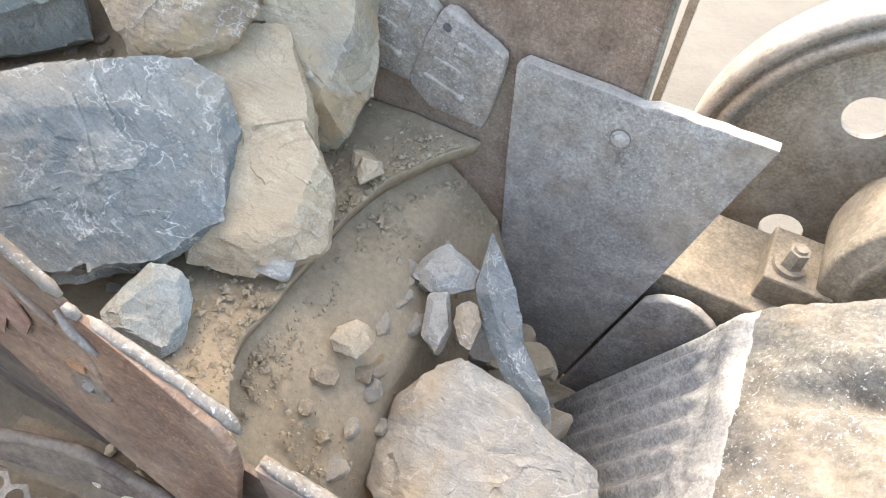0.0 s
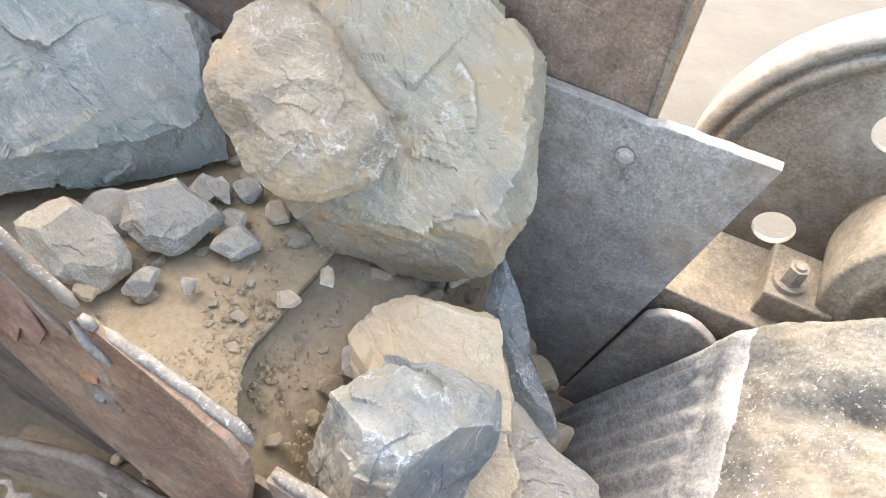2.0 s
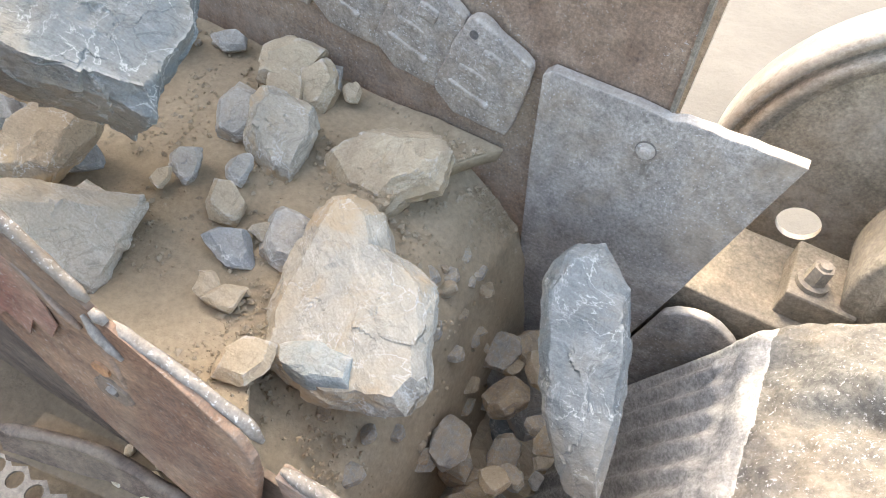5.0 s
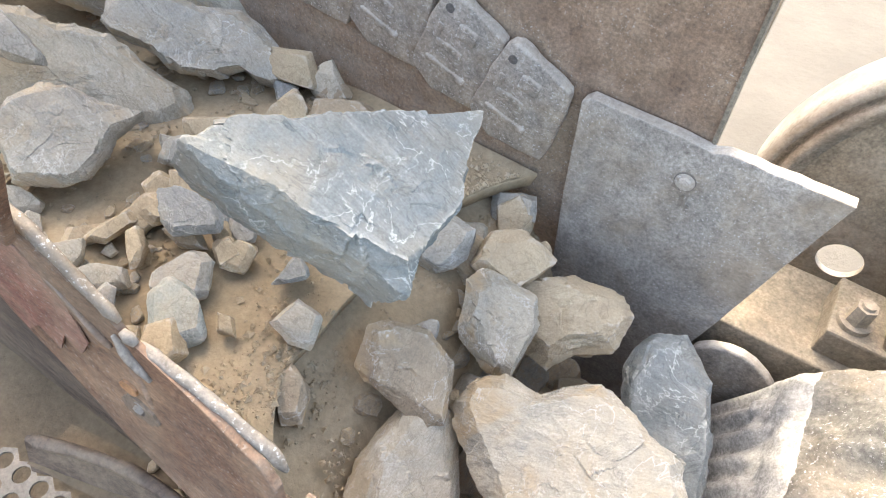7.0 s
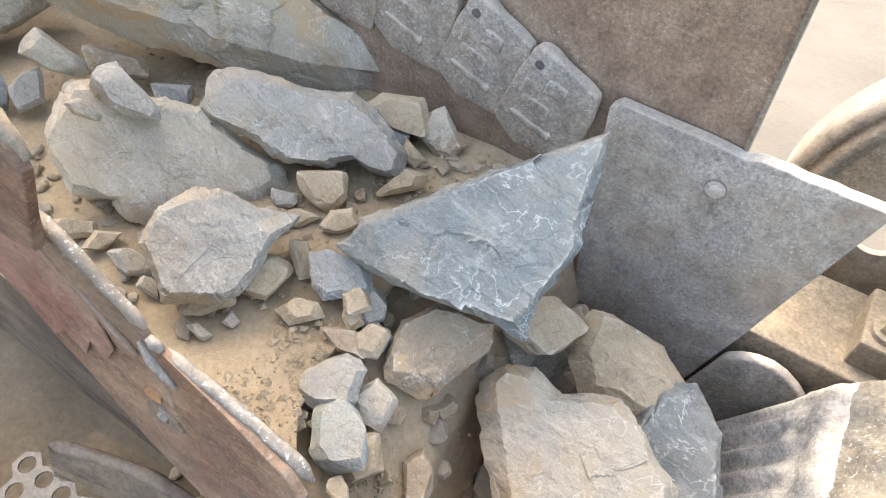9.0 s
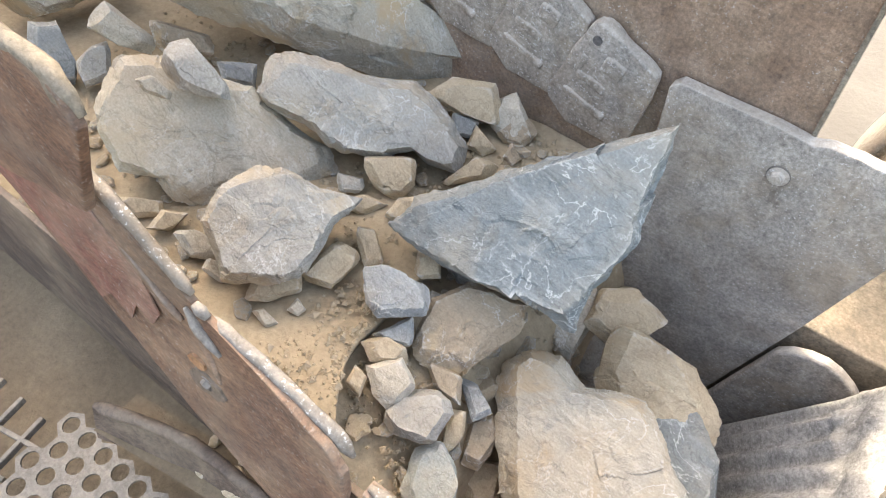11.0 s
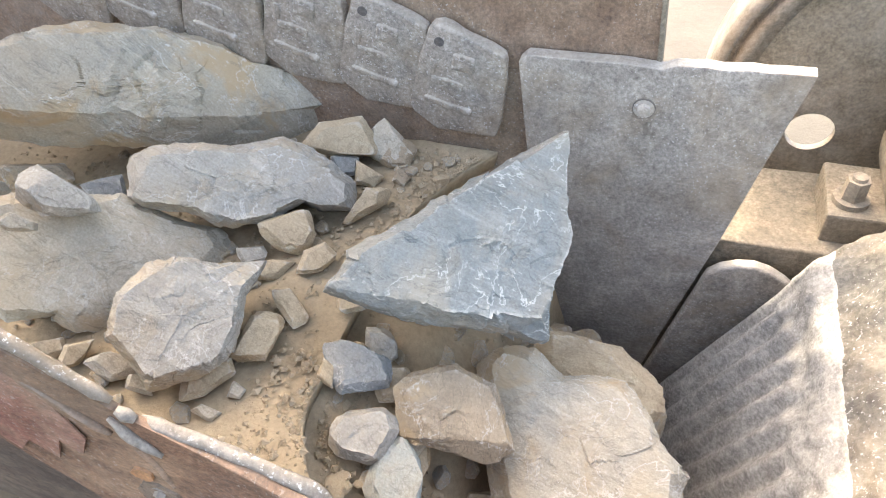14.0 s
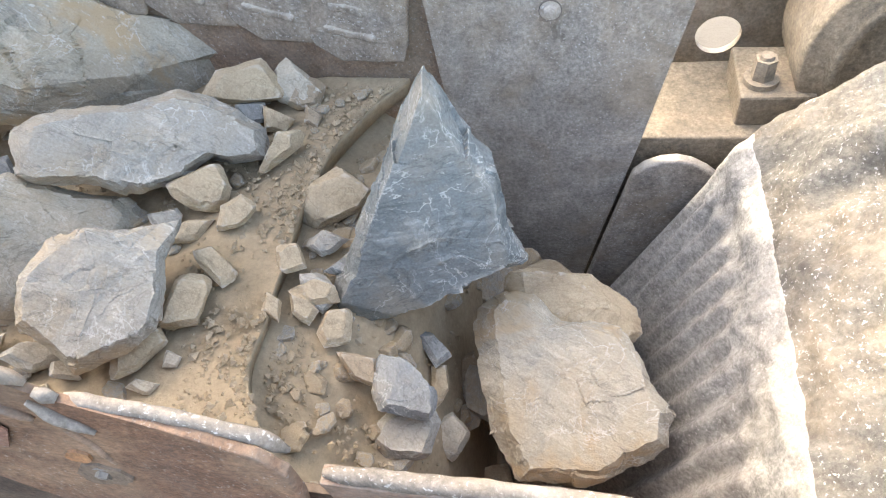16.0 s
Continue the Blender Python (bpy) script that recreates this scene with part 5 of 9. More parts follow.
     [(0, -3.946, -0.405, -0.24, 26, 49, 0), (3.2, -2.846, -0.405, -0.24, 26, 49, 0), (5.3, -1.876, -0.405, -0.24, 26, 49, 0), (5.5, -1.821, -0.405, -0.24, 26, 49, 0), (6, -1.686, -0.405, -0.24, 26, 49, 0), (6.5, -1.536, -0.405, -0.24, 26, 49, 0), (7, -1.43, -0.405, -0.24, 26, 49, 0), (7.5, -1.346, -0.405, -0.24, 26, 49, 0), (8, -1.256, -0.405, -0.24, 26, 49, 0), (10.3, -1.046, -0.405, -0.24, 26, 49, 0), (16, -1.046, -0.405, -0.24, 26, 49, 0)], []),
    ('stone', 'tan', 'tan stone leaning below the grey boulder',
     [(-0.089, -0.024), (-0.001, 0.086), (0.053, 0.037), (0.06, -0.024), (-0.003, -0.044)], 0.75, 719, 3, 6, 0.72,
     [(0, -3.386, -0.426, -0.27, 31, 34, 0), (3.2, -2.286, -0.426, -0.27, 31, 34, 0), (5.3, -1.316, -0.426, -0.27, 31, 34, 0), (5.5, -1.261, -0.426, -0.27, 31, 34, 0), (6, -1.126, -0.426, -0.27, 31, 34, 0), (6.5, -0.976, -0.426, -0.27, 31, 34, 0), (7, -0.87, -0.426, -0.27, 31, 34, 0), (7.5, -0.786, -0.426, -0.27, 31, 34, 0), (8, -0.696, -0.426, -0.27, 31, 34, 0), (10.3, -0.486, -0.426, -0.27, 31, 34, 0), (16, -0.486, -0.426, -0.27, 31, 34, 0)], []),
    ('stone', 'tan', 'tan stone against the pale boulder',
     [(-0.034, -0.078), (-0.033, 0.05), (0.038, 0.069), (0.04, -0.037)], 0.75, 720, 3, 6, 0.72,
     [(0, -3.316, -0.709, -0.27, 23, 31, 0), (3.2, -2.216, -0.709, -0.27, 23, 31, 0), (5.3, -1.246, -0.709, -0.27, 23, 31, 0), (5.5, -1.191, -0.709, -0.27, 23, 31, 0), (6, -1.056, -0.709, -0.27, 23, 31, 0), (6.5, -0.906, -0.709, -0.27, 23, 31, 0), (7, -0.8, -0.709, -0.27, 23, 31, 0), (7.5, -0.716, -0.709, -0.27, 23, 31, 0), (8, -0.626, -0.709, -0.27, 23, 31, 0), (10.3, -0.416, -0.709, -0.27, 23, 31, 0), (16, -0.416, -0.709, -0.27, 23, 31, 0)], []),
    ('stone', 'tan', 'sunlit stone behind the wedge-shaped boulder',
     [(-0.036, -0.097), (-0.019, 0.036), (0.037, 0.067), (0.045, 0.025)], 0.75, 721, 3, 6, 0.72,
     [(0, -3.247, -0.274, -0.28, 37, 29, 0), (3.2, -2.147, -0.274, -0.28, 37, 29, 0), (5.3, -1.177, -0.274, -0.28, 37, 29, 0), (5.5, -1.122, -0.274, -0.28, 37, 29, 0), (6, -0.987, -0.274, -0.28, 37, 29, 0), (6.5, -0.837, -0.274, -0.28, 37, 29, 0), (7, -0.731, -0.274, -0.28, 37, 29, 0), (7.5, -0.647, -0.274, -0.28, 37, 29, 0), (8, -0.557, -0.274, -0.28, 37, 29, 0), (10.3, -0.347, -0.274, -0.28, 37, 29, 0), (16, -0.347, -0.274, -0.28, 37, 29, 0)], []),
    ('stone', 'tan', 'tan stone under the long boulder',
     [(-0.092, -0.071), (-0.078, 0.016), (0.008, 0.095), (0.13, 0.027), (0.027, -0.029)], 0.75, 722, 3, 6, 0.72,
     [(0, -3.383, -0.109, -0.24, 40, 34, 0), (3.2, -2.283, -0.109, -0.24, 40, 34, 0), (5.3, -1.313, -0.109, -0.24, 40, 34, 0), (5.5, -1.258, -0.109, -0.24, 40, 34, 0), (6, -1.123, -0.109, -0.24, 40, 34, 0), (6.5, -0.973, -0.109, -0.24, 40, 34, 0), (7, -0.867, -0.109, -0.24, 40, 34, 0), (7.5, -0.783, -0.109, -0.24, 40, 34, 0), (8, -0.693, -0.109, -0.24, 40, 34, 0), (10.3, -0.483, -0.109, -0.24, 40, 34, 0), (16, -0.483, -0.109, -0.24, 40, 34, 0)], []),
    ('stone', 'cream', 'upright pale stone near the liner plates',
     [(-0.027, -0.056), (-0.07, 0.003), (-0.046, 0.058), (0.087, 0.012), (0.053, -0.044)], 0.75, 723, 3, 6, 0.72,
     [(0, -3.272, -0.056, -0.27, 45, 30, 0), (3.2, -2.172, -0.056, -0.27, 45, 30, 0), (5.3, -1.202, -0.056, -0.27, 45, 30, 0), (5.5, -1.147, -0.056, -0.27, 45, 30, 0), (6, -1.012, -0.056, -0.27, 45, 30, 0), (6.5, -0.862, -0.056, -0.27, 45, 30, 0), (7, -0.756, -0.056, -0.27, 45, 30, 0), (7.5, -0.672, -0.056, -0.27, 45, 30, 0), (8, -0.582, -0.056, -0.27, 45, 30, 0), (10.3, -0.372, -0.056, -0.27, 45, 30, 0), (16, -0.372, -0.056, -0.27, 45, 30, 0)], []),
    ('stone', 'grey', 'flat grey stone near the liner plates',
     [(-0.054, -0.015), (-0.021, 0.012), (0.049, 0.02), (0.026, -0.017)], 0.75, 724, 3, 6, 0.72,
     [(0, -3.316, -0.045, -0.27, 43, 31, 0), (3.2, -2.216, -0.045, -0.27, 43, 31, 0), (5.3, -1.246, -0.045, -0.27, 43, 31, 0), (5.5, -1.191, -0.045, -0.27, 43, 31, 0), (6, -1.056, -0.045, -0.27, 43, 31, 0), (6.5, -0.906, -0.045, -0.27, 43, 31, 0), (7, -0.8, -0.045, -0.27, 43, 31, 0), (7.5, -0.716, -0.045, -0.27, 43, 31, 0), (8, -0.626, -0.045, -0.27, 43, 31, 0), (10.3, -0.416, -0.045, -0.27, 43, 31, 0), (16, -0.416, -0.045, -0.27, 43, 31, 0)], []),
    ('stone', 'brown', 'ochre stone near the liner plates',
     [(-0.042, -0.042), (-0.026, 0.044), (0.04, 0.046), (0.041, -0.02), (-0.008, -0.045)], 0.75, 725, 3, 6, 0.72,
     [(0, -3.243, -0.067, -0.29, 42, 28, 0), (3.2, -2.143, -0.067, -0.29, 42, 28, 0), (5.3, -1.173, -0.067, -0.29, 42, 28, 0), (5.5, -1.118, -0.067, -0.29, 42, 28, 0), (6, -0.983, -0.067, -0.29, 42, 28, 0), (6.5, -0.833, -0.067, -0.29, 42, 28, 0), (7, -0.727, -0.067, -0.29, 42, 28, 0), (7.5, -0.643, -0.067, -0.29, 42, 28, 0), (8, -0.553, -0.067, -0.29, 42, 28, 0), (10.3, -0.343, -0.067, -0.29, 42, 28, 0), (16, -0.343, -0.067, -0.29, 42, 28, 0)], []),
    ('stone', 'tan', 'small ochre stone near the liner plates',
     [(-0.02, -0.038), (-0.044, 0.023), (0.042, 0.019), (0.036, -0.017)], 0.75, 726, 3, 6, 0.72,
     [(0, -3.296, -0.163, -0.29, 39, 30, 0), (3.2, -2.196, -0.163, -0.29, 39, 30, 0), (5.3, -1.226, -0.163, -0.29, 39, 30, 0), (5.5, -1.171, -0.163, -0.29, 39, 30, 0), (6, -1.036, -0.163, -0.29, 39, 30, 0), (6.5, -0.886, -0.163, -0.29, 39, 30, 0), (7, -0.78, -0.163, -0.29, 39, 30, 0), (7.5, -0.696, -0.163, -0.29, 39, 30, 0), (8, -0.606, -0.163, -0.29, 39, 30, 0), (10.3, -0.396, -0.163, -0.29, 39, 30, 0), (16, -0.396, -0.163, -0.29, 39, 30, 0)], []),
    ('stone', 'tan', 'small stone beside the long boulder',
     [(-0.025, -0.034), (-0.04, 0.023), (0.019, 0.037), (0.043, -0.023)], 0.75, 727, 3, 6, 0.72,
     [(0, -3.4, -0.046, -0.27, 43, 34, 0), (3.2, -2.3, -0.046, -0.27, 43, 34, 0), (5.3, -1.33, -0.046, -0.27, 43, 34, 0), (5.5, -1.275, -0.046, -0.27, 43, 34, 0), (6, -1.14, -0.046, -0.27, 43, 34, 0), (6.5, -0.99, -0.046, -0.27, 43, 34, 0), (7, -0.884, -0.046, -0.27, 43, 34, 0), (7.5, -0.8, -0.046, -0.27, 43, 34, 0), (8, -0.71, -0.046, -0.27, 43, 34, 0), (10.3, -0.5, -0.046, -0.27, 43, 34, 0), (16, -0.5, -0.046, -0.27, 43, 34, 0)], []),
    ('stone', 'grey', 'small stone near the long boulder',
     [(-0.02, -0.019), (-0.023, 0.018), (0.016, 0.021), (0.025, -0.017)], 0.75, 728, 3, 6, 0.72,
     [(0, -3.373, -0.04, -0.28, 44, 33, 0), (3.2, -2.273, -0.04, -0.28, 44, 33, 0), (5.3, -1.303, -0.04, -0.28, 44, 33, 0), (5.5, -1.248, -0.04, -0.28, 44, 33, 0), (6, -1.113, -0.04, -0.28, 44, 33, 0), (6.5, -0.963, -0.04, -0.28, 44, 33, 0), (7, -0.857, -0.04, -0.28, 44, 33, 0), (7.5, -0.773, -0.04, -0.28, 44, 33, 0), (8, -0.683, -0.04, -0.28, 44, 33, 0), (10.3, -0.473, -0.04, -0.28, 44, 33, 0), (16, -0.473, -0.04, -0.28, 44, 33, 0)], []),
    ('stone', 'brown', 'small brown stone near the liner plates',
     [(-0.017, -0.018), (-0.029, 0.024), (0.025, 0.011), (0.025, -0.024)], 0.75, 729, 3, 6, 0.72,
     [(0, -3.207, -0.143, -0.3, 40, 27, 0), (3.2, -2.107, -0.143, -0.3, 40, 27, 0), (5.3, -1.137, -0.143, -0.3, 40, 27, 0), (5.5, -1.082, -0.143, -0.3, 40, 27, 0), (6, -0.947, -0.143, -0.3, 40, 27, 0), (6.5, -0.797, -0.143, -0.3, 40, 27, 0), (7, -0.691, -0.143, -0.3, 40, 27, 0), (7.5, -0.607, -0.143, -0.3, 40, 27, 0), (8, -0.517, -0.143, -0.3, 40, 27, 0), (10.3, -0.307, -0.143, -0.3, 40, 27, 0), (16, -0.307, -0.143, -0.3, 40, 27, 0)], []),
    ('stone', 'tan', 'flat tan stone beside the wall',
     [(-0.061, -0.035), (0.023, 0.051), (0.051, 0.028), (0.011, -0.026)], 0.75, 730, 3, 6, 0.72,
     [(0, -3.792, -0.859, -0.28, 14, 45, 0), (3.2, -2.692, -0.859, -0.28, 14, 45, 0), (5.3, -1.722, -0.859, -0.28, 14, 45, 0), (5.5, -1.667, -0.859, -0.28, 14, 45, 0), (6, -1.532, -0.859, -0.28, 14, 45, 0), (6.5, -1.382, -0.859, -0.28, 14, 45, 0), (7, -1.276, -0.859, -0.28, 14, 45, 0), (7.5, -1.192, -0.859, -0.28, 14, 45, 0), (8, -1.102, -0.859, -0.28, 14, 45, 0), (10.3, -0.892, -0.859, -0.28, 14, 45, 0), (16, -0.892, -0.859, -0.28, 14, 45, 0)], []),
    ('stone', 'tan', 'tan stone wedged beside the pale boulder',
     [(-0.012, -0.049), (-0.028, 0.01), (0.014, 0.052), (0.025, -0.016)], 0.75, 731, 3, 6, 0.72,
     [(0, -3.705, -0.85, -0.28, 15, 43, 0), (3.2, -2.605, -0.85, -0.28, 15, 43, 0), (5.3, -1.635, -0.85, -0.28, 15, 43, 0), (5.5, -1.58, -0.85, -0.28, 15, 43, 0), (6, -1.445, -0.85, -0.28, 15, 43, 0), (6.5, -1.295, -0.85, -0.28, 15, 43, 0), (7, -1.189, -0.85, -0.28, 15, 43, 0), (7.5, -1.105, -0.85, -0.28, 15, 43, 0), (8, -1.015, -0.85, -0.28, 15, 43, 0), (10.3, -0.805, -0.85, -0.28, 15, 43, 0), (16, -0.805, -0.85, -0.28, 15, 43, 0)], []),
    ('stone', 'cream', 'flat grey stone beside the wall',
     [(-0.051, -0.026), (-0.051, 0.006), (0.041, 0.038), (0.06, 0.011), (0.01, -0.037)], 0.75, 732, 3, 6, 0.72,
     [(0, -3.597, -0.846, -0.28, 16, 40, 0), (3.2, -2.497, -0.846, -0.28, 16, 40, 0), (5.3, -1.527, -0.846, -0.28, 16, 40, 0), (5.5, -1.472, -0.846, -0.28, 16, 40, 0), (6, -1.337, -0.846, -0.28, 16, 40, 0), (6.5, -1.187, -0.846, -0.28, 16, 40, 0), (7, -1.081, -0.846, -0.28, 16, 40, 0), (7.5, -0.997, -0.846, -0.28, 16, 40, 0), (8, -0.907, -0.846, -0.28, 16, 40, 0), (10.3, -0.697, -0.846, -0.28, 16, 40, 0), (16, -0.697, -0.846, -0.28, 16, 40, 0)], []),
    ('stone', 'tan', 'tan stone under the pale boulder',
     [(-0.026, -0.062), (-0.042, -0.019), (0.02, 0.068), (0.046, 0.044), (0.011, -0.029)], 0.75, 733, 3, 6, 0.72,
     [(0, -3.381, -0.827, -0.29, 18, 33, 0), (3.2, -2.281, -0.827, -0.29, 18, 33, 0), (5.3, -1.311, -0.827, -0.29, 18, 33, 0), (5.5, -1.256, -0.827, -0.29, 18, 33, 0), (6, -1.121, -0.827, -0.29, 18, 33, 0), (6.5, -0.971, -0.827, -0.29, 18, 33, 0), (7, -0.865, -0.827, -0.29, 18, 33, 0), (7.5, -0.781, -0.827, -0.29, 18, 33, 0), (8, -0.691, -0.827, -0.29, 18, 33, 0), (10.3, -0.481, -0.827, -0.29, 18, 33, 0), (16, -0.481, -0.827, -0.29, 18, 33, 0)], []),
    ('stone', 'cream', 'pale angular stone beside the wall',
     [(-0.018, -0.019), (-0.028, 0.011), (0.001, 0.024), (0.042, -0.005)], 0.75, 734, 3, 6, 0.72,
     [(0, -3.524, -0.871, -0.29, 15, 38, 0), (3.2, -2.424, -0.871, -0.29, 15, 38, 0), (5.3, -1.454, -0.871, -0.29, 15, 38, 0), (5.5, -1.399, -0.871, -0.29, 15, 38, 0), (6, -1.264, -0.871, -0.29, 15, 38, 0), (6.5, -1.114, -0.871, -0.29, 15, 38, 0), (7, -1.008, -0.871, -0.29, 15, 38, 0), (7.5, -0.924, -0.871, -0.29, 15, 38, 0), (8, -0.834, -0.871, -0.29, 15, 38, 0), (10.3, -0.624, -0.871, -0.29, 15, 38, 0), (16, -0.624, -0.871, -0.29, 15, 38, 0)], []),
    ('stone', 'blue', 'dark stone under the grey boulder',
     [(-0.054, -0.001), (0.017, 0.036), (0.041, -0.007), (0.001, -0.038)], 0.75, 735, 3, 6, 0.72,
     [(0, -3.362, -0.144, -0.28, 39, 33, 0), (3.2, -2.262, -0.144, -0.28, 39, 33, 0), (5.3, -1.292, -0.144, -0.28, 39, 33, 0), (5.5, -1.237, -0.144, -0.28, 39, 33, 0), (6, -1.102, -0.144, -0.28, 39, 33, 0), (6.5, -0.952, -0.144, -0.28, 39, 33, 0), (7, -0.846, -0.144, -0.28, 39, 33, 0), (7.5, -0.762, -0.144, -0.28, 39, 33, 0), (8, -0.672, -0.144, -0.28, 39, 33, 0), (10.3, -0.462, -0.144, -0.28, 39, 33, 0), (16, -0.462, -0.144, -0.28, 39, 33, 0)], []),
    ('stone', 'grey', 'small stone between the boulders',
     [(-0.011, -0.043), (-0.041, -0.006), (0.011, 0.032), (0.045, 0.014)], 0.75, 736, 3, 6, 0.72,
     [(0, -3.463, -0.486, -0.29, 28, 36, 0), (3.2, -2.363, -0.486, -0.29, 28, 36, 0), (5.3, -1.393, -0.486, -0.29, 28, 36, 0), (5.5, -1.338, -0.486, -0.29, 28, 36, 0), (6, -1.203, -0.486, -0.29, 28, 36, 0), (6.5, -1.053, -0.486, -0.29, 28, 36, 0), (7, -0.947, -0.486, -0.29, 28, 36, 0), (7.5, -0.863, -0.486, -0.29, 28, 36, 0), (8, -0.773, -0.486, -0.29, 28, 36, 0), (10.3, -0.563, -0.486, -0.29, 28, 36, 0), (16, -0.563, -0.486, -0.29, 28, 36, 0)], []),
    ('stone', 'tan', 'small tan stone in the gap',
     [(-0.042, -0.044), (-0.02, 0.019), (0.04, 0.047), (0.021, -0.019)], 0.75, 737, 3, 6, 0.72,
     [(0, -3.399, -0.514, -0.3, 28, 33, 0), (3.2, -2.299, -0.514, -0.3, 28, 33, 0), (5.3, -1.329, -0.514, -0.3, 28, 33, 0), (5.5, -1.274, -0.514, -0.3, 28, 33, 0), (6, -1.139, -0.514, -0.3, 28, 33, 0), (6.5, -0.989, -0.514, -0.3, 28, 33, 0), (7, -0.883, -0.514, -0.3, 28, 33, 0), (7.5, -0.799, -0.514, -0.3, 28, 33, 0), (8, -0.709, -0.514, -0.3, 28, 33, 0), (10.3, -0.499, -0.514, -0.3, 28, 33, 0), (16, -0.499, -0.514, -0.3, 28, 33, 0)], []),
    ('stone', 'tan', 'tan stone at the edge of the feeder',
     [(-0.026, -0.054), (-0.033, 0.005), (-0.001, 0.047), (0.042, 0.033), (0.027, -0.02)], 0.75, 738, 3, 6, 0.72,
     [(0, -3.295, -0.473, -0.28, 30, 30, 0), (3.2, -2.195, -0.473, -0.28, 30, 30, 0), (5.3, -1.225, -0.473, -0.28, 30, 30, 0), (5.5, -1.17, -0.473, -0.28, 30, 30, 0), (6, -1.035, -0.473, -0.28, 30, 30, 0), (6.5, -0.885, -0.473, -0.28, 30, 30, 0), (7, -0.779, -0.473, -0.28, 30, 30, 0), (7.5, -0.695, -0.473, -0.28, 30, 30, 0), (8, -0.605, -0.473, -0.28, 30, 30, 0), (10.3, -0.395, -0.473, -0.28, 30, 30, 0), (16, -0.395, -0.473, -0.28, 30, 30, 0)], []),
    ('stone', 'tan', 'stone leaning at the edge of the feeder',
     [(-0.063, 0.006), (-0.021, 0.038), (0.058, -0.003), (0.031, -0.04)], 0.75, 739, 3, 6, 0.72,
     [(0, -3.291, -0.615, -0.28, 26, 30, 0), (3.2, -2.191, -0.615, -0.28, 26, 30, 0), (5.3, -1.221, -0.615, -0.28, 26, 30, 0), (5.5, -1.166, -0.615, -0.28, 26, 30, 0), (6, -1.031, -0.615, -0.28, 26, 30, 0), (6.5, -0.881, -0.615, -0.28, 26, 30, 0), (7, -0.775, -0.615, -0.28, 26, 30, 0), (7.5, -0.691, -0.615, -0.28, 26, 30, 0), (8, -0.601, -0.615, -0.28, 26, 30, 0), (10.3, -0.391, -0.615, -0.28, 26, 30, 0), (16, -0.391, -0.615, -0.28, 26, 30, 0)], []),
    ('stone', 'cream', 'small pale stone in the dust',
     [(-0.011, -0.019), (-0.016, 0.016), (0.018, 0.011), (0.015, -0.012)], 0.75, 740, 3, 6, 0.72,
     [(0, -3.313, -0.824, -0.3, 18, 30, 0), (3.2, -2.213, -0.824, -0.3, 18, 30, 0), (5.3, -1.243, -0.824, -0.3, 18, 30, 0), (5.5, -1.188, -0.824, -0.3, 18, 30, 0), (6, -1.053, -0.824, -0.3, 18, 30, 0), (6.5, -0.903, -0.824, -0.3, 18, 30, 0), (7, -0.797, -0.824, -0.3, 18, 30, 0), (7.5, -0.713, -0.824, -0.3, 18, 30, 0), (8, -0.623, -0.824, -0.3, 18, 30, 0), (10.3, -0.413, -0.824, -0.3, 18, 30, 0), (16, -0.413, -0.824, -0.3, 18, 30, 0)], []),
    ('stone', 'cream', 'small pale stone on the feeder bed',
     [(-0.032, -0.01), (-0.019, 0.012), (0.028, 0.014), (0.02, -0.014)], 0.75, 741, 3, 6, 0.72,
     [(0, -3.345, -0.886, -0.3, 16, 32, 0), (3.2, -2.245, -0.886, -0.3, 16, 32, 0), (5.3, -1.275, -0.886, -0.3, 16, 32, 0), (5.5, -1.22, -0.886, -0.3, 16, 32, 0), (6, -1.085, -0.886, -0.3, 16, 32, 0), (6.5, -0.935, -0.886, -0.3, 16, 32, 0), (7, -0.829, -0.886, -0.3, 16, 32, 0), (7.5, -0.745, -0.886, -0.3, 16, 32, 0), (8, -0.655, -0.886, -0.3, 16, 32, 0), (10.3, -0.445, -0.886, -0.3, 16, 32, 0), (16, -0.445, -0.886, -0.3, 16, 32, 0)], []),
    ('stone', 'tan', 'dusty tan stone below the feeder edge',
     [(-0.055, -0.026), (-0.029, 0.019), (0.044, 0.036), (0.058, 0.009), (-0.009, -0.042)], 0.8, 742, 3, 6, 0.72,
     [(0, -3.275, -0.686, -0.26, 28, 12, 24), (3.2, -2.175, -0.686, -0.26, 28, 12, 24), (5.3, -1.205, -0.686, -0.26, 28, 12, 24), (5.5, -1.15, -0.686, -0.26, 28, 12, 24), (6, -1.015, -0.686, -0.26, 28, 12, 24), (6.5, -0.865, -0.686, -0.26, 28, 12, 24), (7, -0.759, -0.686, -0.26, 28, 12, 24), (7.5, -0.675, -0.686, -0.26, 28, 12, 24), (8, -0.585, -0.686, -0.26, 28, 12, 24), (10.3, -0.209, -0.768, -0.338, 21, 22, 0), (13, -0.209, -0.768, -0.338, 21, 22, 0), (14.5, -0.225, -0.631, -0.341, 14, 27, -16), (16, -0.188, -0.618, -0.358, 14, 27, -16)], []),
    ('stone', 'blue', 'blue-grey stone wedged below the feeder edge',
     [(-0.033, -0.036), (0.003, 0.056), (0.054, 0.006), (-0.008, -0.028)], 0.8, 743, 3, 6, 0.72,
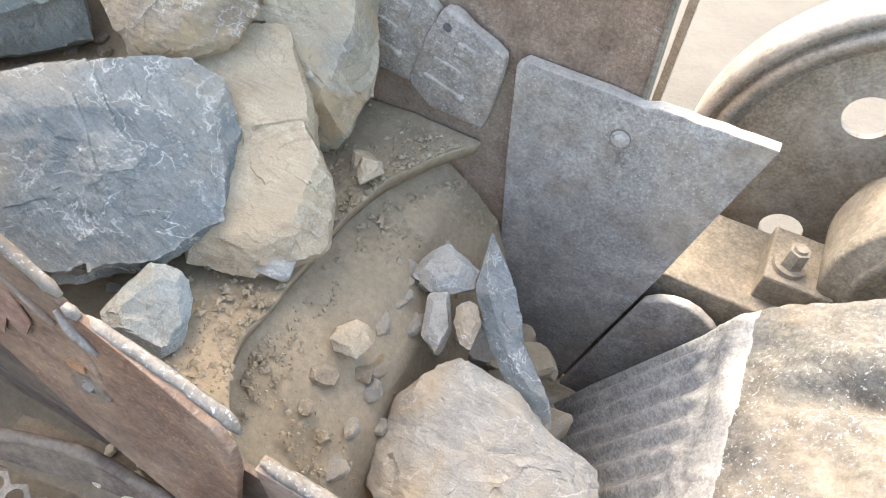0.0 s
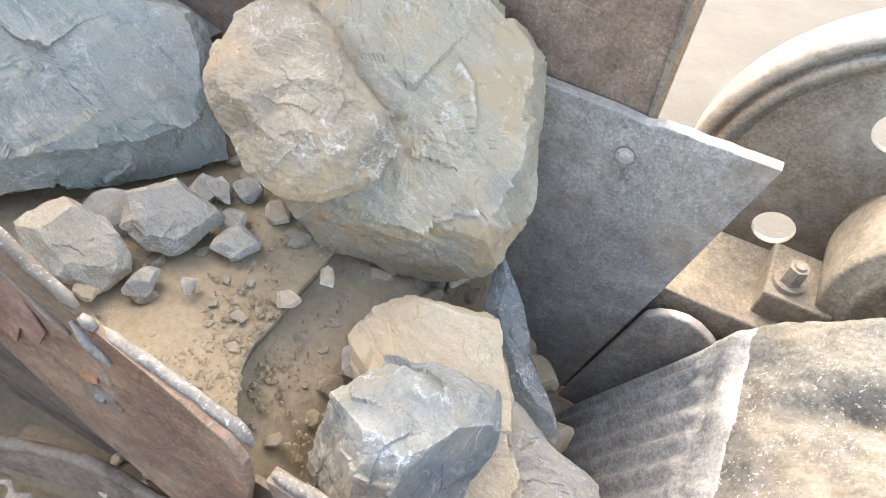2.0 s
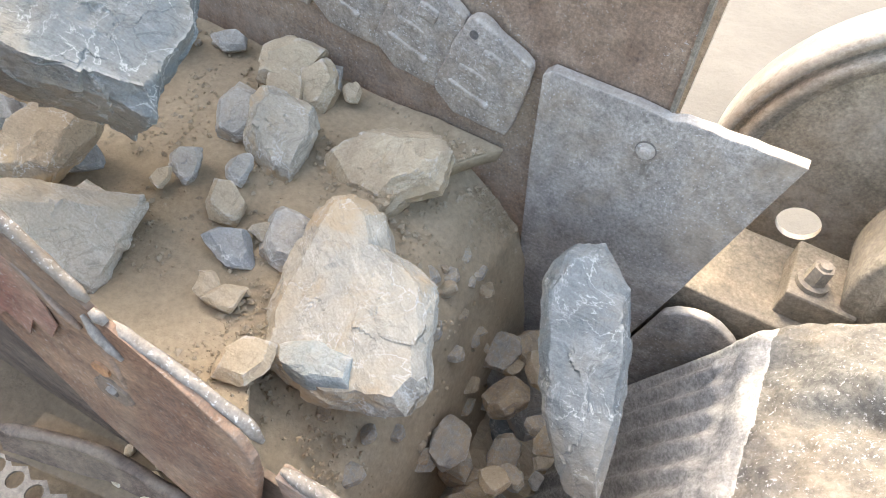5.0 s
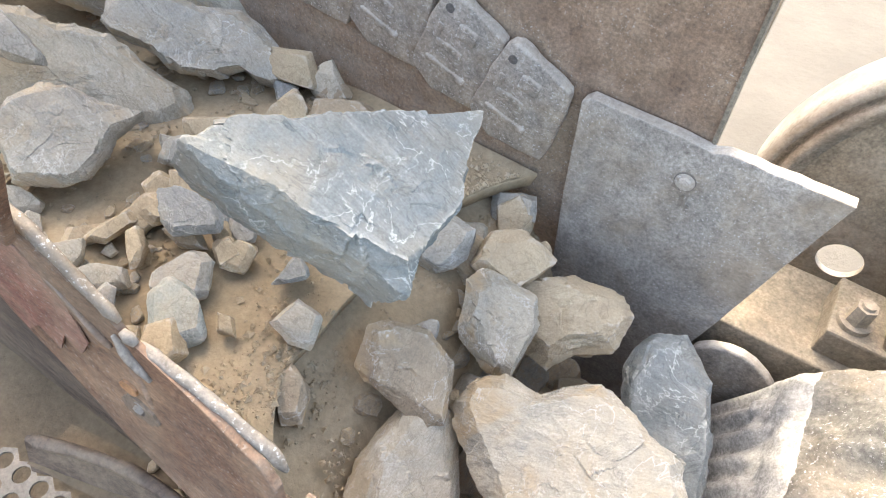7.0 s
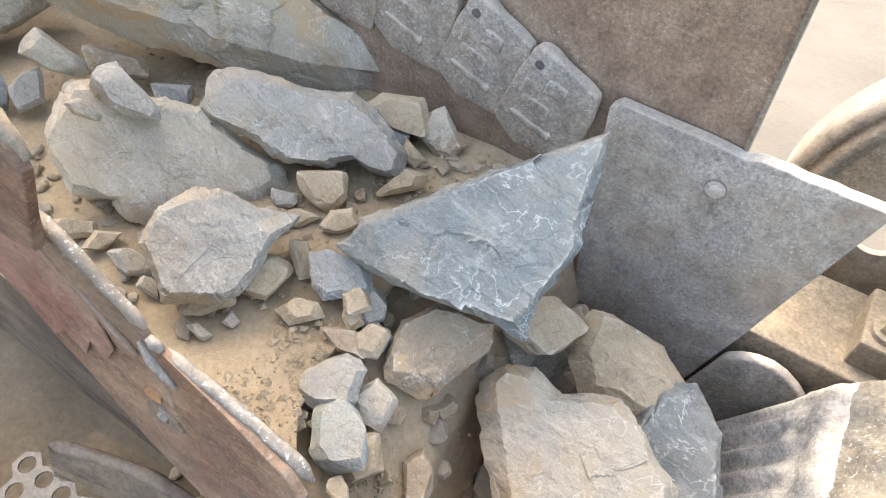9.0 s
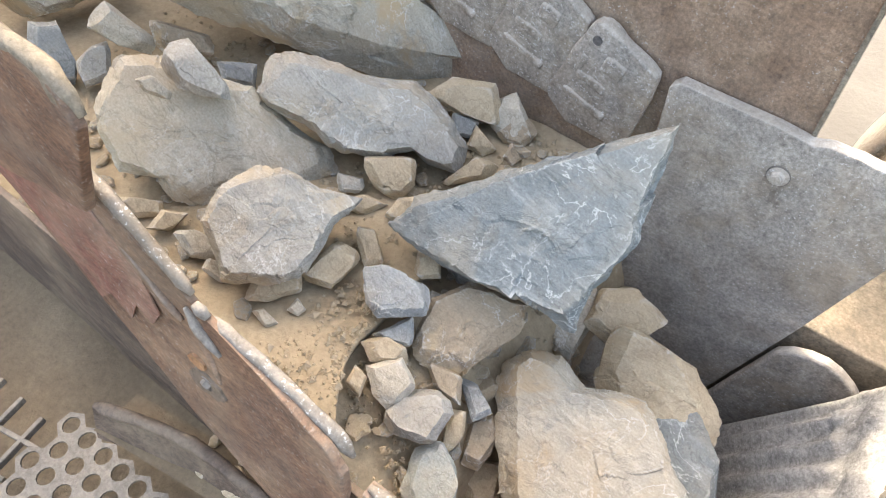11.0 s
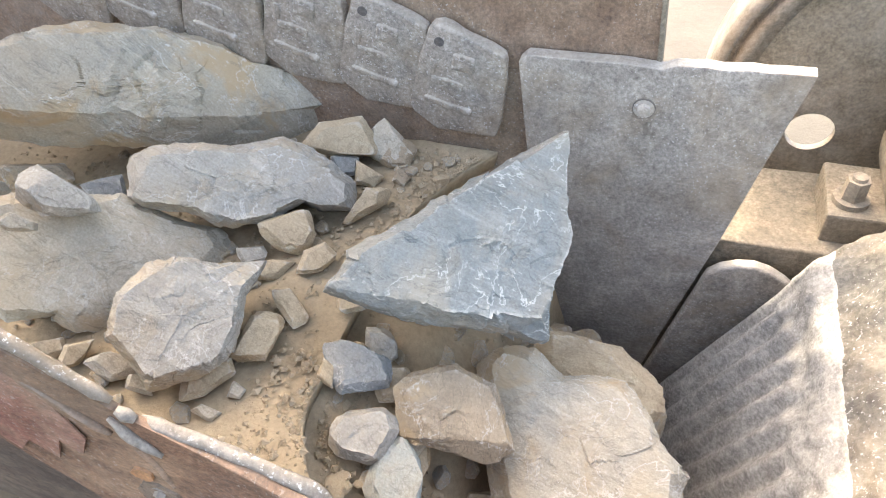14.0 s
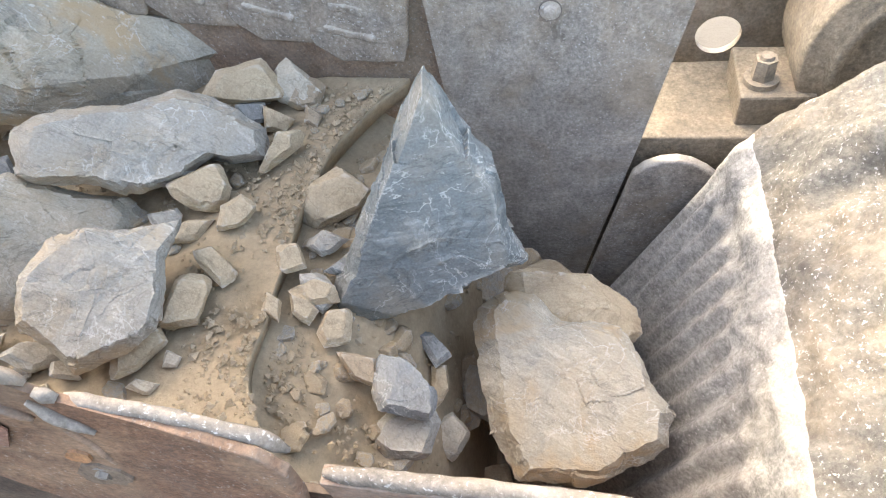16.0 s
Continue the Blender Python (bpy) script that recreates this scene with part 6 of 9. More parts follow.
     [(0, -2.907, -0.652, -0.27, 29, 12, 24), (3.2, -1.807, -0.652, -0.27, 29, 12, 24), (5.3, -0.837, -0.652, -0.27, 29, 12, 24), (5.5, -0.782, -0.652, -0.27, 29, 12, 24), (6, -0.647, -0.652, -0.27, 29, 12, 24), (6.5, -0.497, -0.652, -0.27, 29, 12, 24), (7, -0.391, -0.652, -0.27, 29, 12, 24), (7.5, -0.307, -0.652, -0.27, 29, 12, 24), (8, -0.217, -0.652, -0.345, 29, 12, 24), (10.3, -0.221, -0.73, -0.332, 22, 23, 0), (13, -0.221, -0.73, -0.332, 22, 23, 0), (14.5, -0.207, -0.653, -0.349, 16, 28, -16), (16, -0.15, -0.535, -0.376, 16, 28, -16)], []),
    ('stone', 'cream', 'pale stone in the dust below the feeder edge',
     [(-0.064, -0.007), (-0.02, 0.058), (0.044, 0.036), (0.038, -0.046), (-0.014, -0.04)], 0.8, 744, 3, 6, 0.72,
     [(0, -2.797, -0.749, -0.27, 25, 10, 24), (3.2, -1.697, -0.749, -0.27, 25, 10, 24), (5.3, -0.727, -0.749, -0.27, 25, 10, 24), (5.5, -0.672, -0.749, -0.27, 25, 10, 24), (6, -0.537, -0.749, -0.27, 25, 10, 24), (6.5, -0.387, -0.749, -0.27, 25, 10, 24), (7, -0.281, -0.749, -0.27, 25, 10, 24), (7.5, -0.197, -0.749, -0.364, 25, 10, 24), (8, -0.107, -0.749, -0.404, 25, 10, 24), (10.3, -0.16, -0.817, -0.361, 19, 20, 0), (13, -0.16, -0.817, -0.361, 19, 20, 0), (13.5, -0.134, -0.776, -0.383, 13, 24, -16), (14.5, -0.006, -0.777, -0.508, 13, 24, -16), (16, 0.068, -0.766, -0.739, 13, 24, -16)], []),
    ('stone', 'tan', 'small stone below the feeder edge',
     [(-0.015, -0.021), (-0.027, 0.023), (0.014, 0.021), (0.031, -0.019)], 0.8, 745, 3, 6, 0.72,
     [(0, -2.925, -0.835, -0.27, 25, 13, 24), (3.2, -1.825, -0.835, -0.27, 25, 13, 24), (5.3, -0.855, -0.835, -0.27, 25, 13, 24), (5.5, -0.8, -0.835, -0.27, 25, 13, 24), (6, -0.665, -0.835, -0.27, 25, 13, 24), (6.5, -0.515, -0.835, -0.27, 25, 13, 24), (7, -0.409, -0.835, -0.27, 25, 13, 24), (7.5, -0.325, -0.835, -0.27, 25, 13, 24), (8, -0.235, -0.835, -0.336, 25, 13, 24), (10.3, -0.21, -0.863, -0.338, 17, 22, 0), (13, -0.21, -0.863, -0.338, 17, 22, 0), (14.5, -0.268, -0.683, -0.312, 11, 26, -16), (16, -0.257, -0.681, -0.326, 11, 26, -16)], []),
    ('stone', 'grey', 'grey rounded stone in the chamber',
     [(-0.064, -0.051), (-0.058, 0.026), (0.009, 0.09), (0.06, 0.052), (0.064, -0.034), (-0.015, -0.063)], 0.8, 746, 3, 6, 0.72,
     [(0, -3.091, -0.803, -0.26, 24, 7, 24), (3.2, -1.991, -0.803, -0.26, 24, 7, 24), (5.3, -1.021, -0.803, -0.26, 24, 7, 24), (5.5, -0.966, -0.803, -0.26, 24, 7, 24), (6, -0.831, -0.803, -0.26, 24, 7, 24), (6.5, -0.681, -0.803, -0.26, 24, 7, 24), (7, -0.575, -0.803, -0.26, 24, 7, 24), (7.5, -0.491, -0.803, -0.26, 24, 7, 24), (8, -0.401, -0.803, -0.26, 24, 7, 24), (10.3, -0.09, -0.818, -0.411, 19, 16, 0), (13, -0.09, -0.818, -0.411, 19, 16, 0), (13.5, -0.177, -0.826, -0.363, 14, 21, -15), (14.5, -0.101, -0.799, -0.41, 14, 21, -15), (16, 0.011, -0.834, -0.547, 14, 21, -15)], []),
    ('stone', 'brown', 'brown stone low in the chamber',
     [(-0.011, -0.073), (-0.05, 0.029), (-0.008, 0.079), (0.035, 0.036), (0.037, -0.059)], 0.8, 747, 3, 6, 0.72,
     [(0, -2.743, -0.853, -0.27, 23, 1, 23), (3.2, -1.643, -0.853, -0.27, 23, 1, 23), (5.3, -0.673, -0.853, -0.27, 23, 1, 23), (5.5, -0.618, -0.853, -0.27, 23, 1, 23), (6, -0.483, -0.853, -0.27, 23, 1, 23), (6.5, -0.333, -0.853, -0.27, 23, 1, 23), (7, -0.227, -0.853, -0.35, 23, 1, 23), (7.5, -0.143, -0.853, -0.389, 23, 1, 23), (8, -0.053, -0.853, -0.459, 23, 1, 23), (10.3, 0.022, -0.722, -0.569, 20, 11, 0), (13, 0.022, -0.722, -0.569, 20, 11, 0), (14.5, 0.094, -0.654, -0.906, 17, 16, -15), (16, 0.081, -0.563, -0.821, 17, 16, -15)], []),
    ('stone', 'tan', 'narrow tan stone in the chamber',
     [(0.009, -0.062), (-0.038, 0.035), (-0.005, 0.05), (0.035, -0.008)], 0.8, 748, 3, 6, 0.72,
     [(0, -3.238, -0.8, -0.26, 23, 4, 24), (3.2, -2.138, -0.8, -0.26, 23, 4, 24), (5.3, -1.168, -0.8, -0.26, 23, 4, 24), (5.5, -1.113, -0.8, -0.26, 23, 4, 24), (6, -0.978, -0.8, -0.26, 23, 4, 24), (6.5, -0.828, -0.8, -0.26, 23, 4, 24), (7, -0.722, -0.8, -0.26, 23, 4, 24), (7.5, -0.638, -0.8, -0.26, 23, 4, 24), (8, -0.548, -0.8, -0.26, 23, 4, 24), (10.3, -0.021, -0.775, -0.483, 20, 13, 0), (13, -0.021, -0.775, -0.483, 20, 13, 0), (14.5, -0.054, -0.813, -0.459, 16, 18, -15), (16, 0.045, -0.678, -0.646, 16, 18, -15)], []),
    ('stone', 'blue', 'dark narrow stone in the chamber',
     [(-0.059, 0.012), (-0.033, 0.036), (0.052, -0.002), (0.029, -0.043)], 0.8, 749, 3, 6, 0.72,
     [(0, -3.165, -0.614, -0.26, 26, 3, 23), (3.2, -2.065, -0.614, -0.26, 26, 3, 23), (5.3, -1.095, -0.614, -0.26, 26, 3, 23), (5.5, -1.04, -0.614, -0.26, 26, 3, 23), (6, -0.905, -0.614, -0.26, 26, 3, 23), (6.5, -0.755, -0.614, -0.26, 26, 3, 23), (7, -0.649, -0.614, -0.26, 26, 3, 23), (7.5, -0.565, -0.614, -0.26, 26, 3, 23), (8, -0.475, -0.614, -0.26, 26, 3, 23), (10.3, -0.029, -0.685, -0.474, 23, 13, 0), (13, -0.029, -0.685, -0.474, 23, 13, 0), (14.5, -0.041, -0.687, -0.472, 19, 19, -15), (16, 0.025, -0.606, -0.588, 19, 19, -15)], []),
    ('stone', 'brown', 'brown stone under the broken stones',
     [(-0.067, 0.011), (0.02, 0.038), (0.058, -0.018), (-0.005, -0.026)], 0.8, 750, 3, 6, 0.72,
     [(0, -3.166, -0.716, -0.26, 27, 6, 23), (3.2, -2.066, -0.716, -0.26, 27, 6, 23), (5.3, -1.096, -0.716, -0.26, 27, 6, 23), (5.5, -1.041, -0.716, -0.26, 27, 6, 23), (6, -0.906, -0.716, -0.26, 27, 6, 23), (6.5, -0.756, -0.716, -0.26, 27, 6, 23), (7, -0.65, -0.716, -0.26, 27, 6, 23), (7.5, -0.566, -0.716, -0.26, 27, 6, 23), (8, -0.476, -0.716, -0.26, 27, 6, 23), (10.3, -0.087, -0.722, -0.414, 22, 16, 0), (13, -0.087, -0.722, -0.414, 22, 16, 0), (14.5, -0.021, -0.571, -0.493, 17, 21, -15), (16, -0.077, -0.753, -0.435, 17, 21, -15)], []),
    ('stone', 'green', 'green-grey pointed stone in the chamber',
     [(-0.042, -0.052), (-0.07, 0.031), (-0.044, 0.085), (0.067, 0.033), (0.077, -0.044), (0.006, -0.084)], 0.8, 751, 3, 6, 0.72,
     [(0, -3.028, -0.878, -0.26, 19, 4, 24), (3.2, -1.928, -0.878, -0.26, 19, 4, 24), (5.3, -0.958, -0.878, -0.26, 19, 4, 24), (5.5, -0.903, -0.878, -0.26, 19, 4, 24), (6, -0.768, -0.878, -0.26, 19, 4, 24), (6.5, -0.618, -0.878, -0.26, 19, 4, 24), (7, -0.512, -0.878, -0.26, 19, 4, 24), (7.5, -0.428, -0.878, -0.26, 19, 4, 24), (8, -0.338, -0.878, -0.26, 19, 4, 24), (10.3, 0.001, -0.885, -0.507, 15, 12, 0), (13, 0.001, -0.885, -0.507, 15, 12, 0), (13.5, -0.083, -0.85, -0.429, 12, 15, -15), (14.5, -0.037, -0.869, -0.477, 12, 15, -15), (15.2, 0.023, -0.869, -1.1, 12, 15, -15), (16, 0.023, -0.869, -1.1, 12, 15, -15)], []),
    ('stone', 'tan', 'dusty stone deep in the chamber',
     [(-0.043, -0.034), (-0.043, 0.036), (0.016, 0.069), (0.063, -0.009), (0.009, -0.06)], 0.8, 752, 3, 6, 0.72,
     [(0, -2.995, -0.952, -0.26, 20, 0, 24), (3.2, -1.895, -0.952, -0.26, 20, 0, 24), (5.3, -0.925, -0.952, -0.26, 20, 0, 24), (5.5, -0.87, -0.952, -0.26, 20, 0, 24), (6, -0.735, -0.952, -0.26, 20, 0, 24), (6.5, -0.585, -0.952, -0.26, 20, 0, 24), (7, -0.479, -0.952, -0.26, 20, 0, 24), (7.5, -0.395, -0.952, -0.26, 20, 0, 24), (8, -0.305, -0.952, -0.26, 20, 0, 24), (10.3, 0.063, -0.758, -0.697, 18, 8, 0), (13, 0.063, -0.758, -0.697, 18, 8, 0), (14.5, 0.057, -0.82, -0.68, 15, 13, -15), (15.2, 0.117, -0.82, -1.1, 15, 13, -15), (16, 0.117, -0.82, -1.1, 15, 13, -15)], []),
    ('stone', 'grey', 'bluish stone beside the pale boulder',
     [(-0.059, -0.077), (-0.066, 0.044), (-0.012, 0.099), (0.082, 0.051), (0.068, -0.055), (-0.028, -0.08)], 0.8, 753, 3, 6, 0.72,
     [(0, -2.708, -0.312, -0.27, 32, -6, 21), (3.2, -1.608, -0.312, -0.27, 32, -6, 21), (5.3, -0.638, -0.312, -0.27, 32, -6, 21), (5.5, -0.583, -0.312, -0.27, 32, -6, 21), (6, -0.448, -0.312, -0.27, 32, -6, 21), (6.5, -0.298, -0.312, -0.27, 32, -6, 21), (7, -0.192, -0.312, -0.366, 32, -6, 21), (7.5, -0.108, -0.312, -0.412, 32, -6, 21), (8, -0.018, -0.312, -0.496, 32, -6, 21), (10.3, 0.085, -0.212, -0.835, 31, 7, 0), (13, 0.085, -0.212, -0.835, 31, 7, 0), (13.5, 0.06, -0.354, -0.691, 29, 15, -13), (14.5, 0.113, -0.191, -1.017, 29, 15, -13), (15.2, 0.173, -0.191, -1.1, 29, 15, -13), (16, 0.173, -0.191, -1.1, 29, 15, -13)], []),
    ('stone', 'tan', 'dusty stone behind the wedge-shaped boulder',
     [(-0.027, -0.103), (-0.046, 0.034), (0.007, 0.118), (0.075, 0.016), (0.028, -0.078)], 0.8, 754, 3, 6, 0.72,
     [(0, -2.615, -0.086, -0.27, 36, -7, 20), (3.2, -1.515, -0.086, -0.27, 36, -7, 20), (5.3, -0.545, -0.086, -0.27, 36, -7, 20), (5.5, -0.49, -0.086, -0.27, 36, -7, 20), (6, -0.355, -0.086, -0.27, 36, -7, 20), (6.5, -0.205, -0.086, -0.27, 36, -7, 20), (7, -0.099, -0.086, -0.422, 36, -7, 20), (7.5, -0.015, -0.086, -0.509, 36, -7, 20), (8, 0.075, -0.086, -0.783, 36, -7, 20), (10.3, 0.071, -0.063, -0.75, 36, 8, 0), (13, 0.071, -0.063, -0.75, 36, 8, 0), (13.5, 0.064, -0.216, -0.717, 33, 16, -13), (14.5, 0.138, -0.062, -1.16, 33, 16, -13), (15.2, 0.198, -0.062, -1.1, 33, 16, -13), (16, 0.198, -0.062, -1.1, 33, 16, -13)], []),
    ('stone', 'grey', 'small stone against the cheek plate',
     [(-0.069, -0.027), (-0.053, 0.047), (0.067, 0.046), (0.066, -0.035), (-0.024, -0.047)], 0.8, 755, 3, 6, 0.72,
     [(0, -2.633, -0.055, -0.27, 34, -11, 21), (3.2, -1.533, -0.055, -0.27, 34, -11, 21), (5.3, -0.563, -0.055, -0.27, 34, -11, 21), (5.5, -0.508, -0.055, -0.27, 34, -11, 21), (6, -0.373, -0.055, -0.27, 34, -11, 21), (6.5, -0.223, -0.055, -0.27, 34, -11, 21), (7, -0.117, -0.055, -0.404, 34, -11, 21), (7.5, -0.033, -0.055, -0.491, 34, -11, 21), (8, 0.057, -0.055, -0.683, 34, -11, 21), (10.3, 0.165, -0.055, -1.28, 35, 4, 0), (13, 0.165, -0.055, -1.28, 35, 4, 0), (16, 0.165, -0.055, -1.28, 35, 4, 0)], []),
    ('stone', 'tan', 'shadowed stone under the wedge-shaped boulder',
     [(-0, -0.049), (-0.042, 0.009), (0.005, 0.041), (0.042, 0.001)], 0.8, 756, 3, 6, 0.72,
     [(0, -3.062, -0.691, -0.26, 36, 11, 22), (3.2, -1.962, -0.691, -0.26, 36, 11, 22), (5.3, -0.992, -0.691, -0.26, 36, 11, 22), (5.5, -0.937, -0.691, -0.26, 36, 11, 22), (6, -0.802, -0.691, -0.26, 36, 11, 22), (6.5, -0.652, -0.691, -0.26, 36, 11, 22), (7, -0.546, -0.691, -0.26, 36, 11, 22), (7.5, -0.462, -0.691, -0.26, 36, 11, 22), (8, -0.372, -0.691, -0.26, 36, 11, 22), (10.3, -0.261, -0.562, -0.297, 28, 25, 0), (13, -0.261, -0.562, -0.297, 28, 25, 0), (14.5, -0.277, -0.553, -0.289, 21, 31, -15), (16, -0.256, -0.556, -0.326, 21, 31, -15)], []),
    ('stone', 'tan', 'angular dusty stone in the pile at the feeder edge',
     [(-0.027, -0.072), (-0.005, 0.064), (0.032, 0.056), (0.024, -0.034)], 0.75, 757, 3, 6, 0.72,
     [(0, -3.331, -0.793, -0.26, 17, 39, 0), (3.2, -2.231, -0.793, -0.26, 17, 39, 0), (5.3, -1.261, -0.793, -0.26, 17, 39, 0), (5.5, -1.206, -0.793, -0.26, 17, 39, 0), (6, -1.071, -0.793, -0.26, 17, 39, 0), (6.5, -0.921, -0.793, -0.26, 17, 39, 0), (7, -0.815, -0.793, -0.26, 17, 39, 0), (7.5, -0.731, -0.793, -0.26, 17, 39, 0), (8, -0.641, -0.793, -0.26, 17, 39, 0), (8.7, -0.481, -0.793, -0.34, 17, 39, 0), (9.2, -0.341, -0.793, -0.66, 17, 39, 0), (9.7, 0.27, -0.793, -1.3, 17, 39, 0), (16, 0.27, -0.793, -1.3, 17, 39, 0)], []),
    ('stone', 'cream', 'angular dusty stone in the pile at the feeder edge',
     [(-0.073, -0.025), (-0.001, 0.069), (0.035, 0.031), (0.05, -0.031)], 0.75, 758, 3, 6, 0.72,
     [(0, -3.348, -0.914, -0.26, 13, 39, 0), (3.2, -2.248, -0.914, -0.26, 13, 39, 0), (5.3, -1.278, -0.914, -0.26, 13, 39, 0), (5.5, -1.223, -0.914, -0.26, 13, 39, 0), (6, -1.088, -0.914, -0.26, 13, 39, 0), (6.5, -0.938, -0.914, -0.26, 13, 39, 0), (7, -0.832, -0.914, -0.26, 13, 39, 0), (7.5, -0.748, -0.914, -0.26, 13, 39, 0), (8, -0.658, -0.914, -0.26, 13, 39, 0), (8.7, -0.498, -0.914, -0.34, 13, 39, 0), (9.2, -0.358, -0.914, -0.66, 13, 39, 0), (9.7, 0.27, -0.8, -1.3, 13, 39, 0), (16, 0.27, -0.8, -1.3, 13, 39, 0)], []),
    ('stone', 'cream', 'angular dusty stone in the pile at the feeder edge',
     [(-0.063, -0.05), (-0.04, 0.008), (0.047, 0.072), (0.055, 0.025), (-0.007, -0.055)], 0.75, 759, 3, 6, 0.72,
     [(0, -3.229, -0.904, -0.26, 14, 35, 0), (3.2, -2.129, -0.904, -0.26, 14, 35, 0), (5.3, -1.159, -0.904, -0.26, 14, 35, 0), (5.5, -1.104, -0.904, -0.26, 14, 35, 0), (6, -0.969, -0.904, -0.26, 14, 35, 0), (6.5, -0.819, -0.904, -0.26, 14, 35, 0), (7, -0.713, -0.904, -0.26, 14, 35, 0), (7.5, -0.629, -0.904, -0.26, 14, 35, 0), (8, -0.539, -0.904, -0.26, 14, 35, 0), (8.7, -0.379, -0.904, -0.34, 14, 35, 0), (9.2, -0.239, -0.904, -0.66, 14, 35, 0), (9.7, 0.27, -0.8, -1.3, 14, 35, 0), (16, 0.27, -0.8, -1.3, 14, 35, 0)], []),
    ('stone', 'tan', 'angular dusty stone in the pile at the feeder edge',
     [(-0.021, -0.093), (-0.07, -0.023), (-0.055, 0.099), (0.023, 0.093), (0.071, 0.014), (0.059, -0.094)], 0.75, 760, 3, 6, 0.72,
     [(0, -3.249, -0.28, -0.26, 33, 36, 0), (3.2, -2.149, -0.28, -0.26, 33, 36, 0), (5.3, -1.179, -0.28, -0.26, 33, 36, 0), (5.5, -1.124, -0.28, -0.26, 33, 36, 0), (6, -0.989, -0.28, -0.26, 33, 36, 0), (6.5, -0.839, -0.28, -0.26, 33, 36, 0), (7, -0.733, -0.28, -0.26, 33, 36, 0), (7.5, -0.649, -0.28, -0.26, 33, 36, 0), (8, -0.559, -0.28, -0.26, 33, 36, 0), (8.7, -0.399, -0.28, -0.34, 33, 36, 0), (9.2, -0.259, -0.28, -0.66, 33, 36, 0), (9.7, 0.27, -0.28, -1.3, 33, 36, 0), (16, 0.27, -0.28, -1.3, 33, 36, 0)], []),
    ('stone', 'brown', 'angular dusty stone in the pile at the feeder edge',
     [(-0.046, -0.104), (-0.094, 0.016), (0.032, 0.138), (0.055, 0.104), (0.027, -0.053), (-0.007, -0.127)], 0.75, 761, 3, 6, 0.72,
     [(0, -3.13, -0.205, -0.26, 36, 32, 0), (3.2, -2.03, -0.205, -0.26, 36, 32, 0), (5.3, -1.06, -0.205, -0.26, 36, 32, 0), (5.5, -1.005, -0.205, -0.26, 36, 32, 0), (6, -0.87, -0.205, -0.26, 36, 32, 0), (6.5, -0.72, -0.205, -0.26, 36, 32, 0), (7, -0.614, -0.205, -0.26, 36, 32, 0), (7.5, -0.53, -0.205, -0.26, 36, 32, 0), (8, -0.44, -0.205, -0.26, 36, 32, 0), (8.7, -0.28, -0.205, -0.34, 36, 32, 0), (9.2, -0.14, -0.205, -0.66, 36, 32, 0), (9.7, 0.27, -0.25, -1.3, 36, 32, 0), (16, 0.27, -0.25, -1.3, 36, 32, 0)], []),
    ('stone', 'tan', 'angular dusty stone in the pile at the feeder edge',
     [(-0.027, -0.035), (-0.028, 0.028), (0.018, 0.043), (0.05, 0.003), (-0.001, -0.044)], 0.75, 762, 3, 6, 0.72,
     [(0, -3.348, -0.634, -0.26, 22, 39, 0), (3.2, -2.248, -0.634, -0.26, 22, 39, 0), (5.3, -1.278, -0.634, -0.26, 22, 39, 0), (5.5, -1.223, -0.634, -0.26, 22, 39, 0), (6, -1.088, -0.634, -0.26, 22, 39, 0), (6.5, -0.938, -0.634, -0.26, 22, 39, 0), (7, -0.832, -0.634, -0.26, 22, 39, 0), (7.5, -0.748, -0.634, -0.26, 22, 39, 0), (8, -0.658, -0.634, -0.26, 22, 39, 0), (8.7, -0.498, -0.634, -0.34, 22, 39, 0), (9.2, -0.358, -0.634, -0.66, 22, 39, 0), (9.7, 0.27, -0.634, -1.3, 22, 39, 0), (16, 0.27, -0.634, -1.3, 22, 39, 0)], []),
    ('stone', 'tan', 'angular dusty stone in the pile at the feeder edge',
     [(-0.059, -0.005), (-0.021, 0.055), (0.052, 0.016), (0.036, -0.036), (-0.007, -0.037)], 0.75, 763, 3, 6, 0.72,
     [(0, -3.285, -0.595, -0.26, 24, 37, 0), (3.2, -2.185, -0.595, -0.26, 24, 37, 0), (5.3, -1.215, -0.595, -0.26, 24, 37, 0), (5.5, -1.16, -0.595, -0.26, 24, 37, 0), (6, -1.025, -0.595, -0.26, 24, 37, 0), (6.5, -0.875, -0.595, -0.26, 24, 37, 0), (7, -0.769, -0.595, -0.26, 24, 37, 0), (7.5, -0.685, -0.595, -0.26, 24, 37, 0), (8, -0.595, -0.595, -0.26, 24, 37, 0), (8.7, -0.435, -0.595, -0.34, 24, 37, 0), (9.2, -0.295, -0.595, -0.66, 24, 37, 0), (9.7, 0.27, -0.595, -1.3, 24, 37, 0), (16, 0.27, -0.595, -1.3, 24, 37, 0)], []),
    ('stone', 'grey', 'angular dusty stone in the pile at the feeder edge',
     [(-0.017, -0.063), (-0.054, 0.003), (-0.019, 0.045), (0.056, 0.038), (0.027, -0.036)], 0.75, 764, 3, 6, 0.72,
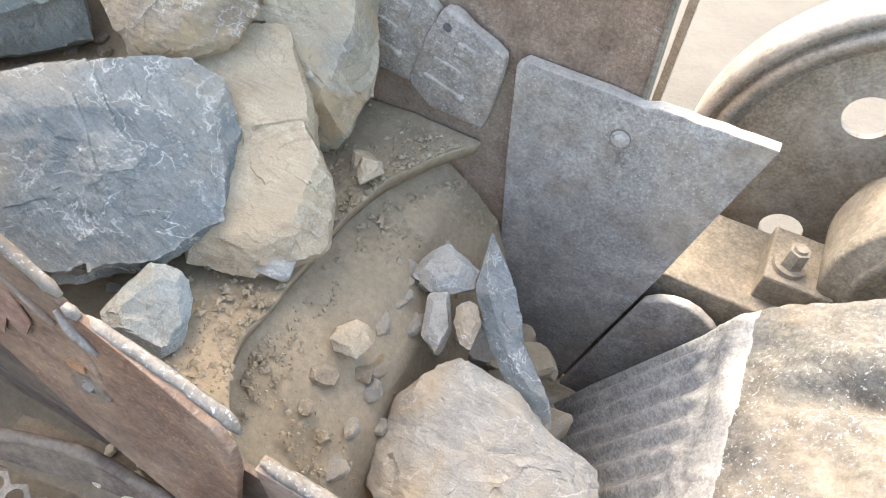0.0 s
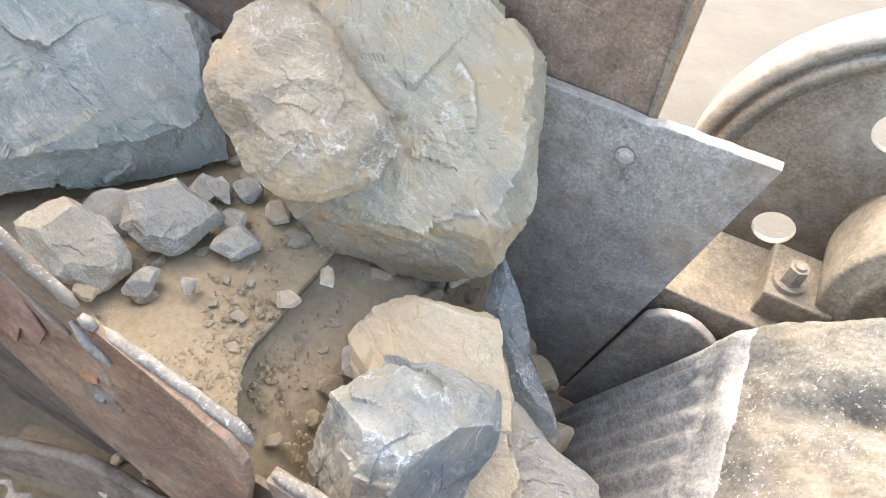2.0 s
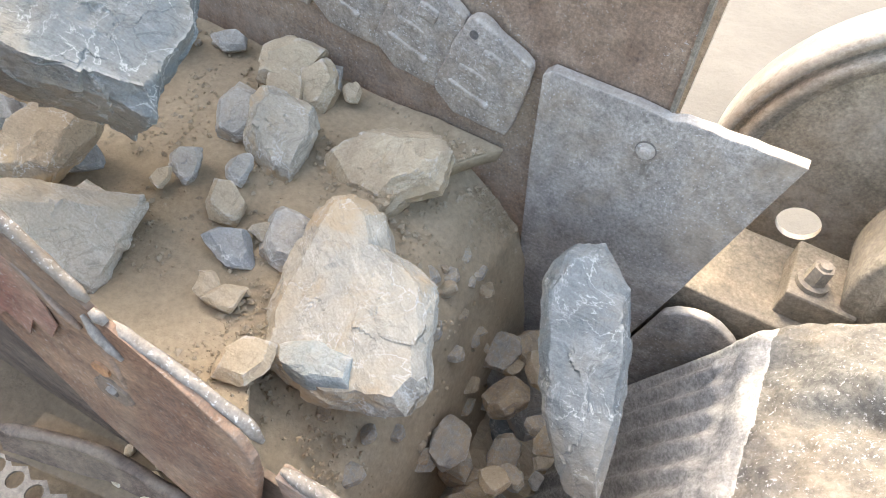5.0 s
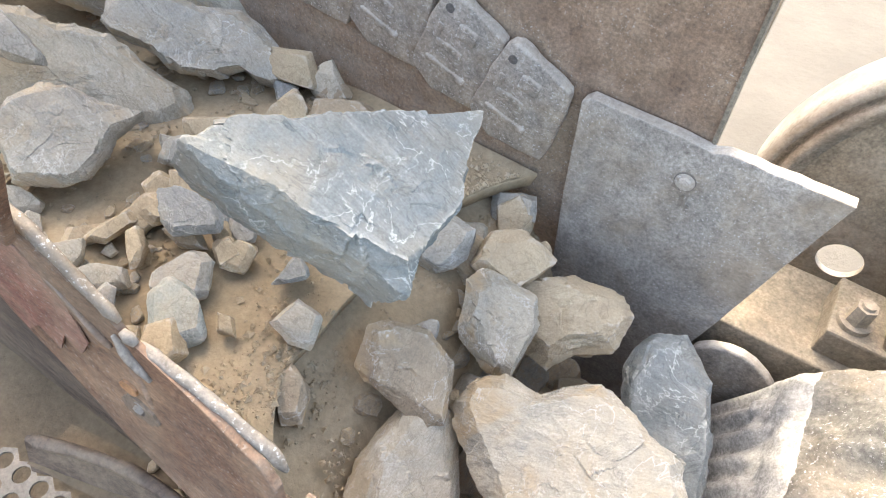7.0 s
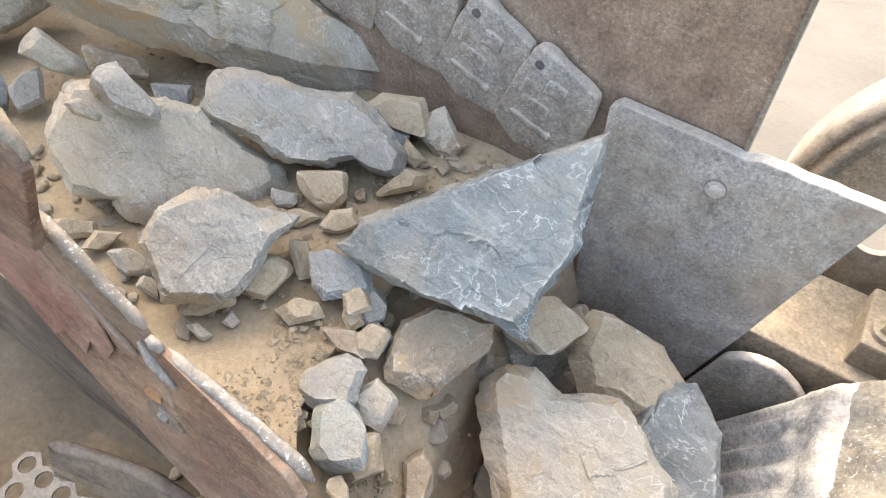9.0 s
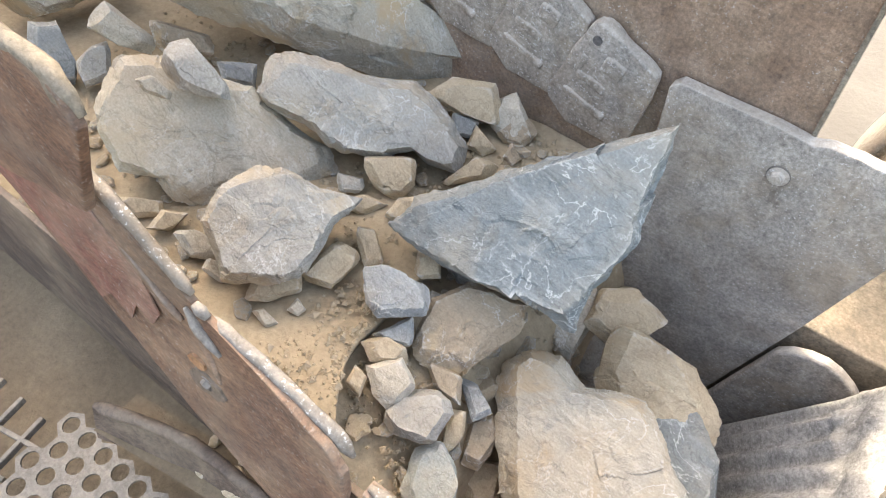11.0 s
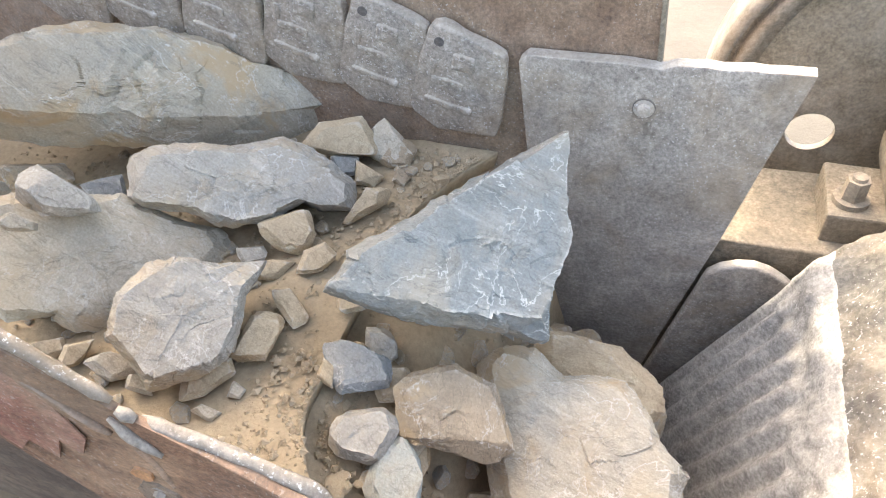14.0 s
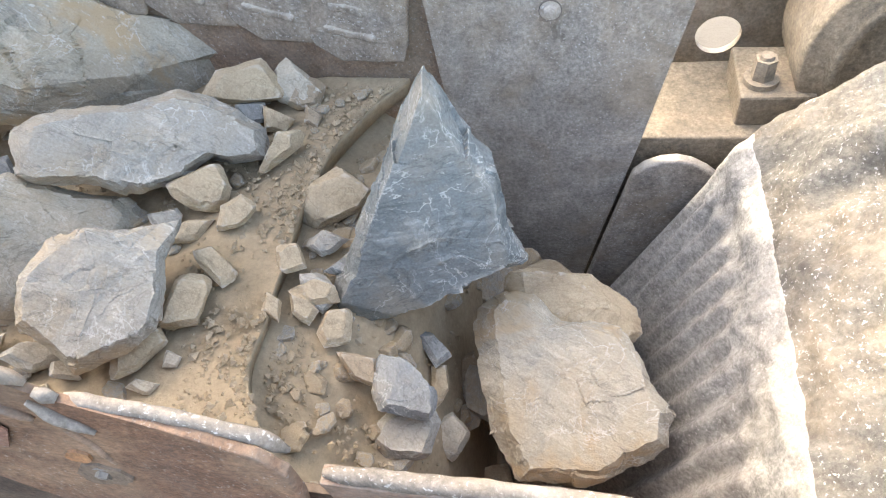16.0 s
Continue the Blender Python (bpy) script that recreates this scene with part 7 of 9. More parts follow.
     [(0, -3.393, -0.515, -0.26, 25, 40, 0), (3.2, -2.293, -0.515, -0.26, 25, 40, 0), (5.3, -1.323, -0.515, -0.26, 25, 40, 0), (5.5, -1.268, -0.515, -0.26, 25, 40, 0), (6, -1.133, -0.515, -0.26, 25, 40, 0), (6.5, -0.983, -0.515, -0.26, 25, 40, 0), (7, -0.877, -0.515, -0.26, 25, 40, 0), (7.5, -0.793, -0.515, -0.26, 25, 40, 0), (8, -0.703, -0.515, -0.26, 25, 40, 0), (8.7, -0.543, -0.515, -0.34, 25, 40, 0), (9.2, -0.403, -0.515, -0.66, 25, 40, 0), (9.7, 0.27, -0.515, -1.3, 25, 40, 0), (16, 0.27, -0.515, -1.3, 25, 40, 0)], []),
    ('stone', 'cream', 'angular dusty stone in the pile at the feeder edge',
     [(-0.036, -0.042), (-0.045, 0.012), (0.035, 0.051), (0.049, 0.01), (0.001, -0.052)], 0.75, 765, 3, 6, 0.72,
     [(0, -3.236, -0.485, -0.26, 28, 36, 0), (3.2, -2.136, -0.485, -0.26, 28, 36, 0), (5.3, -1.166, -0.485, -0.26, 28, 36, 0), (5.5, -1.111, -0.485, -0.26, 28, 36, 0), (6, -0.976, -0.485, -0.26, 28, 36, 0), (6.5, -0.826, -0.485, -0.26, 28, 36, 0), (7, -0.72, -0.485, -0.26, 28, 36, 0), (7.5, -0.636, -0.485, -0.26, 28, 36, 0), (8, -0.546, -0.485, -0.26, 28, 36, 0), (8.7, -0.386, -0.485, -0.34, 28, 36, 0), (9.2, -0.246, -0.485, -0.66, 28, 36, 0), (9.7, 0.27, -0.485, -1.3, 28, 36, 0), (16, 0.27, -0.485, -1.3, 28, 36, 0)], []),
    ('stone', 'grey', 'angular dusty stone in the pile at the feeder edge',
     [(-0.007, -0.034), (-0.046, 0.037), (-0.005, 0.041), (0.038, -0.009), (0.035, -0.038)], 0.75, 766, 3, 6, 0.72,
     [(0, -3.172, -0.945, -0.26, 13, 34, 0), (3.2, -2.072, -0.945, -0.26, 13, 34, 0), (5.3, -1.102, -0.945, -0.26, 13, 34, 0), (5.5, -1.047, -0.945, -0.26, 13, 34, 0), (6, -0.912, -0.945, -0.26, 13, 34, 0), (6.5, -0.762, -0.945, -0.26, 13, 34, 0), (7, -0.656, -0.945, -0.26, 13, 34, 0), (7.5, -0.572, -0.945, -0.26, 13, 34, 0), (8, -0.482, -0.945, -0.26, 13, 34, 0), (8.7, -0.322, -0.945, -0.34, 13, 34, 0), (9.2, -0.182, -0.945, -0.66, 13, 34, 0), (9.7, 0.27, -0.8, -1.3, 13, 34, 0), (16, 0.27, -0.8, -1.3, 13, 34, 0)], []),
    ('stone', 'tan', 'tan stone below the feeder edge behind the wedge',
     [(-0.077, -0.073), (-0.068, 0.008), (-0.014, 0.08), (0.089, 0.051), (0.07, -0.01), (-0.002, -0.078)], 0.75, 767, 3, 6, 0.72,
     [(0, -3.117, -0.365, -0.27, 37, 27, 0), (3.2, -2.017, -0.365, -0.27, 37, 27, 0), (5.3, -1.047, -0.365, -0.27, 37, 27, 0), (5.5, -0.992, -0.365, -0.27, 37, 27, 0), (6, -0.857, -0.365, -0.27, 37, 27, 0), (6.5, -0.707, -0.365, -0.27, 37, 27, 0), (7, -0.601, -0.365, -0.27, 37, 27, 0), (7.5, -0.517, -0.365, -0.27, 37, 27, 0), (8, -0.427, -0.365, -0.27, 37, 27, 0), (10.3, -0.217, -0.365, -0.354, 37, 27, 0), (16, -0.217, -0.365, -0.354, 37, 27, 0)], []),
    ('stone', 'grey', 'grey angular stone below the feeder edge',
     [(-0.046, -0.012), (-0.019, 0.029), (0.047, 0.024), (0.008, -0.036)], 0.75, 768, 3, 6, 0.72,
     [(0, -3.102, -0.487, -0.27, 34, 26, 0), (3.2, -2.002, -0.487, -0.27, 34, 26, 0), (5.3, -1.032, -0.487, -0.27, 34, 26, 0), (5.5, -0.977, -0.487, -0.27, 34, 26, 0), (6, -0.842, -0.487, -0.27, 34, 26, 0), (6.5, -0.692, -0.487, -0.27, 34, 26, 0), (7, -0.586, -0.487, -0.27, 34, 26, 0), (7.5, -0.502, -0.487, -0.27, 34, 26, 0), (8, -0.412, -0.487, -0.27, 34, 26, 0), (10.3, -0.202, -0.487, -0.362, 34, 26, 0), (16, -0.202, -0.487, -0.362, 34, 26, 0)], []),
    ('stone', 'tan', 'small stone on the dusty slope',
     [(-0.04, 0.028), (-0.017, 0.031), (0.035, 0.001), (0.024, -0.035), (-0.015, -0.023)], 0.75, 769, 3, 6, 0.72,
     [(0, -3.108, -0.656, -0.27, 28, 26, 0), (3.2, -2.008, -0.656, -0.27, 28, 26, 0), (5.3, -1.038, -0.656, -0.27, 28, 26, 0), (5.5, -0.983, -0.656, -0.27, 28, 26, 0), (6, -0.848, -0.656, -0.27, 28, 26, 0), (6.5, -0.698, -0.656, -0.27, 28, 26, 0), (7, -0.592, -0.656, -0.27, 28, 26, 0), (7.5, -0.508, -0.656, -0.27, 28, 26, 0), (8, -0.418, -0.656, -0.27, 28, 26, 0), (10.3, -0.208, -0.656, -0.359, 28, 26, 0), (16, -0.208, -0.656, -0.359, 28, 26, 0)], []),
    ('stone', 'tan', 'grey and tan stone on the dusty slope',
     [(-0.034, -0.02), (-0.025, 0.032), (0.027, 0.052), (0.041, -0.025), (-0.01, -0.045)], 0.75, 770, 3, 6, 0.72,
     [(0, -3.04, -0.684, -0.27, 27, 23, 0), (3.2, -1.94, -0.684, -0.27, 27, 23, 0), (5.3, -0.97, -0.684, -0.27, 27, 23, 0), (5.5, -0.915, -0.684, -0.27, 27, 23, 0), (6, -0.78, -0.684, -0.27, 27, 23, 0), (6.5, -0.63, -0.684, -0.27, 27, 23, 0), (7, -0.524, -0.684, -0.27, 27, 23, 0), (7.5, -0.44, -0.684, -0.27, 27, 23, 0), (8, -0.35, -0.684, -0.27, 27, 23, 0), (10.3, -0.14, -0.684, -0.391, 27, 23, 0), (16, -0.14, -0.684, -0.391, 27, 23, 0)], []),
    ('stone', 'grey', 'dusty stone on the slope by the ledge',
     [(-0.055, 0.023), (0.011, 0.052), (0.047, -0.005), (0.025, -0.042), (-0.021, -0.027)], 0.75, 771, 3, 6, 0.72,
     [(0, -3.091, -0.613, -0.27, 29, 25, 0), (3.2, -1.991, -0.613, -0.27, 29, 25, 0), (5.3, -1.021, -0.613, -0.27, 29, 25, 0), (5.5, -0.966, -0.613, -0.27, 29, 25, 0), (6, -0.831, -0.613, -0.27, 29, 25, 0), (6.5, -0.681, -0.613, -0.27, 29, 25, 0), (7, -0.575, -0.613, -0.27, 29, 25, 0), (7.5, -0.491, -0.613, -0.27, 29, 25, 0), (8, -0.401, -0.613, -0.27, 29, 25, 0), (10.3, -0.191, -0.613, -0.367, 29, 25, 0), (16, -0.191, -0.613, -0.367, 29, 25, 0)], []),
    ('stone', 'blue', 'blue-grey block at the edge of the feeder',
     [(-0.089, -0.009), (-0.051, 0.03), (0.051, 0.061), (0.085, 0.014), (0.013, -0.063), (-0.026, -0.057)], 0.8, 772, 4, 5, 0.8,
     [(0, -3.155, -0.694, -0.183, 25, 26, 0), (3.2, -2.055, -0.694, -0.183, 25, 26, 0), (5.3, -1.085, -0.694, -0.183, 25, 26, 0), (5.5, -1.03, -0.694, -0.183, 25, 26, 0), (6, -0.895, -0.694, -0.183, 25, 26, 0), (6.5, -0.745, -0.694, -0.183, 25, 26, 0), (7, -0.639, -0.694, -0.183, 25, 26, 0), (7.5, -0.555, -0.694, -0.183, 25, 26, 0), (8, -0.481, -0.586, -0.25, 25, 26, 0), (10.3, -0.25, -0.684, -0.25, 25, 26, 0), (12.5, -0.258, -0.696, -0.26, 25, 26, 0), (13, -0.227, -0.71, -0.25, 25, 26, 0), (13.5, -0.227, -0.71, -0.28, 20, 29, -10), (14, -0.206, -0.695, -0.33, 17, 31, -16), (14.5, -0.145, -0.712, -0.38, 14, 32, -22), (15, -0.11, -0.723, -0.42, 11, 33, -27), (15.5, -0.094, -0.738, -0.44, 4, 35, -39), (16, 0.015, -0.782, -0.45, -3, 35, -52)], []),
    ('boulder', 'tan', 'pale beige angular boulder with a flat face',
     [(-0.291, 0.07), (-0.284, 0.158), (-0.241, 0.217), (-0.038, 0.288), (0.019, 0.227), (0.102, 0.147), (0.142, 0.06), (0.231, -0.024), (0.287, -0.161), (0.157, -0.281), (0.015, -0.319), (-0.169, -0.07)], 0.7, 5, 5, 6, 0.86,
     [(0, -0.489, -0.452, -0.13, 26, 10, 7), (0.2, -0.447, -0.462, -0.14, 26, 10, 7), (0.4, -0.396, -0.525, -0.15, 26, 12, 4), (0.6, -0.22, -0.618, -0.2, 23, 17, -8), (0.8, -0.11, -0.708, -0.27, 24, 16, -5), (1, 0.066, -0.732, -0.32, 25, 14, 0), (1.6, 0.146, -0.718, -0.36, 25, 14, 0), (2, 0.175, -0.736, -0.42, 25, 14, 0), (2.3, 0.179, -0.729, -0.5, 25, 14, 0), (2.6, 0.198, -0.74, -0.6, 25, 14, 0), (3.2, 0.234, -0.726, -0.75, 25, 14, 0), (3.75, 0.234, -0.726, -0.85, 25, 14, 0), (4.2, 0.27, -0.726, -1.7, 25, 14, 0), (16, 0.27, -0.726, -1.7, 25, 14, 0)], []),
    ('boulder', 'slate', 'long blue-grey boulder with a pale ledge on its face',
     [(-0.196, -0.11), (-0.233, -0.025), (-0.209, 0.062), (-0.13, 0.161), (-0.045, 0.293), (0.029, 0.314), (0.159, 0.267), (0.283, 0.141), (0.25, -0.049), (0.164, -0.194), (0.028, -0.323), (-0.114, -0.249)], 0.62, 3, 5, 6, 0.8,
     [(0, -0.645, -0.735, -0.05, 22, 47, 0), (0.2, -0.61, -0.728, -0.06, 22, 47, 0), (0.4, -0.454, -0.807, -0.1, 14, 50, -12), (0.6, -0.366, -0.834, -0.15, -29, 56, -59), (0.8, -0.094, -0.797, -0.22, -78, 30, -104), (1, 0.141, -0.805, -0.38, -79, 17, -106), (1.6, 0.192, -0.81, -0.4, -79, 17, -106), (2, 0.209, -0.822, -0.44, -79, 17, -106), (2.6, 0.206, -0.851, -0.48, -79, 17, -106), (3.2, 0.196, -0.894, -0.52, -79, 17, -106), (3.75, 0.196, -0.85, -0.62, -79, 17, -106), (4.2, 0.27, -0.8, -1.7, -79, 17, -106), (16, 0.27, -0.8, -1.7, -79, 17, -106)],
     [(-0.147, -0.12), (-0.155, -0.063), (-0.127, 0.011), (-0.061, 0.096), (0.037, 0.193), (0.093, 0.219), (0.159, 0.215), (0.248, 0.13), (0.222, -0.039), (0.142, -0.172), (0.028, -0.284), (-0.095, -0.222)]),
    ('boulder', 'ochre', 'large ochre and grey boulder with a rough broken front',
     [(-0.083, -0.334), (-0.258, -0.218), (-0.372, -0.061), (-0.377, 0.105), (-0.349, 0.232), (-0.197, 0.372), (-0.053, 0.37), (0.137, 0.334), (0.233, 0.222), (0.343, 0.065), (0.388, -0.065), (0.394, -0.135), (0.304, -0.244), (0.211, -0.287), (0.136, -0.307), (0.035, -0.358)], 0.75, 8, 5, 8, 0.75,
     [(0, -0.682, -0.164, 0, 42, 28, 0), (0.6, -0.56, -0.164, 0, 42, 28, 0), (1, -0.525, -0.164, -0.02, 42, 28, 0), (1.6, -0.351, -0.164, -0.05, 42, 28, 0), (2, -0.203, -0.26, -0.08, 42, 28, 0), (2.2, -0.095, -0.306, -0.12, 42, 28, 0), (2.4, -0.004, -0.427, -0.18, 42, 28, 0), (2.6, 0.03, -0.504, -0.25, 42, 28, 0), (3, 0.101, -0.634, -0.32, 42, 28, 0), (3.2, 0.121, -0.664, -0.36, 42, 28, 0), (3.81, 0.12, -0.664, -0.5, 42, 28, 0), (4.3, 0.27, -0.664, -1.7, 42, 28, 0), (16, 0.27, -0.664, -1.7, 42, 28, 0)], []),
    ('boulder', 'brown', 'rough brown boulder with rusty broken patches',
     [(-0.177, -0.061), (-0.2, 0.006), (-0.183, 0.133), (-0.151, 0.185), (-0.04, 0.206), (0.027, 0.164), (0.085, 0.095), (0.188, 0.031), (0.238, -0.016), (0.215, -0.061), (0.175, -0.139), (0.084, -0.185), (0.018, -0.207), (-0.072, -0.163), (-0.128, -0.107)], 0.75, 11, 5, 9, 0.66,
     [(0, -0.765, -0.324, 0.15, 38, 8, 17), (1, -0.599, -0.381, 0.14, 38, 8, 17), (1.6, -0.463, -0.394, 0.1, 38, 8, 17), (2, -0.344, -0.46, 0.08, 38, 8, 17), (2.2, -0.263, -0.478, 0.06, 37, 11, 13), (2.4, -0.22, -0.483, 0.02, 36, 14, 9), (2.6, -0.12, -0.548, -0.01, 35, 17, 4), (3, -0.006, -0.603, -0.05, 33, 20, 0), (3.2, 0.001, -0.605, -0.1, 33, 20, 0), (3.86, 0.12, -0.605, -0.5, 33, 20, 0), (4.4, 0.27, -0.605, -1.7, 33, 20, 0), (16, 0.27, -0.605, -1.7, 33, 20, 0)], []),
    ('boulder', 'green', 'large blue-green boulder with a smooth cleft face',
     [(0.168, -0.336), (0.093, -0.314), (0.009, -0.354), (-0.169, -0.325), (-0.387, -0.148), (-0.408, -0), (-0.274, 0.128), (-0.201, 0.242), (-0.091, 0.333), (0.022, 0.306), (0.122, 0.381), (0.266, 0.319), (0.446, 0.2), (0.381, 0.035), (0.312, -0.081), (0.239, -0.168)], 0.75, 14, 5, 4, 0.88,
     [(0, -1.629, -0.414, 0, 26, 47, 0), (1, -1.301, -0.528, 0, 26, 47, 0), (1.6, -1.118, -0.576, -0.02, 26, 47, 0), (2, -1.037, -0.567, -0.03, 26, 47, 0), (2.6, -0.905, -0.575, -0.05, 26, 47, 0), (3, -0.765, -0.562, -0.06, 26, 47, 0), (3.2, -0.676, -0.578, -0.07, 26, 47, 0), (4.2, -0.176, -0.578, -0.35, 26, 47, 0), (5, 0.27, -0.578, -1.7, 26, 47, 0), (16, 0.27, -0.578, -1.7, 26, 47, 0)],
     [(0.083, -0.262), (0.039, -0.277), (-0.029, -0.321), (-0.146, -0.289), (-0.351, -0.124), (-0.373, -0.007), (-0.249, 0.113), (-0.18, 0.221), (-0.087, 0.297), (0.018, 0.272), (0.112, 0.341), (0.222, 0.285), (0.318, 0.216), (0.289, 0.087), (0.225, -0.02), (0.16, -0.116)]),
    ('stone', 'grey', 'flat grey slab of stone with a sharp edge',
     [(-0.224, -0.101), (-0.238, -0.031), (-0.16, 0.052), (-0.055, 0.091), (0.031, 0.105), (0.209, 0.158), (0.184, 0.063), (0.149, -0.138), (0.044, -0.089), (-0.085, -0.086)], 0.5, 17, 4, 6, 0.72,
     [(0, -1.943, -0.093, -0.2, 40, 40, 0), (2, -1.243, -0.093, -0.2, 40, 40, 0), (2.4, -0.931, -0.093, -0.2, 40, 40, 0), (2.8, -0.668, -0.093, -0.2, 40, 40, 0), (3, -0.561, -0.093, -0.2, 40, 40, 0), (3.2, -0.481, -0.102, -0.2, 40, 40, 0), (4.6, -0.081, -0.102, -0.5, 40, 40, 0), (5.2, 0.27, -0.25, -1.3, 40, 40, 0), (16, 0.27, -0.25, -1.3, 40, 40, 0)], []),
    ('stone', 'cream', 'pale dusty block of stone on the feeder',
     [(-0.122, -0.063), (-0.103, 0.056), (-0.009, 0.08), (0.092, 0.07), (0.118, 0.036), (0.105, -0.044), (0.015, -0.087)], 0.75, 20, 4, 7, 0.72,
     [(0, -1.249, -0.8, -0.22, 18, 42, 0), (1, -0.899, -0.8, -0.22, 18, 42, 0), (1.6, -0.754, -0.826, -0.22, 18, 42, 0), (2, -0.695, -0.834, -0.22, 18, 42, 0), (2.6, -0.595, -0.842, -0.22, 18, 42, 0), (3, -0.453, -0.874, -0.22, 18, 42, 0), (3.2, -0.366, -0.844, -0.22, 18, 42, 0), (4.2, -0.246, -0.844, -0.6, 18, 42, 0), (5, 0.27, -0.8, -1.3, 18, 42, 0), (16, 0.27, -0.8, -1.3, 18, 42, 0)], []),
    ('stone', 'grey', 'grey angular stone with pale edges',
     [(-0.063, -0.091), (-0.112, -0.033), (-0.061, 0.075), (0.082, 0.094), (0.083, 0.064), (0.071, -0.052), (0.006, -0.097)], 0.75, 21, 4, 7, 0.72,
     [(0, -1.21, -0.637, -0.23, 24, 39, 0), (1, -0.86, -0.637, -0.23, 24, 39, 0), (1.6, -0.701, -0.649, -0.23, 24, 39, 0), (2, -0.59, -0.665, -0.23, 24, 39, 0), (2.6, -0.44, -0.664, -0.23, 24, 39, 0), (3, -0.263, -0.733, -0.23, 14, 43, -15), (3.2, -0.212, -0.703, -0.28, 1, 45, -33), (4, -0.132, -0.703, -0.8, 1, 45, -33), (4.6, 0.27, -0.703, -1.3, 1, 45, -33), (16, 0.27, -0.703, -1.3, 1, 45, -33)], []),
    ('stone', 'green', 'pale green-grey stone sliding off the feeder',
     [(-0.071, -0.061), (-0.068, 0.074), (-0.004, 0.108), (0.044, 0.074), (0.1, -0.019), (0.079, -0.058), (-0.026, -0.086)], 0.75, 22, 4, 6, 0.72,
     [(0, -0.422, -0.885, -0.24, 17, 35, 0), (0.2, -0.362, -0.895, -0.24, 17, 35, 0), (0.4, -0.22, -0.889, -0.26, 17, 35, 0), (0.6, -0.113, -0.888, -0.4, 17, 35, 0), (0.77, 0.12, -0.85, -0.5, 17, 35, 0), (0.9, 0.27, -0.8, -1.3, 17, 35, 0), (16, 0.27, -0.8, -1.3, 17, 35, 0)], []),
    ('stone', 'blue', 'small bluish stone tumbling into the chamber',
     [(-0.136, 0.01), (-0.132, 0.049), (0.011, 0.058), (0.138, 0.013), (0.144, -0.021), (0.071, -0.062), (-0.018, -0.073), (-0.066, -0.047)], 0.75, 23, 4, 6, 0.72,
     [(0, -0.904, -0.707, -0.22, 22, 32, 0), (0.6, -0.694, -0.707, -0.22, 22, 32, 0), (0.8, -0.55, -0.72, -0.22, 22, 32, 0), (1, -0.376, -0.741, -0.22, 22, 32, 0), (1.2, -0.207, -0.758, -0.26, 5, 38, -30), (1.4, -0.092, -0.825, -0.35, -11, 37, -55), (1.6, -0.017, -0.854, -0.5, -21, 33, -73), (1.82, 0.12, -0.85, -0.6, -21, 33, -73), (2, 0.27, -0.8, -1.3, -21, 33, -73), (16, 0.27, -0.8, -1.3, -21, 33, -73)], []),
    ('stone', 'grey', 'pale broken stone on the feeder',
     [(-0.114, -0.025), (-0.088, 0.012), (0.063, 0.072), (0.079, 0.044), (0.07, -0.036), (0.002, -0.041)], 0.75, 24, 3, 6, 0.72,
     [(0, -0.595, -0.444, -0.27, 30, 33, 0), (0.6, -0.505, -0.47, -0.27, 30, 33, 0), (1, -0.422, -0.486, -0.27, 30, 33, 0), (1.2, -0.346, -0.513, -0.27, 30, 33, 0), (1.4, -0.251, -0.614, -0.4, 30, 33, 0), (1.62, 0.12, -0.614, -0.5, 30, 33, 0), (1.8, 0.27, -0.614, -1.3, 30, 33, 0), (16, 0.27, -0.614, -1.3, 30, 33, 0)], []),
    ('stone', 'grey', 'grey angular stone wedged low in the chamber',
     [(-0.257, 0.018), (-0.187, 0.123), (-0.149, 0.179), (0.011, 0.165), (0.126, 0.114), (0.262, 0.095), (0.309, 0.014), (0.168, -0.155), (-0.059, -0.266), (-0.227, -0.208)], 0.75, 26, 4, 9, 0.72,
     [(0, 0.274, -0.671, -0.6, 23, 5, 0), (1, 0.265, -0.66, -0.6, 23, 5, 0), (3.2, 0.288, -0.658, -0.68, 23, 5, 0), (3.75, 0.288, -0.658, -0.78, 23, 5, 0), (4.2, 0.288, -0.658, -1.3, 23, 5, 0), (16, 0.288, -0.658, -1.3, 23, 5, 0)], []),
    ('stone', 'slate', 'thin dark shard of stone against the cheek plate',
     [(-0.139, 0.056), (-0.172, 0.215), (-0.087, 0.137), (0.047, -0.033), (0.209, -0.162), (0.129, -0.156), (0.036, -0.107), (-0.061, -0.024)], 0.5, 27, 4, 5, 0.72,
     [(0, 0.22, -0.4, -0.5, 32, 7, 0), (1, 0.233, -0.402, -0.5, 32, 7, 0), (3.2, 0.222, -0.366, -0.56, 32, 7, 0), (3.75, 0.222, -0.366, -0.66, 32, 7, 0), (4.2, 0.27, -0.366, -1.3, 32, 7, 0), (16, 0.27, -0.366, -1.3, 32, 7, 0)], []),
    ('stone', 'tan', 'small pale stone in the chamber',
     [(0.06, 0.05), (0.04, -0.03), (-0.01, -0.04), (-0.04, -0.04), (-0.04, 0.01), (-0.01, 0.05)], 0.6, 28, 3, 6, 0.61,
     [(0, -0.093, -0.66, -0.4, 16, 13, 0), (0.6, -0.059, -0.67, -0.5, 16, 13, 0), (1.2, -0.074, -0.565, -1, 16, 13, 0), (16, -0.074, -0.565, -1, 16, 13, 0)], []),
    ('stone', 'brown', 'small reddish stone in the chamber',
     [(0.03, 0.02), (0.04, -0.05), (0.01, -0.05), (-0.03, -0.01), (-0.05, 0.05), (-0, 0.06)], 0.64, 29, 3, 6, 0.54,
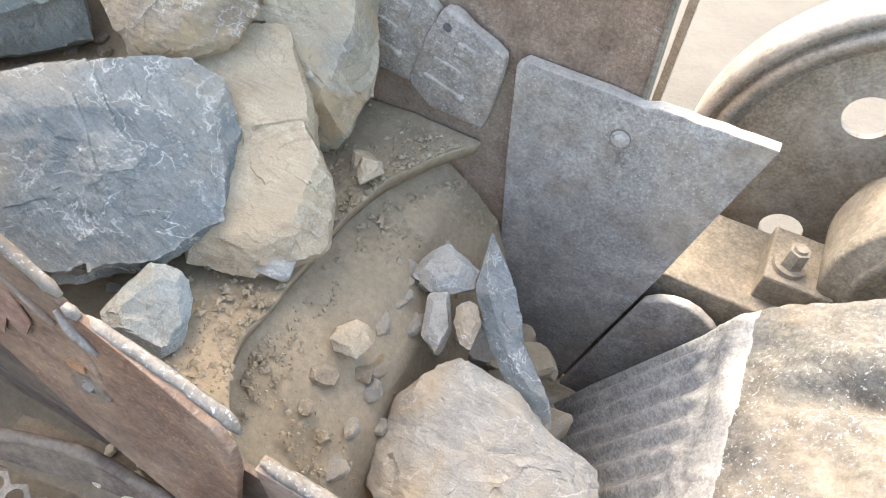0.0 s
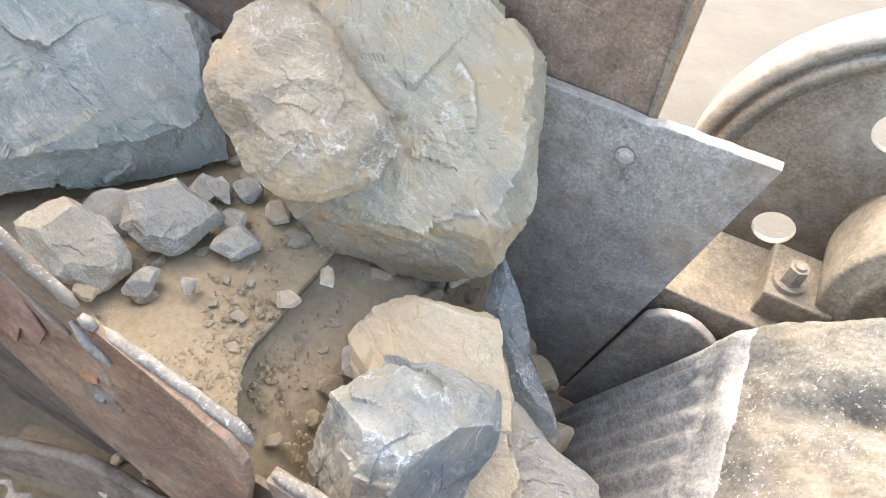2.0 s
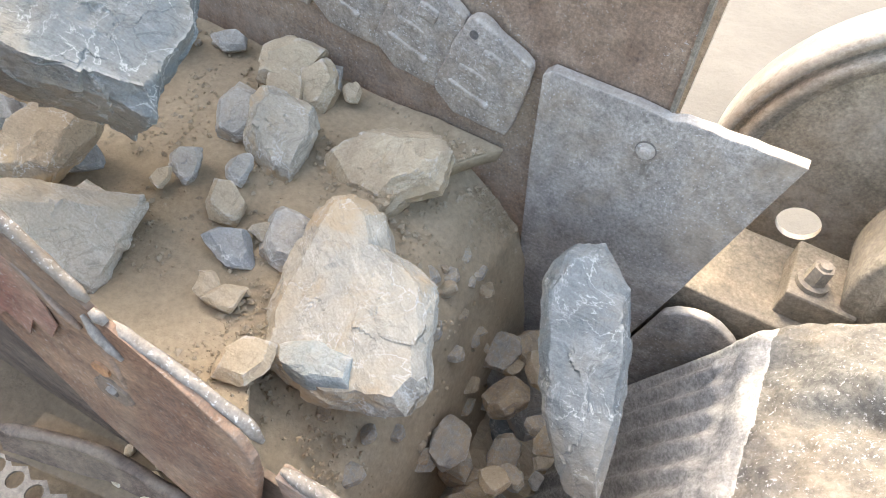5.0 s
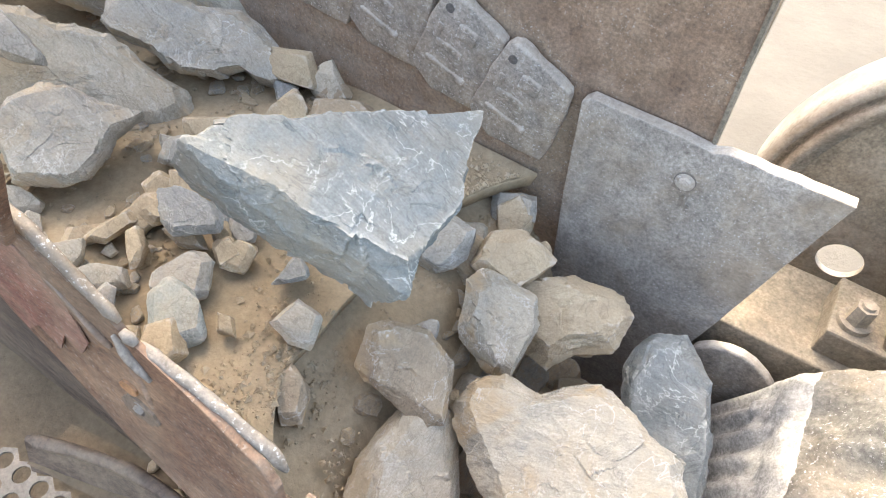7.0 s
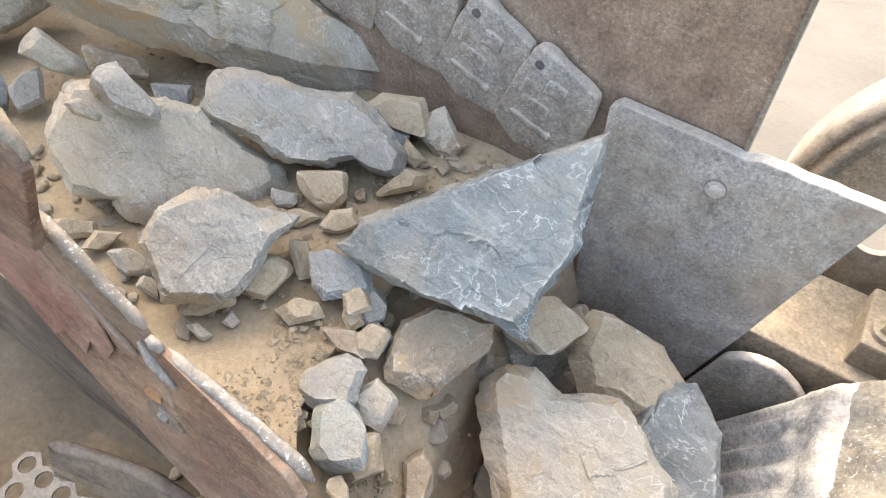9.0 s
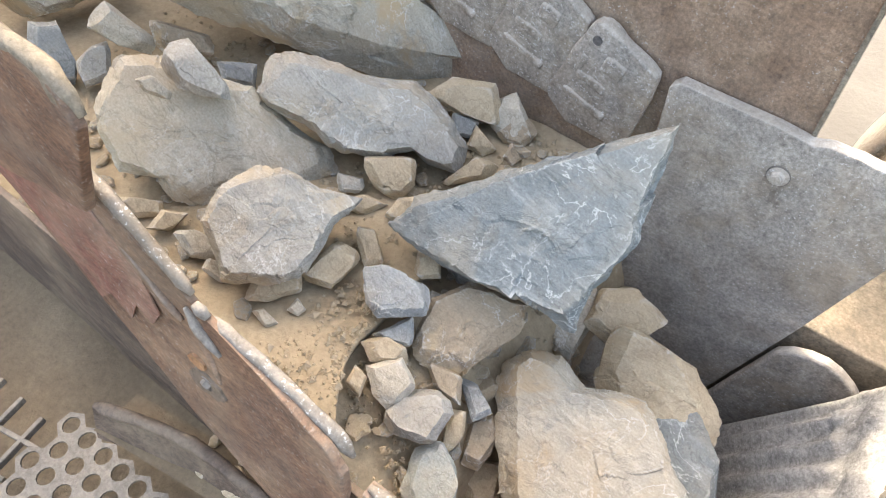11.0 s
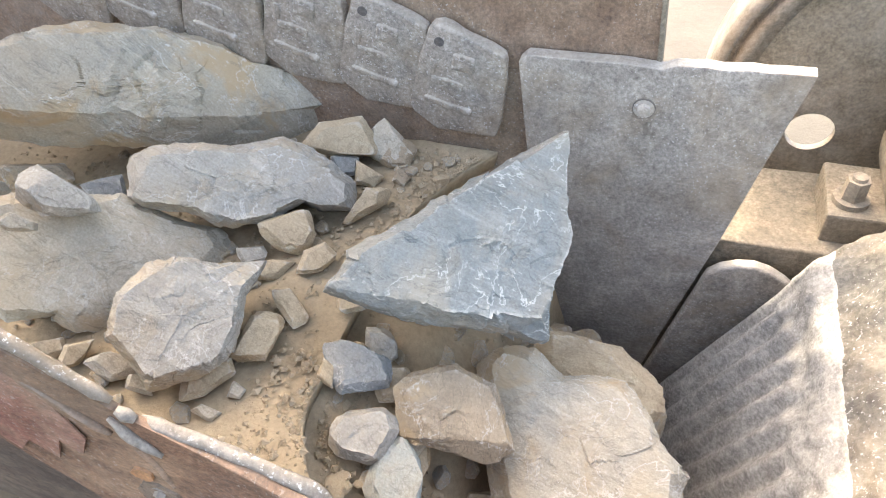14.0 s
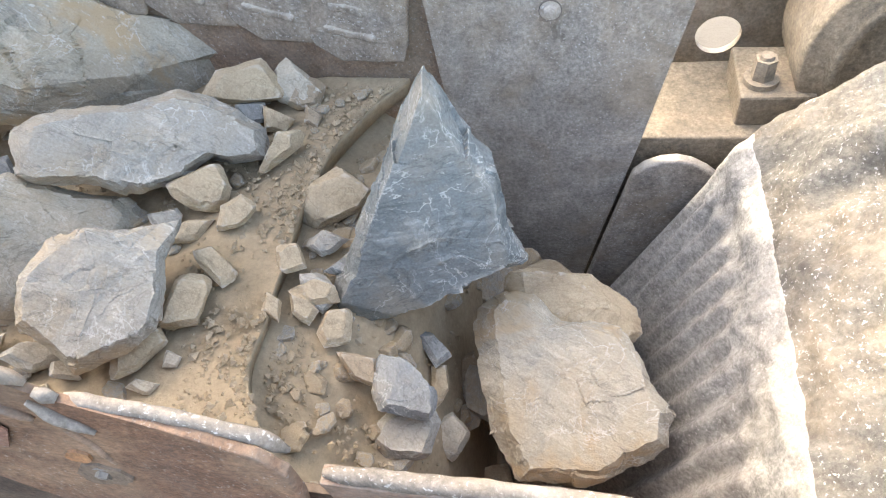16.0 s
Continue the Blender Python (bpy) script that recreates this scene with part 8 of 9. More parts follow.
     [(0, 0.115, -0.459, -0.45, 20, 7, 0), (1, 0.08, -0.38, -0.6, 20, 7, 0), (1.6, 0.094, -0.277, -1.1, 20, 7, 0), (16, 0.094, -0.277, -1.1, 20, 7, 0)], []),
    ('stone', 'grey', 'small grey slab in the chamber',
     [(0.05, -0.01), (0.05, -0.08), (-0.02, -0.05), (-0.06, 0.05), (-0.02, 0.09)], 0.69, 30, 3, 6, 0.58,
     [(0, 0.038, -0.457, -0.5, 20, 9, 0), (1, 0.019, -0.423, -0.65, 20, 9, 0), (1.6, 0.011, -0.326, -1.1, 20, 9, 0), (16, 0.011, -0.326, -1.1, 20, 9, 0)], []),
    ('stone', 'grey', 'grey stone beside the cheek plate',
     [(0.08, 0.04), (0.09, -0.01), (0.02, -0.08), (-0.07, -0.06), (-0.08, -0.03), (-0.03, 0.07), (-0.02, 0.07)], 0.63, 31, 3, 6, 0.55,
     [(0, -0.009, -0.328, -0.45, 23, 10, 0), (0.8, -0.015, -0.276, -0.6, 23, 10, 0), (1.6, 0.044, -0.306, -1.1, 23, 10, 0), (16, 0.044, -0.306, -1.1, 23, 10, 0)], []),
    ('stone', 'tan', 'small rounded pale stone',
     [(0.05, 0.02), (0.04, -0.02), (-0.01, -0.05), (-0.05, 0.01), (-0.02, 0.04)], 0.83, 32, 3, 6, 0.56,
     [(0, -0.314, -0.236, -0.3, 25, 18, 0), (0.6, -0.195, -0.304, -0.4, 25, 18, 0), (1.2, -0.16, -0.206, -0.9, 25, 18, 0), (16, -0.16, -0.206, -0.9, 25, 18, 0)], []),
    ('stone', 'tan', 'pale tan stone near the liner plates',
     [(0.11, 0.12), (0.08, -0.06), (-0.06, -0.11), (-0.1, -0.04), (-0.03, 0.09)], 0.59, 54, 3, 6, 0.63,
     [(0, -3.232, -0.073, -0.24, 27, 22, 0), (3.2, -2.232, -0.073, -0.24, 27, 22, 0), (5.5, -0.48, -0.073, -0.24, 27, 22, 0), (6, -0.307, -0.128, -0.24, 23, 26, -10), (6.5, -0.107, -0.208, -0.33, 18, 29, -20), (7, -0.022, -0.245, -0.36, 18, 29, -20), (8, 0.006, -0.363, -0.4, 18, 29, -20), (10.5, 0.122, -0.224, -0.55, 18, 29, -20), (13, 0.122, -0.224, -0.55, 18, 29, -20), (14.3, 0.222, -0.224, -1, 18, 29, -20), (16, 0.222, -0.224, -1, 18, 29, -20)], []),
    ('stone', 'tan', 'dusty stone falling into the chamber',
     [(0.07, 0.04), (0.05, -0.05), (-0.04, -0.08), (-0.08, -0), (-0, 0.1)], 0.68, 57, 3, 6, 0.82,
     [(0, -3.037, -0.678, -0.24, 13, 9, 0), (3.2, -2.037, -0.678, -0.24, 13, 9, 0), (5.5, -0.285, -0.678, -0.4, 13, 9, 0), (6, -0.036, -0.739, -0.5, 13, 9, 0), (6.5, -0.005, -0.708, -0.9, 13, 9, 0), (16, -0.005, -0.708, -0.9, 13, 9, 0)], []),
    ('stone', 'grey', 'grey stone at the back of the feeder',
     [(0.09, 0.01), (0.12, 0), (0.08, -0.08), (-0.04, -0.1), (-0.12, -0.04), (-0.12, 0.02), (-0.03, 0.1), (0.03, 0.1)], 0.71, 101, 3, 6, 0.55,
     [(0, -5.255, -0.491, -0.15, 18, 43, 0), (3.2, -4.255, -0.491, -0.15, 18, 43, 0), (5.3, -2.655, -0.491, -0.15, 18, 43, 0), (7, -2.124, -0.646, -0.15, 18, 43, 0), (10.3, -2.092, -0.192, -0.15, 18, 43, 0), (16, -2.092, -0.192, -0.15, 18, 43, 0)], []),
    ('stone', 'tan', 'broken stone sliding towards the crushing chamber',
     [(0.02, 0.09), (0.08, -0.01), (0.04, -0.07), (-0.05, -0.04), (-0.08, 0.04)], 0.78, 260, 3, 6, 0.8,
     [(0, -3.159, -0.161, -0.24, 23, 17, 0), (3.2, -2.159, -0.161, -0.24, 23, 17, 0), (5.3, -0.559, -0.161, -0.3, 23, 17, 0), (5.5, -0.484, -0.162, -0.32, 23, 17, 0), (6, -0.338, -0.233, -0.35, 23, 17, 0), (6.5, -0.225, -0.264, -0.39, 23, 17, 0), (7, -0.141, -0.261, -0.43, 23, 17, 0), (7.6, -0.186, -0.123, -0.65, 23, 17, 0), (8.2, -0.302, -0.059, -1.1, 23, 17, 0), (16, -0.302, -0.059, -1.1, 23, 17, 0)], []),
    ('stone', 'grey', 'broken stone sliding towards the crushing chamber',
     [(0.03, 0.02), (0.04, -0.04), (-0.01, -0.04), (-0.04, -0.02), (-0.03, 0.03), (0.01, 0.05)], 0.57, 261, 3, 6, 0.72,
     [(0, -3.075, -0.457, -0.24, 19, 16, 0), (3.2, -2.075, -0.457, -0.24, 19, 16, 0), (5.3, -0.475, -0.457, -0.3, 19, 16, 0), (5.5, -0.409, -0.455, -0.32, 19, 16, 0), (6, -0.28, -0.508, -0.35, 19, 16, 0), (6.5, -0.176, -0.532, -0.39, 19, 16, 0), (7, -0.101, -0.527, -0.43, 19, 16, 0), (7.6, -0.142, -0.425, -0.65, 19, 16, 0), (8.2, -0.249, -0.219, -1.1, 19, 16, 0), (16, -0.249, -0.219, -1.1, 19, 16, 0)], []),
    ('stone', 'grey', 'broken stone sliding towards the crushing chamber',
     [(0.02, 0.04), (0.05, -0.03), (0.03, -0.05), (-0.03, -0.03), (-0.06, 0.01), (-0, 0.06)], 0.58, 262, 3, 6, 0.78,
     [(0, -3.194, -0.518, -0.24, 17, 19, 0), (3.2, -2.194, -0.518, -0.24, 17, 19, 0), (5.3, -0.594, -0.518, -0.3, 17, 19, 0), (5.5, -0.529, -0.516, -0.32, 17, 19, 0), (6, -0.396, -0.568, -0.35, 17, 19, 0), (6.5, -0.29, -0.596, -0.39, 17, 19, 0), (7, -0.215, -0.592, -0.43, 17, 19, 0), (7.6, -0.272, -0.5, -0.65, 17, 19, 0), (8.2, -0.413, -0.315, -1.1, 17, 19, 0), (16, -0.413, -0.315, -1.1, 17, 19, 0)], []),
    ('stone', 'tan', 'broken stone sliding towards the crushing chamber',
     [(0, 0.04), (0.05, 0.02), (0.06, -0.04), (-0.01, -0.06), (-0.04, -0.03), (-0.06, 0.03), (-0.02, 0.05)], 0.77, 263, 3, 6, 0.77,
     [(0, -3.026, -0.563, -0.24, 17, 15, 0), (3.2, -2.026, -0.563, -0.24, 17, 15, 0), (5.3, -0.426, -0.563, -0.3, 17, 15, 0), (5.5, -0.363, -0.56, -0.32, 17, 15, 0), (6, -0.241, -0.607, -0.35, 17, 15, 0), (6.5, -0.141, -0.628, -0.39, 17, 15, 0), (7, -0.069, -0.624, -0.43, 17, 15, 0), (7.6, -0.106, -0.535, -0.65, 17, 15, 0), (8.2, -0.205, -0.356, -1.1, 17, 15, 0), (16, -0.205, -0.356, -1.1, 17, 15, 0)], []),
    ('stone', 'blue', 'broken stone sliding towards the crushing chamber',
     [(0.06, 0.02), (0.07, -0.02), (0.02, -0.05), (-0.06, -0.03), (-0.08, -0.02), (-0.03, 0.06), (0.01, 0.05)], 0.57, 264, 3, 6, 0.74,
     [(0, -2.926, -0.658, -0.24, 15, 14, 0), (3.2, -1.926, -0.658, -0.24, 15, 14, 0), (5.3, -0.326, -0.658, -0.3, 15, 14, 0), (5.5, -0.267, -0.655, -0.32, 15, 14, 0), (6, -0.212, -0.629, -0.5, 15, 14, 0), (6.5, -0.102, -0.65, -0.54, 15, 14, 0), (7, -0.025, -0.645, -0.58, 15, 14, 0), (7.6, -0.049, -0.569, -0.8, 15, 14, 0), (8.2, -0.092, -0.474, -1.1, 15, 14, 0), (16, -0.092, -0.474, -1.1, 15, 14, 0)], []),
    ('stone', 'grey', 'broken stone sliding towards the crushing chamber',
     [(0.06, 0.07), (0.07, 0.02), (0.05, -0.07), (0, -0.09), (-0.04, -0.07), (-0.11, 0.02), (-0.07, 0.06), (0.02, 0.07)], 0.83, 265, 3, 6, 0.64,
     [(0, -2.831, -0.57, -0.24, 17, 11, 0), (3.2, -1.831, -0.57, -0.24, 17, 11, 0), (5.3, -0.231, -0.57, -0.3, 17, 11, 0), (5.5, -0.172, -0.567, -0.32, 17, 11, 0), (6, -0.107, -0.533, -0.5, 17, 11, 0), (6.5, 0.002, -0.551, -0.54, 17, 11, 0), (7, 0.08, -0.547, -0.58, 17, 11, 0), (7.6, 0.069, -0.458, -0.8, 17, 11, 0), (8.2, 0.044, -0.344, -1.1, 17, 11, 0), (16, 0.044, -0.344, -1.1, 17, 11, 0)], []),
    ('stone', 'ochre', 'broken stone sliding towards the crushing chamber',
     [(0.03, 0.03), (0.04, 0.01), (0.03, -0.01), (0.03, -0.03), (-0.02, -0.02), (-0.04, -0.02), (-0.04, 0.01), (-0.02, 0.03)], 0.64, 266, 3, 6, 0.5,
     [(0, -2.885, -0.585, -0.24, 16, 13, 0), (3.2, -1.885, -0.585, -0.24, 16, 13, 0), (5.3, -0.285, -0.585, -0.3, 16, 13, 0), (5.5, -0.225, -0.582, -0.32, 16, 13, 0), (6, -0.164, -0.55, -0.5, 16, 13, 0), (6.5, -0.054, -0.57, -0.54, 16, 13, 0), (7, 0.025, -0.565, -0.58, 16, 13, 0), (7.6, 0.007, -0.479, -0.8, 16, 13, 0), (8.2, -0.027, -0.37, -1.1, 16, 13, 0), (16, -0.027, -0.37, -1.1, 16, 13, 0)], []),
    ('stone', 'grey', 'broken stone sliding towards the crushing chamber',
     [(0.06, 0.04), (0.06, -0.04), (-0.02, -0.07), (-0.04, -0.05), (-0.08, 0.02), (-0.02, 0.05), (0.04, 0.05)], 0.63, 267, 3, 6, 0.68,
     [(0, -2.71, -0.623, -0.24, 16, 8, 0), (3.2, -1.71, -0.623, -0.24, 16, 8, 0), (5.3, -0.11, -0.623, -0.3, 16, 8, 0), (5.5, -0.053, -0.62, -0.32, 16, 8, 0), (6, 0.017, -0.586, -0.5, 16, 8, 0), (6.5, 0.12, -0.599, -0.54, 16, 8, 0), (7, 0.196, -0.594, -0.58, 16, 8, 0), (7.6, 0.198, -0.509, -0.8, 16, 8, 0), (8.2, 0.192, -0.402, -1.1, 16, 8, 0), (16, 0.192, -0.402, -1.1, 16, 8, 0)], []),
    ('stone', 'tan', 'broken stone sliding towards the crushing chamber',
     [(0.03, 0.01), (0.03, -0.02), (-0.02, -0.03), (-0.04, -0), (0, 0.03)], 0.75, 268, 3, 6, 0.65,
     [(0, -2.735, -0.665, -0.24, 15, 9, 0), (3.2, -1.735, -0.665, -0.24, 15, 9, 0), (5.3, -0.135, -0.665, -0.3, 15, 9, 0), (5.5, -0.078, -0.661, -0.32, 15, 9, 0), (6, -0.012, -0.63, -0.5, 15, 9, 0), (6.5, 0.092, -0.644, -0.54, 15, 9, 0), (7, 0.166, -0.639, -0.58, 15, 9, 0), (7.6, 0.165, -0.56, -0.8, 15, 9, 0), (8.2, 0.154, -0.461, -1.1, 15, 9, 0), (16, 0.154, -0.461, -1.1, 15, 9, 0)], []),
    ('stone', 'tan', 'broken stone sliding towards the crushing chamber',
     [(0.04, 0.07), (0.06, 0.02), (0.04, -0.04), (-0, -0.05), (-0.05, -0.06), (-0.07, -0.04), (-0.02, 0.05), (0, 0.06)], 0.66, 269, 3, 6, 0.76,
     [(0, -2.72, -0.884, -0.24, 10, 9, 0), (3.2, -1.72, -0.884, -0.24, 10, 9, 0), (5.3, -0.12, -0.884, -0.3, 10, 9, 0), (5.5, -0.069, -0.88, -0.32, 10, 9, 0), (6, -0.012, -0.864, -0.5, 10, 9, 0), (6.5, 0.087, -0.876, -0.54, 10, 9, 0), (7, 0.156, -0.87, -0.58, 10, 9, 0), (7.6, 0.151, -0.821, -0.8, 10, 9, 0), (8.2, 0.137, -0.761, -1.1, 10, 9, 0), (16, 0.137, -0.761, -1.1, 10, 9, 0)], []),
    ('stone', 'green', 'broken stone sliding towards the crushing chamber',
     [(0.08, 0.01), (0.09, -0.01), (-0.03, -0.06), (-0.07, -0.04), (-0.1, 0), (-0.05, 0.05), (0.07, 0.06)], 0.64, 270, 3, 6, 0.57,
     [(0, -2.578, -0.812, -0.24, 12, 5, 0), (3.2, -1.578, -0.812, -0.24, 12, 5, 0), (5.3, 0.022, -0.812, -0.3, 12, 5, 0), (5.5, 0.073, -0.808, -0.32, 12, 5, 0), (6, 0.143, -0.783, -0.5, 12, 5, 0), (6.5, 0.239, -0.79, -0.54, 12, 5, 0), (7, 0.308, -0.784, -0.58, 12, 5, 0), (7.6, 0.322, -0.722, -0.8, 12, 5, 0), (8.2, 0.335, -0.646, -1.1, 12, 5, 0), (16, 0.335, -0.646, -1.1, 12, 5, 0)], []),
    ('stone', 'pale', 'broken stone sliding towards the crushing chamber',
     [(0.02, 0.04), (0.05, -0.03), (0.02, -0.04), (-0.05, -0.03), (-0.05, 0.01), (0, 0.04)], 0.57, 271, 3, 6, 0.64,
     [(0, -3.197, -0.068, -0.24, 25, 17, 0), (3.2, -2.197, -0.068, -0.24, 25, 17, 0), (5.3, -0.597, -0.068, -0.3, 25, 17, 0), (5.5, -0.519, -0.069, -0.32, 25, 17, 0), (6, -0.366, -0.148, -0.35, 25, 17, 0), (6.5, -0.25, -0.181, -0.39, 25, 17, 0), (7, -0.164, -0.179, -0.43, 25, 17, 0), (7.6, -0.21, -0.048, -0.65, 25, 17, 0), (8.2, -0.333, -0.048, -1.1, 25, 17, 0), (16, -0.333, -0.048, -1.1, 25, 17, 0)], []),
    ('stone', 'tan', 'broken stone sliding towards the crushing chamber',
     [(0.03, 0.05), (0.04, -0.02), (-0.01, -0.03), (-0.04, -0.03), (-0.02, 0.03)], 0.75, 272, 3, 6, 0.77,
     [(0, -2.852, -0.78, -0.24, 12, 12, 0), (3.2, -1.852, -0.78, -0.24, 12, 12, 0), (5.3, -0.252, -0.78, -0.3, 12, 12, 0), (5.5, -0.198, -0.776, -0.32, 12, 12, 0), (6, -0.144, -0.756, -0.5, 12, 12, 0), (6.5, -0.039, -0.773, -0.54, 12, 12, 0), (7, 0.034, -0.769, -0.58, 12, 12, 0), (7.6, 0.015, -0.708, -0.8, 12, 12, 0), (8.2, -0.019, -0.632, -1.1, 12, 12, 0), (16, -0.019, -0.632, -1.1, 12, 12, 0)], []),
    ('stone', 'brown', 'broken stone sliding towards the crushing chamber',
     [(0.04, -0.01), (0.05, -0.05), (0.01, -0.06), (-0.02, -0.07), (-0.06, 0), (-0.03, 0.06), (-0.02, 0.1), (0.03, 0.03)], 0.61, 273, 3, 6, 0.51,
     [(0, -2.631, -0.609, -0.24, 17, 6, 0), (3.2, -1.631, -0.609, -0.24, 17, 6, 0), (5.3, -0.031, -0.609, -0.3, 17, 6, 0), (5.5, 0.026, -0.605, -0.32, 17, 6, 0), (6, 0.101, -0.568, -0.5, 17, 6, 0), (6.5, 0.203, -0.579, -0.54, 17, 6, 0), (7, 0.278, -0.573, -0.58, 17, 6, 0), (7.6, 0.289, -0.485, -0.8, 17, 6, 0), (8.2, 0.297, -0.373, -1.1, 17, 6, 0), (16, 0.297, -0.373, -1.1, 17, 6, 0)], []),
    ('stone', 'tan', 'broken stone sliding towards the crushing chamber',
     [(0.02, 0.03), (0.03, -0.02), (0.03, -0.02), (-0, -0.04), (-0.03, -0.01), (-0.03, 0), (-0.01, 0.03), (0, 0.03)], 0.74, 274, 3, 6, 0.7,
     [(0, -2.995, -0.06, -0.24, 26, 13, 0), (3.2, -1.995, -0.06, -0.24, 26, 13, 0), (5.3, -0.395, -0.042, -0.3, 26, 13, 0), (5.5, -0.319, -0.042, -0.32, 26, 13, 0), (6, -0.176, -0.1, -0.35, 26, 13, 0), (6.5, -0.066, -0.127, -0.39, 26, 13, 0), (7, 0.019, -0.124, -0.43, 26, 13, 0), (7.6, -0.002, -0.042, -0.65, 26, 13, 0), (8.2, -0.072, -0.042, -1.1, 26, 13, 0), (16, -0.072, -0.042, -1.1, 26, 13, 0)], []),
    ('stone', 'tan', 'broken stone sliding towards the crushing chamber',
     [(0.01, 0.03), (0.05, -0.01), (0.03, -0.03), (0.02, -0.03), (-0.02, -0.03), (-0.03, 0.01), (-0.04, 0.02), (-0.01, 0.04)], 0.55, 275, 3, 6, 0.61,
     [(0, -2.901, -0.777, -0.24, 12, 13, 0), (3.2, -1.901, -0.777, -0.24, 12, 13, 0), (5.3, -0.301, -0.777, -0.3, 12, 13, 0), (5.5, -0.246, -0.773, -0.32, 12, 13, 0), (6, -0.195, -0.754, -0.5, 12, 13, 0), (6.5, -0.089, -0.773, -0.54, 12, 13, 0), (7, -0.015, -0.769, -0.58, 12, 13, 0), (7.6, -0.039, -0.708, -0.8, 12, 13, 0), (8.2, -0.081, -0.633, -1.1, 12, 13, 0), (16, -0.081, -0.633, -1.1, 12, 13, 0)], []),
    ('stone', 'tan', 'broken stone sliding towards the crushing chamber',
     [(0.02, 0.01), (0.02, -0.04), (-0.02, -0.02), (-0.02, 0.01), (-0, 0.04)], 0.82, 276, 3, 6, 0.8,
     [(0, -3.214, -0.587, -0.24, 15, 20, 0), (3.2, -2.214, -0.587, -0.24, 15, 20, 0), (5.3, -0.614, -0.587, -0.3, 15, 20, 0), (5.5, -0.55, -0.585, -0.32, 15, 20, 0), (6, -0.42, -0.635, -0.35, 15, 20, 0), (6.5, -0.315, -0.662, -0.39, 15, 20, 0), (7, -0.241, -0.658, -0.43, 15, 20, 0), (7.6, -0.303, -0.576, -0.65, 15, 20, 0), (8.2, -0.452, -0.41, -1.1, 15, 20, 0), (16, -0.452, -0.41, -1.1, 15, 20, 0)], []),
    ('stone', 'grey', 'broken stone sliding towards the crushing chamber',
     [(0.04, 0.04), (0.06, 0.01), (0.01, -0.04), (0, -0.05), (-0.06, -0.02), (-0.06, -0.01), (-0, 0.04), (0, 0.04)], 0.75, 277, 3, 6, 0.7,
     [(0, -3.434, -0.06, -0.24, 28, 21, 0), (3.2, -2.434, -0.06, -0.24, 28, 21, 0), (5.3, -0.834, -0.049, -0.3, 28, 21, 0), (5.5, -0.744, -0.049, -0.32, 28, 21, 0), (6, -0.564, -0.049, -0.35, 28, 21, 0), (6.5, -0.433, -0.049, -0.39, 28, 21, 0), (7, -0.335, -0.049, -0.43, 28, 21, 0), (7.6, -0.403, -0.049, -0.65, 28, 21, 0), (8.2, -0.572, -0.049, -1.1, 28, 21, 0), (16, -0.572, -0.049, -1.1, 28, 21, 0)], []),
    ('stone', 'grey', 'angular stone in the first load on the feeder',
     [(0.05, 0.11), (0.07, 0.05), (0.06, -0.06), (0.04, -0.11), (-0.06, -0.06), (-0.08, 0.01), (-0.06, 0.06)], 0.76, 290, 2, 6, 0.53,
     [(0, -1.186, -0.552, -0.27, 14, 29, 0), (0.6, -1.037, -0.607, -0.27, 14, 29, 0), (1, -0.976, -0.629, -0.28, 14, 29, 0), (1.5, -0.877, -0.672, -0.28, 14, 29, 0), (2, -0.761, -0.69, -0.28, 14, 29, 0), (2.6, -0.676, -0.691, -0.32, 14, 29, 0), (3.2, -0.522, -0.716, -0.38, 14, 29, 0), (4, -0.34, -0.707, -0.7, 14, 29, 0), (4.6, -0.413, -0.611, -1.15, 14, 29, 0), (16, -0.413, -0.611, -1.15, 14, 29, 0)], []),
    ('stone', 'grey', 'angular stone in the first load on the feeder',
     [(0.04, 0.03), (0.04, -0.02), (0.01, -0.04), (-0.03, -0.03), (-0.03, 0), (-0.03, 0.03), (0, 0.04)], 0.8, 291, 2, 6, 0.8,
     [(0, -1.06, -0.357, -0.27, 18, 27, 0), (0.6, -0.912, -0.423, -0.27, 18, 27, 0), (1, -0.849, -0.446, -0.28, 18, 27, 0), (1.5, -0.75, -0.494, -0.28, 18, 27, 0), (2, -0.633, -0.518, -0.28, 18, 27, 0), (2.6, -0.541, -0.52, -0.32, 18, 27, 0), (3.2, -0.38, -0.547, -0.38, 18, 27, 0), (4, -0.168, -0.521, -0.7, 18, 27, 0), (4.6, -0.198, -0.385, -1.15, 18, 27, 0), (16, -0.198, -0.385, -1.15, 18, 27, 0)], []),
    ('stone', 'grey', 'angular stone in the first load on the feeder',
     [(0.04, 0.04), (0.05, 0.02), (0.02, -0.05), (0.01, -0.04), (-0.04, -0.05), (-0.05, -0.02), (-0.03, 0.05), (0, 0.04)], 0.78, 292, 2, 6, 0.68,
     [(0, -0.827, -0.475, -0.27, 17, 23, 0), (0.6, -0.7, -0.532, -0.27, 17, 23, 0), (1, -0.643, -0.551, -0.28, 17, 23, 0), (1.5, -0.554, -0.593, -0.28, 17, 23, 0), (2, -0.45, -0.613, -0.28, 17, 23, 0), (2.6, -0.364, -0.613, -0.32, 17, 23, 0), (3.2, -0.215, -0.635, -0.38, 17, 23, 0), (4, -0.003, -0.612, -0.7, 17, 23, 0), (4.6, 0, -0.491, -1.15, 17, 23, 0), (16, 0, -0.491, -1.15, 17, 23, 0)], []),
    ('stone', 'tan', 'angular stone in the first load on the feeder',
     [(0.01, 0.03), (0.03, 0.01), (-0, -0.03), (-0.02, -0.02), (-0.02, 0.02)], 0.68, 293, 2, 6, 0.53,
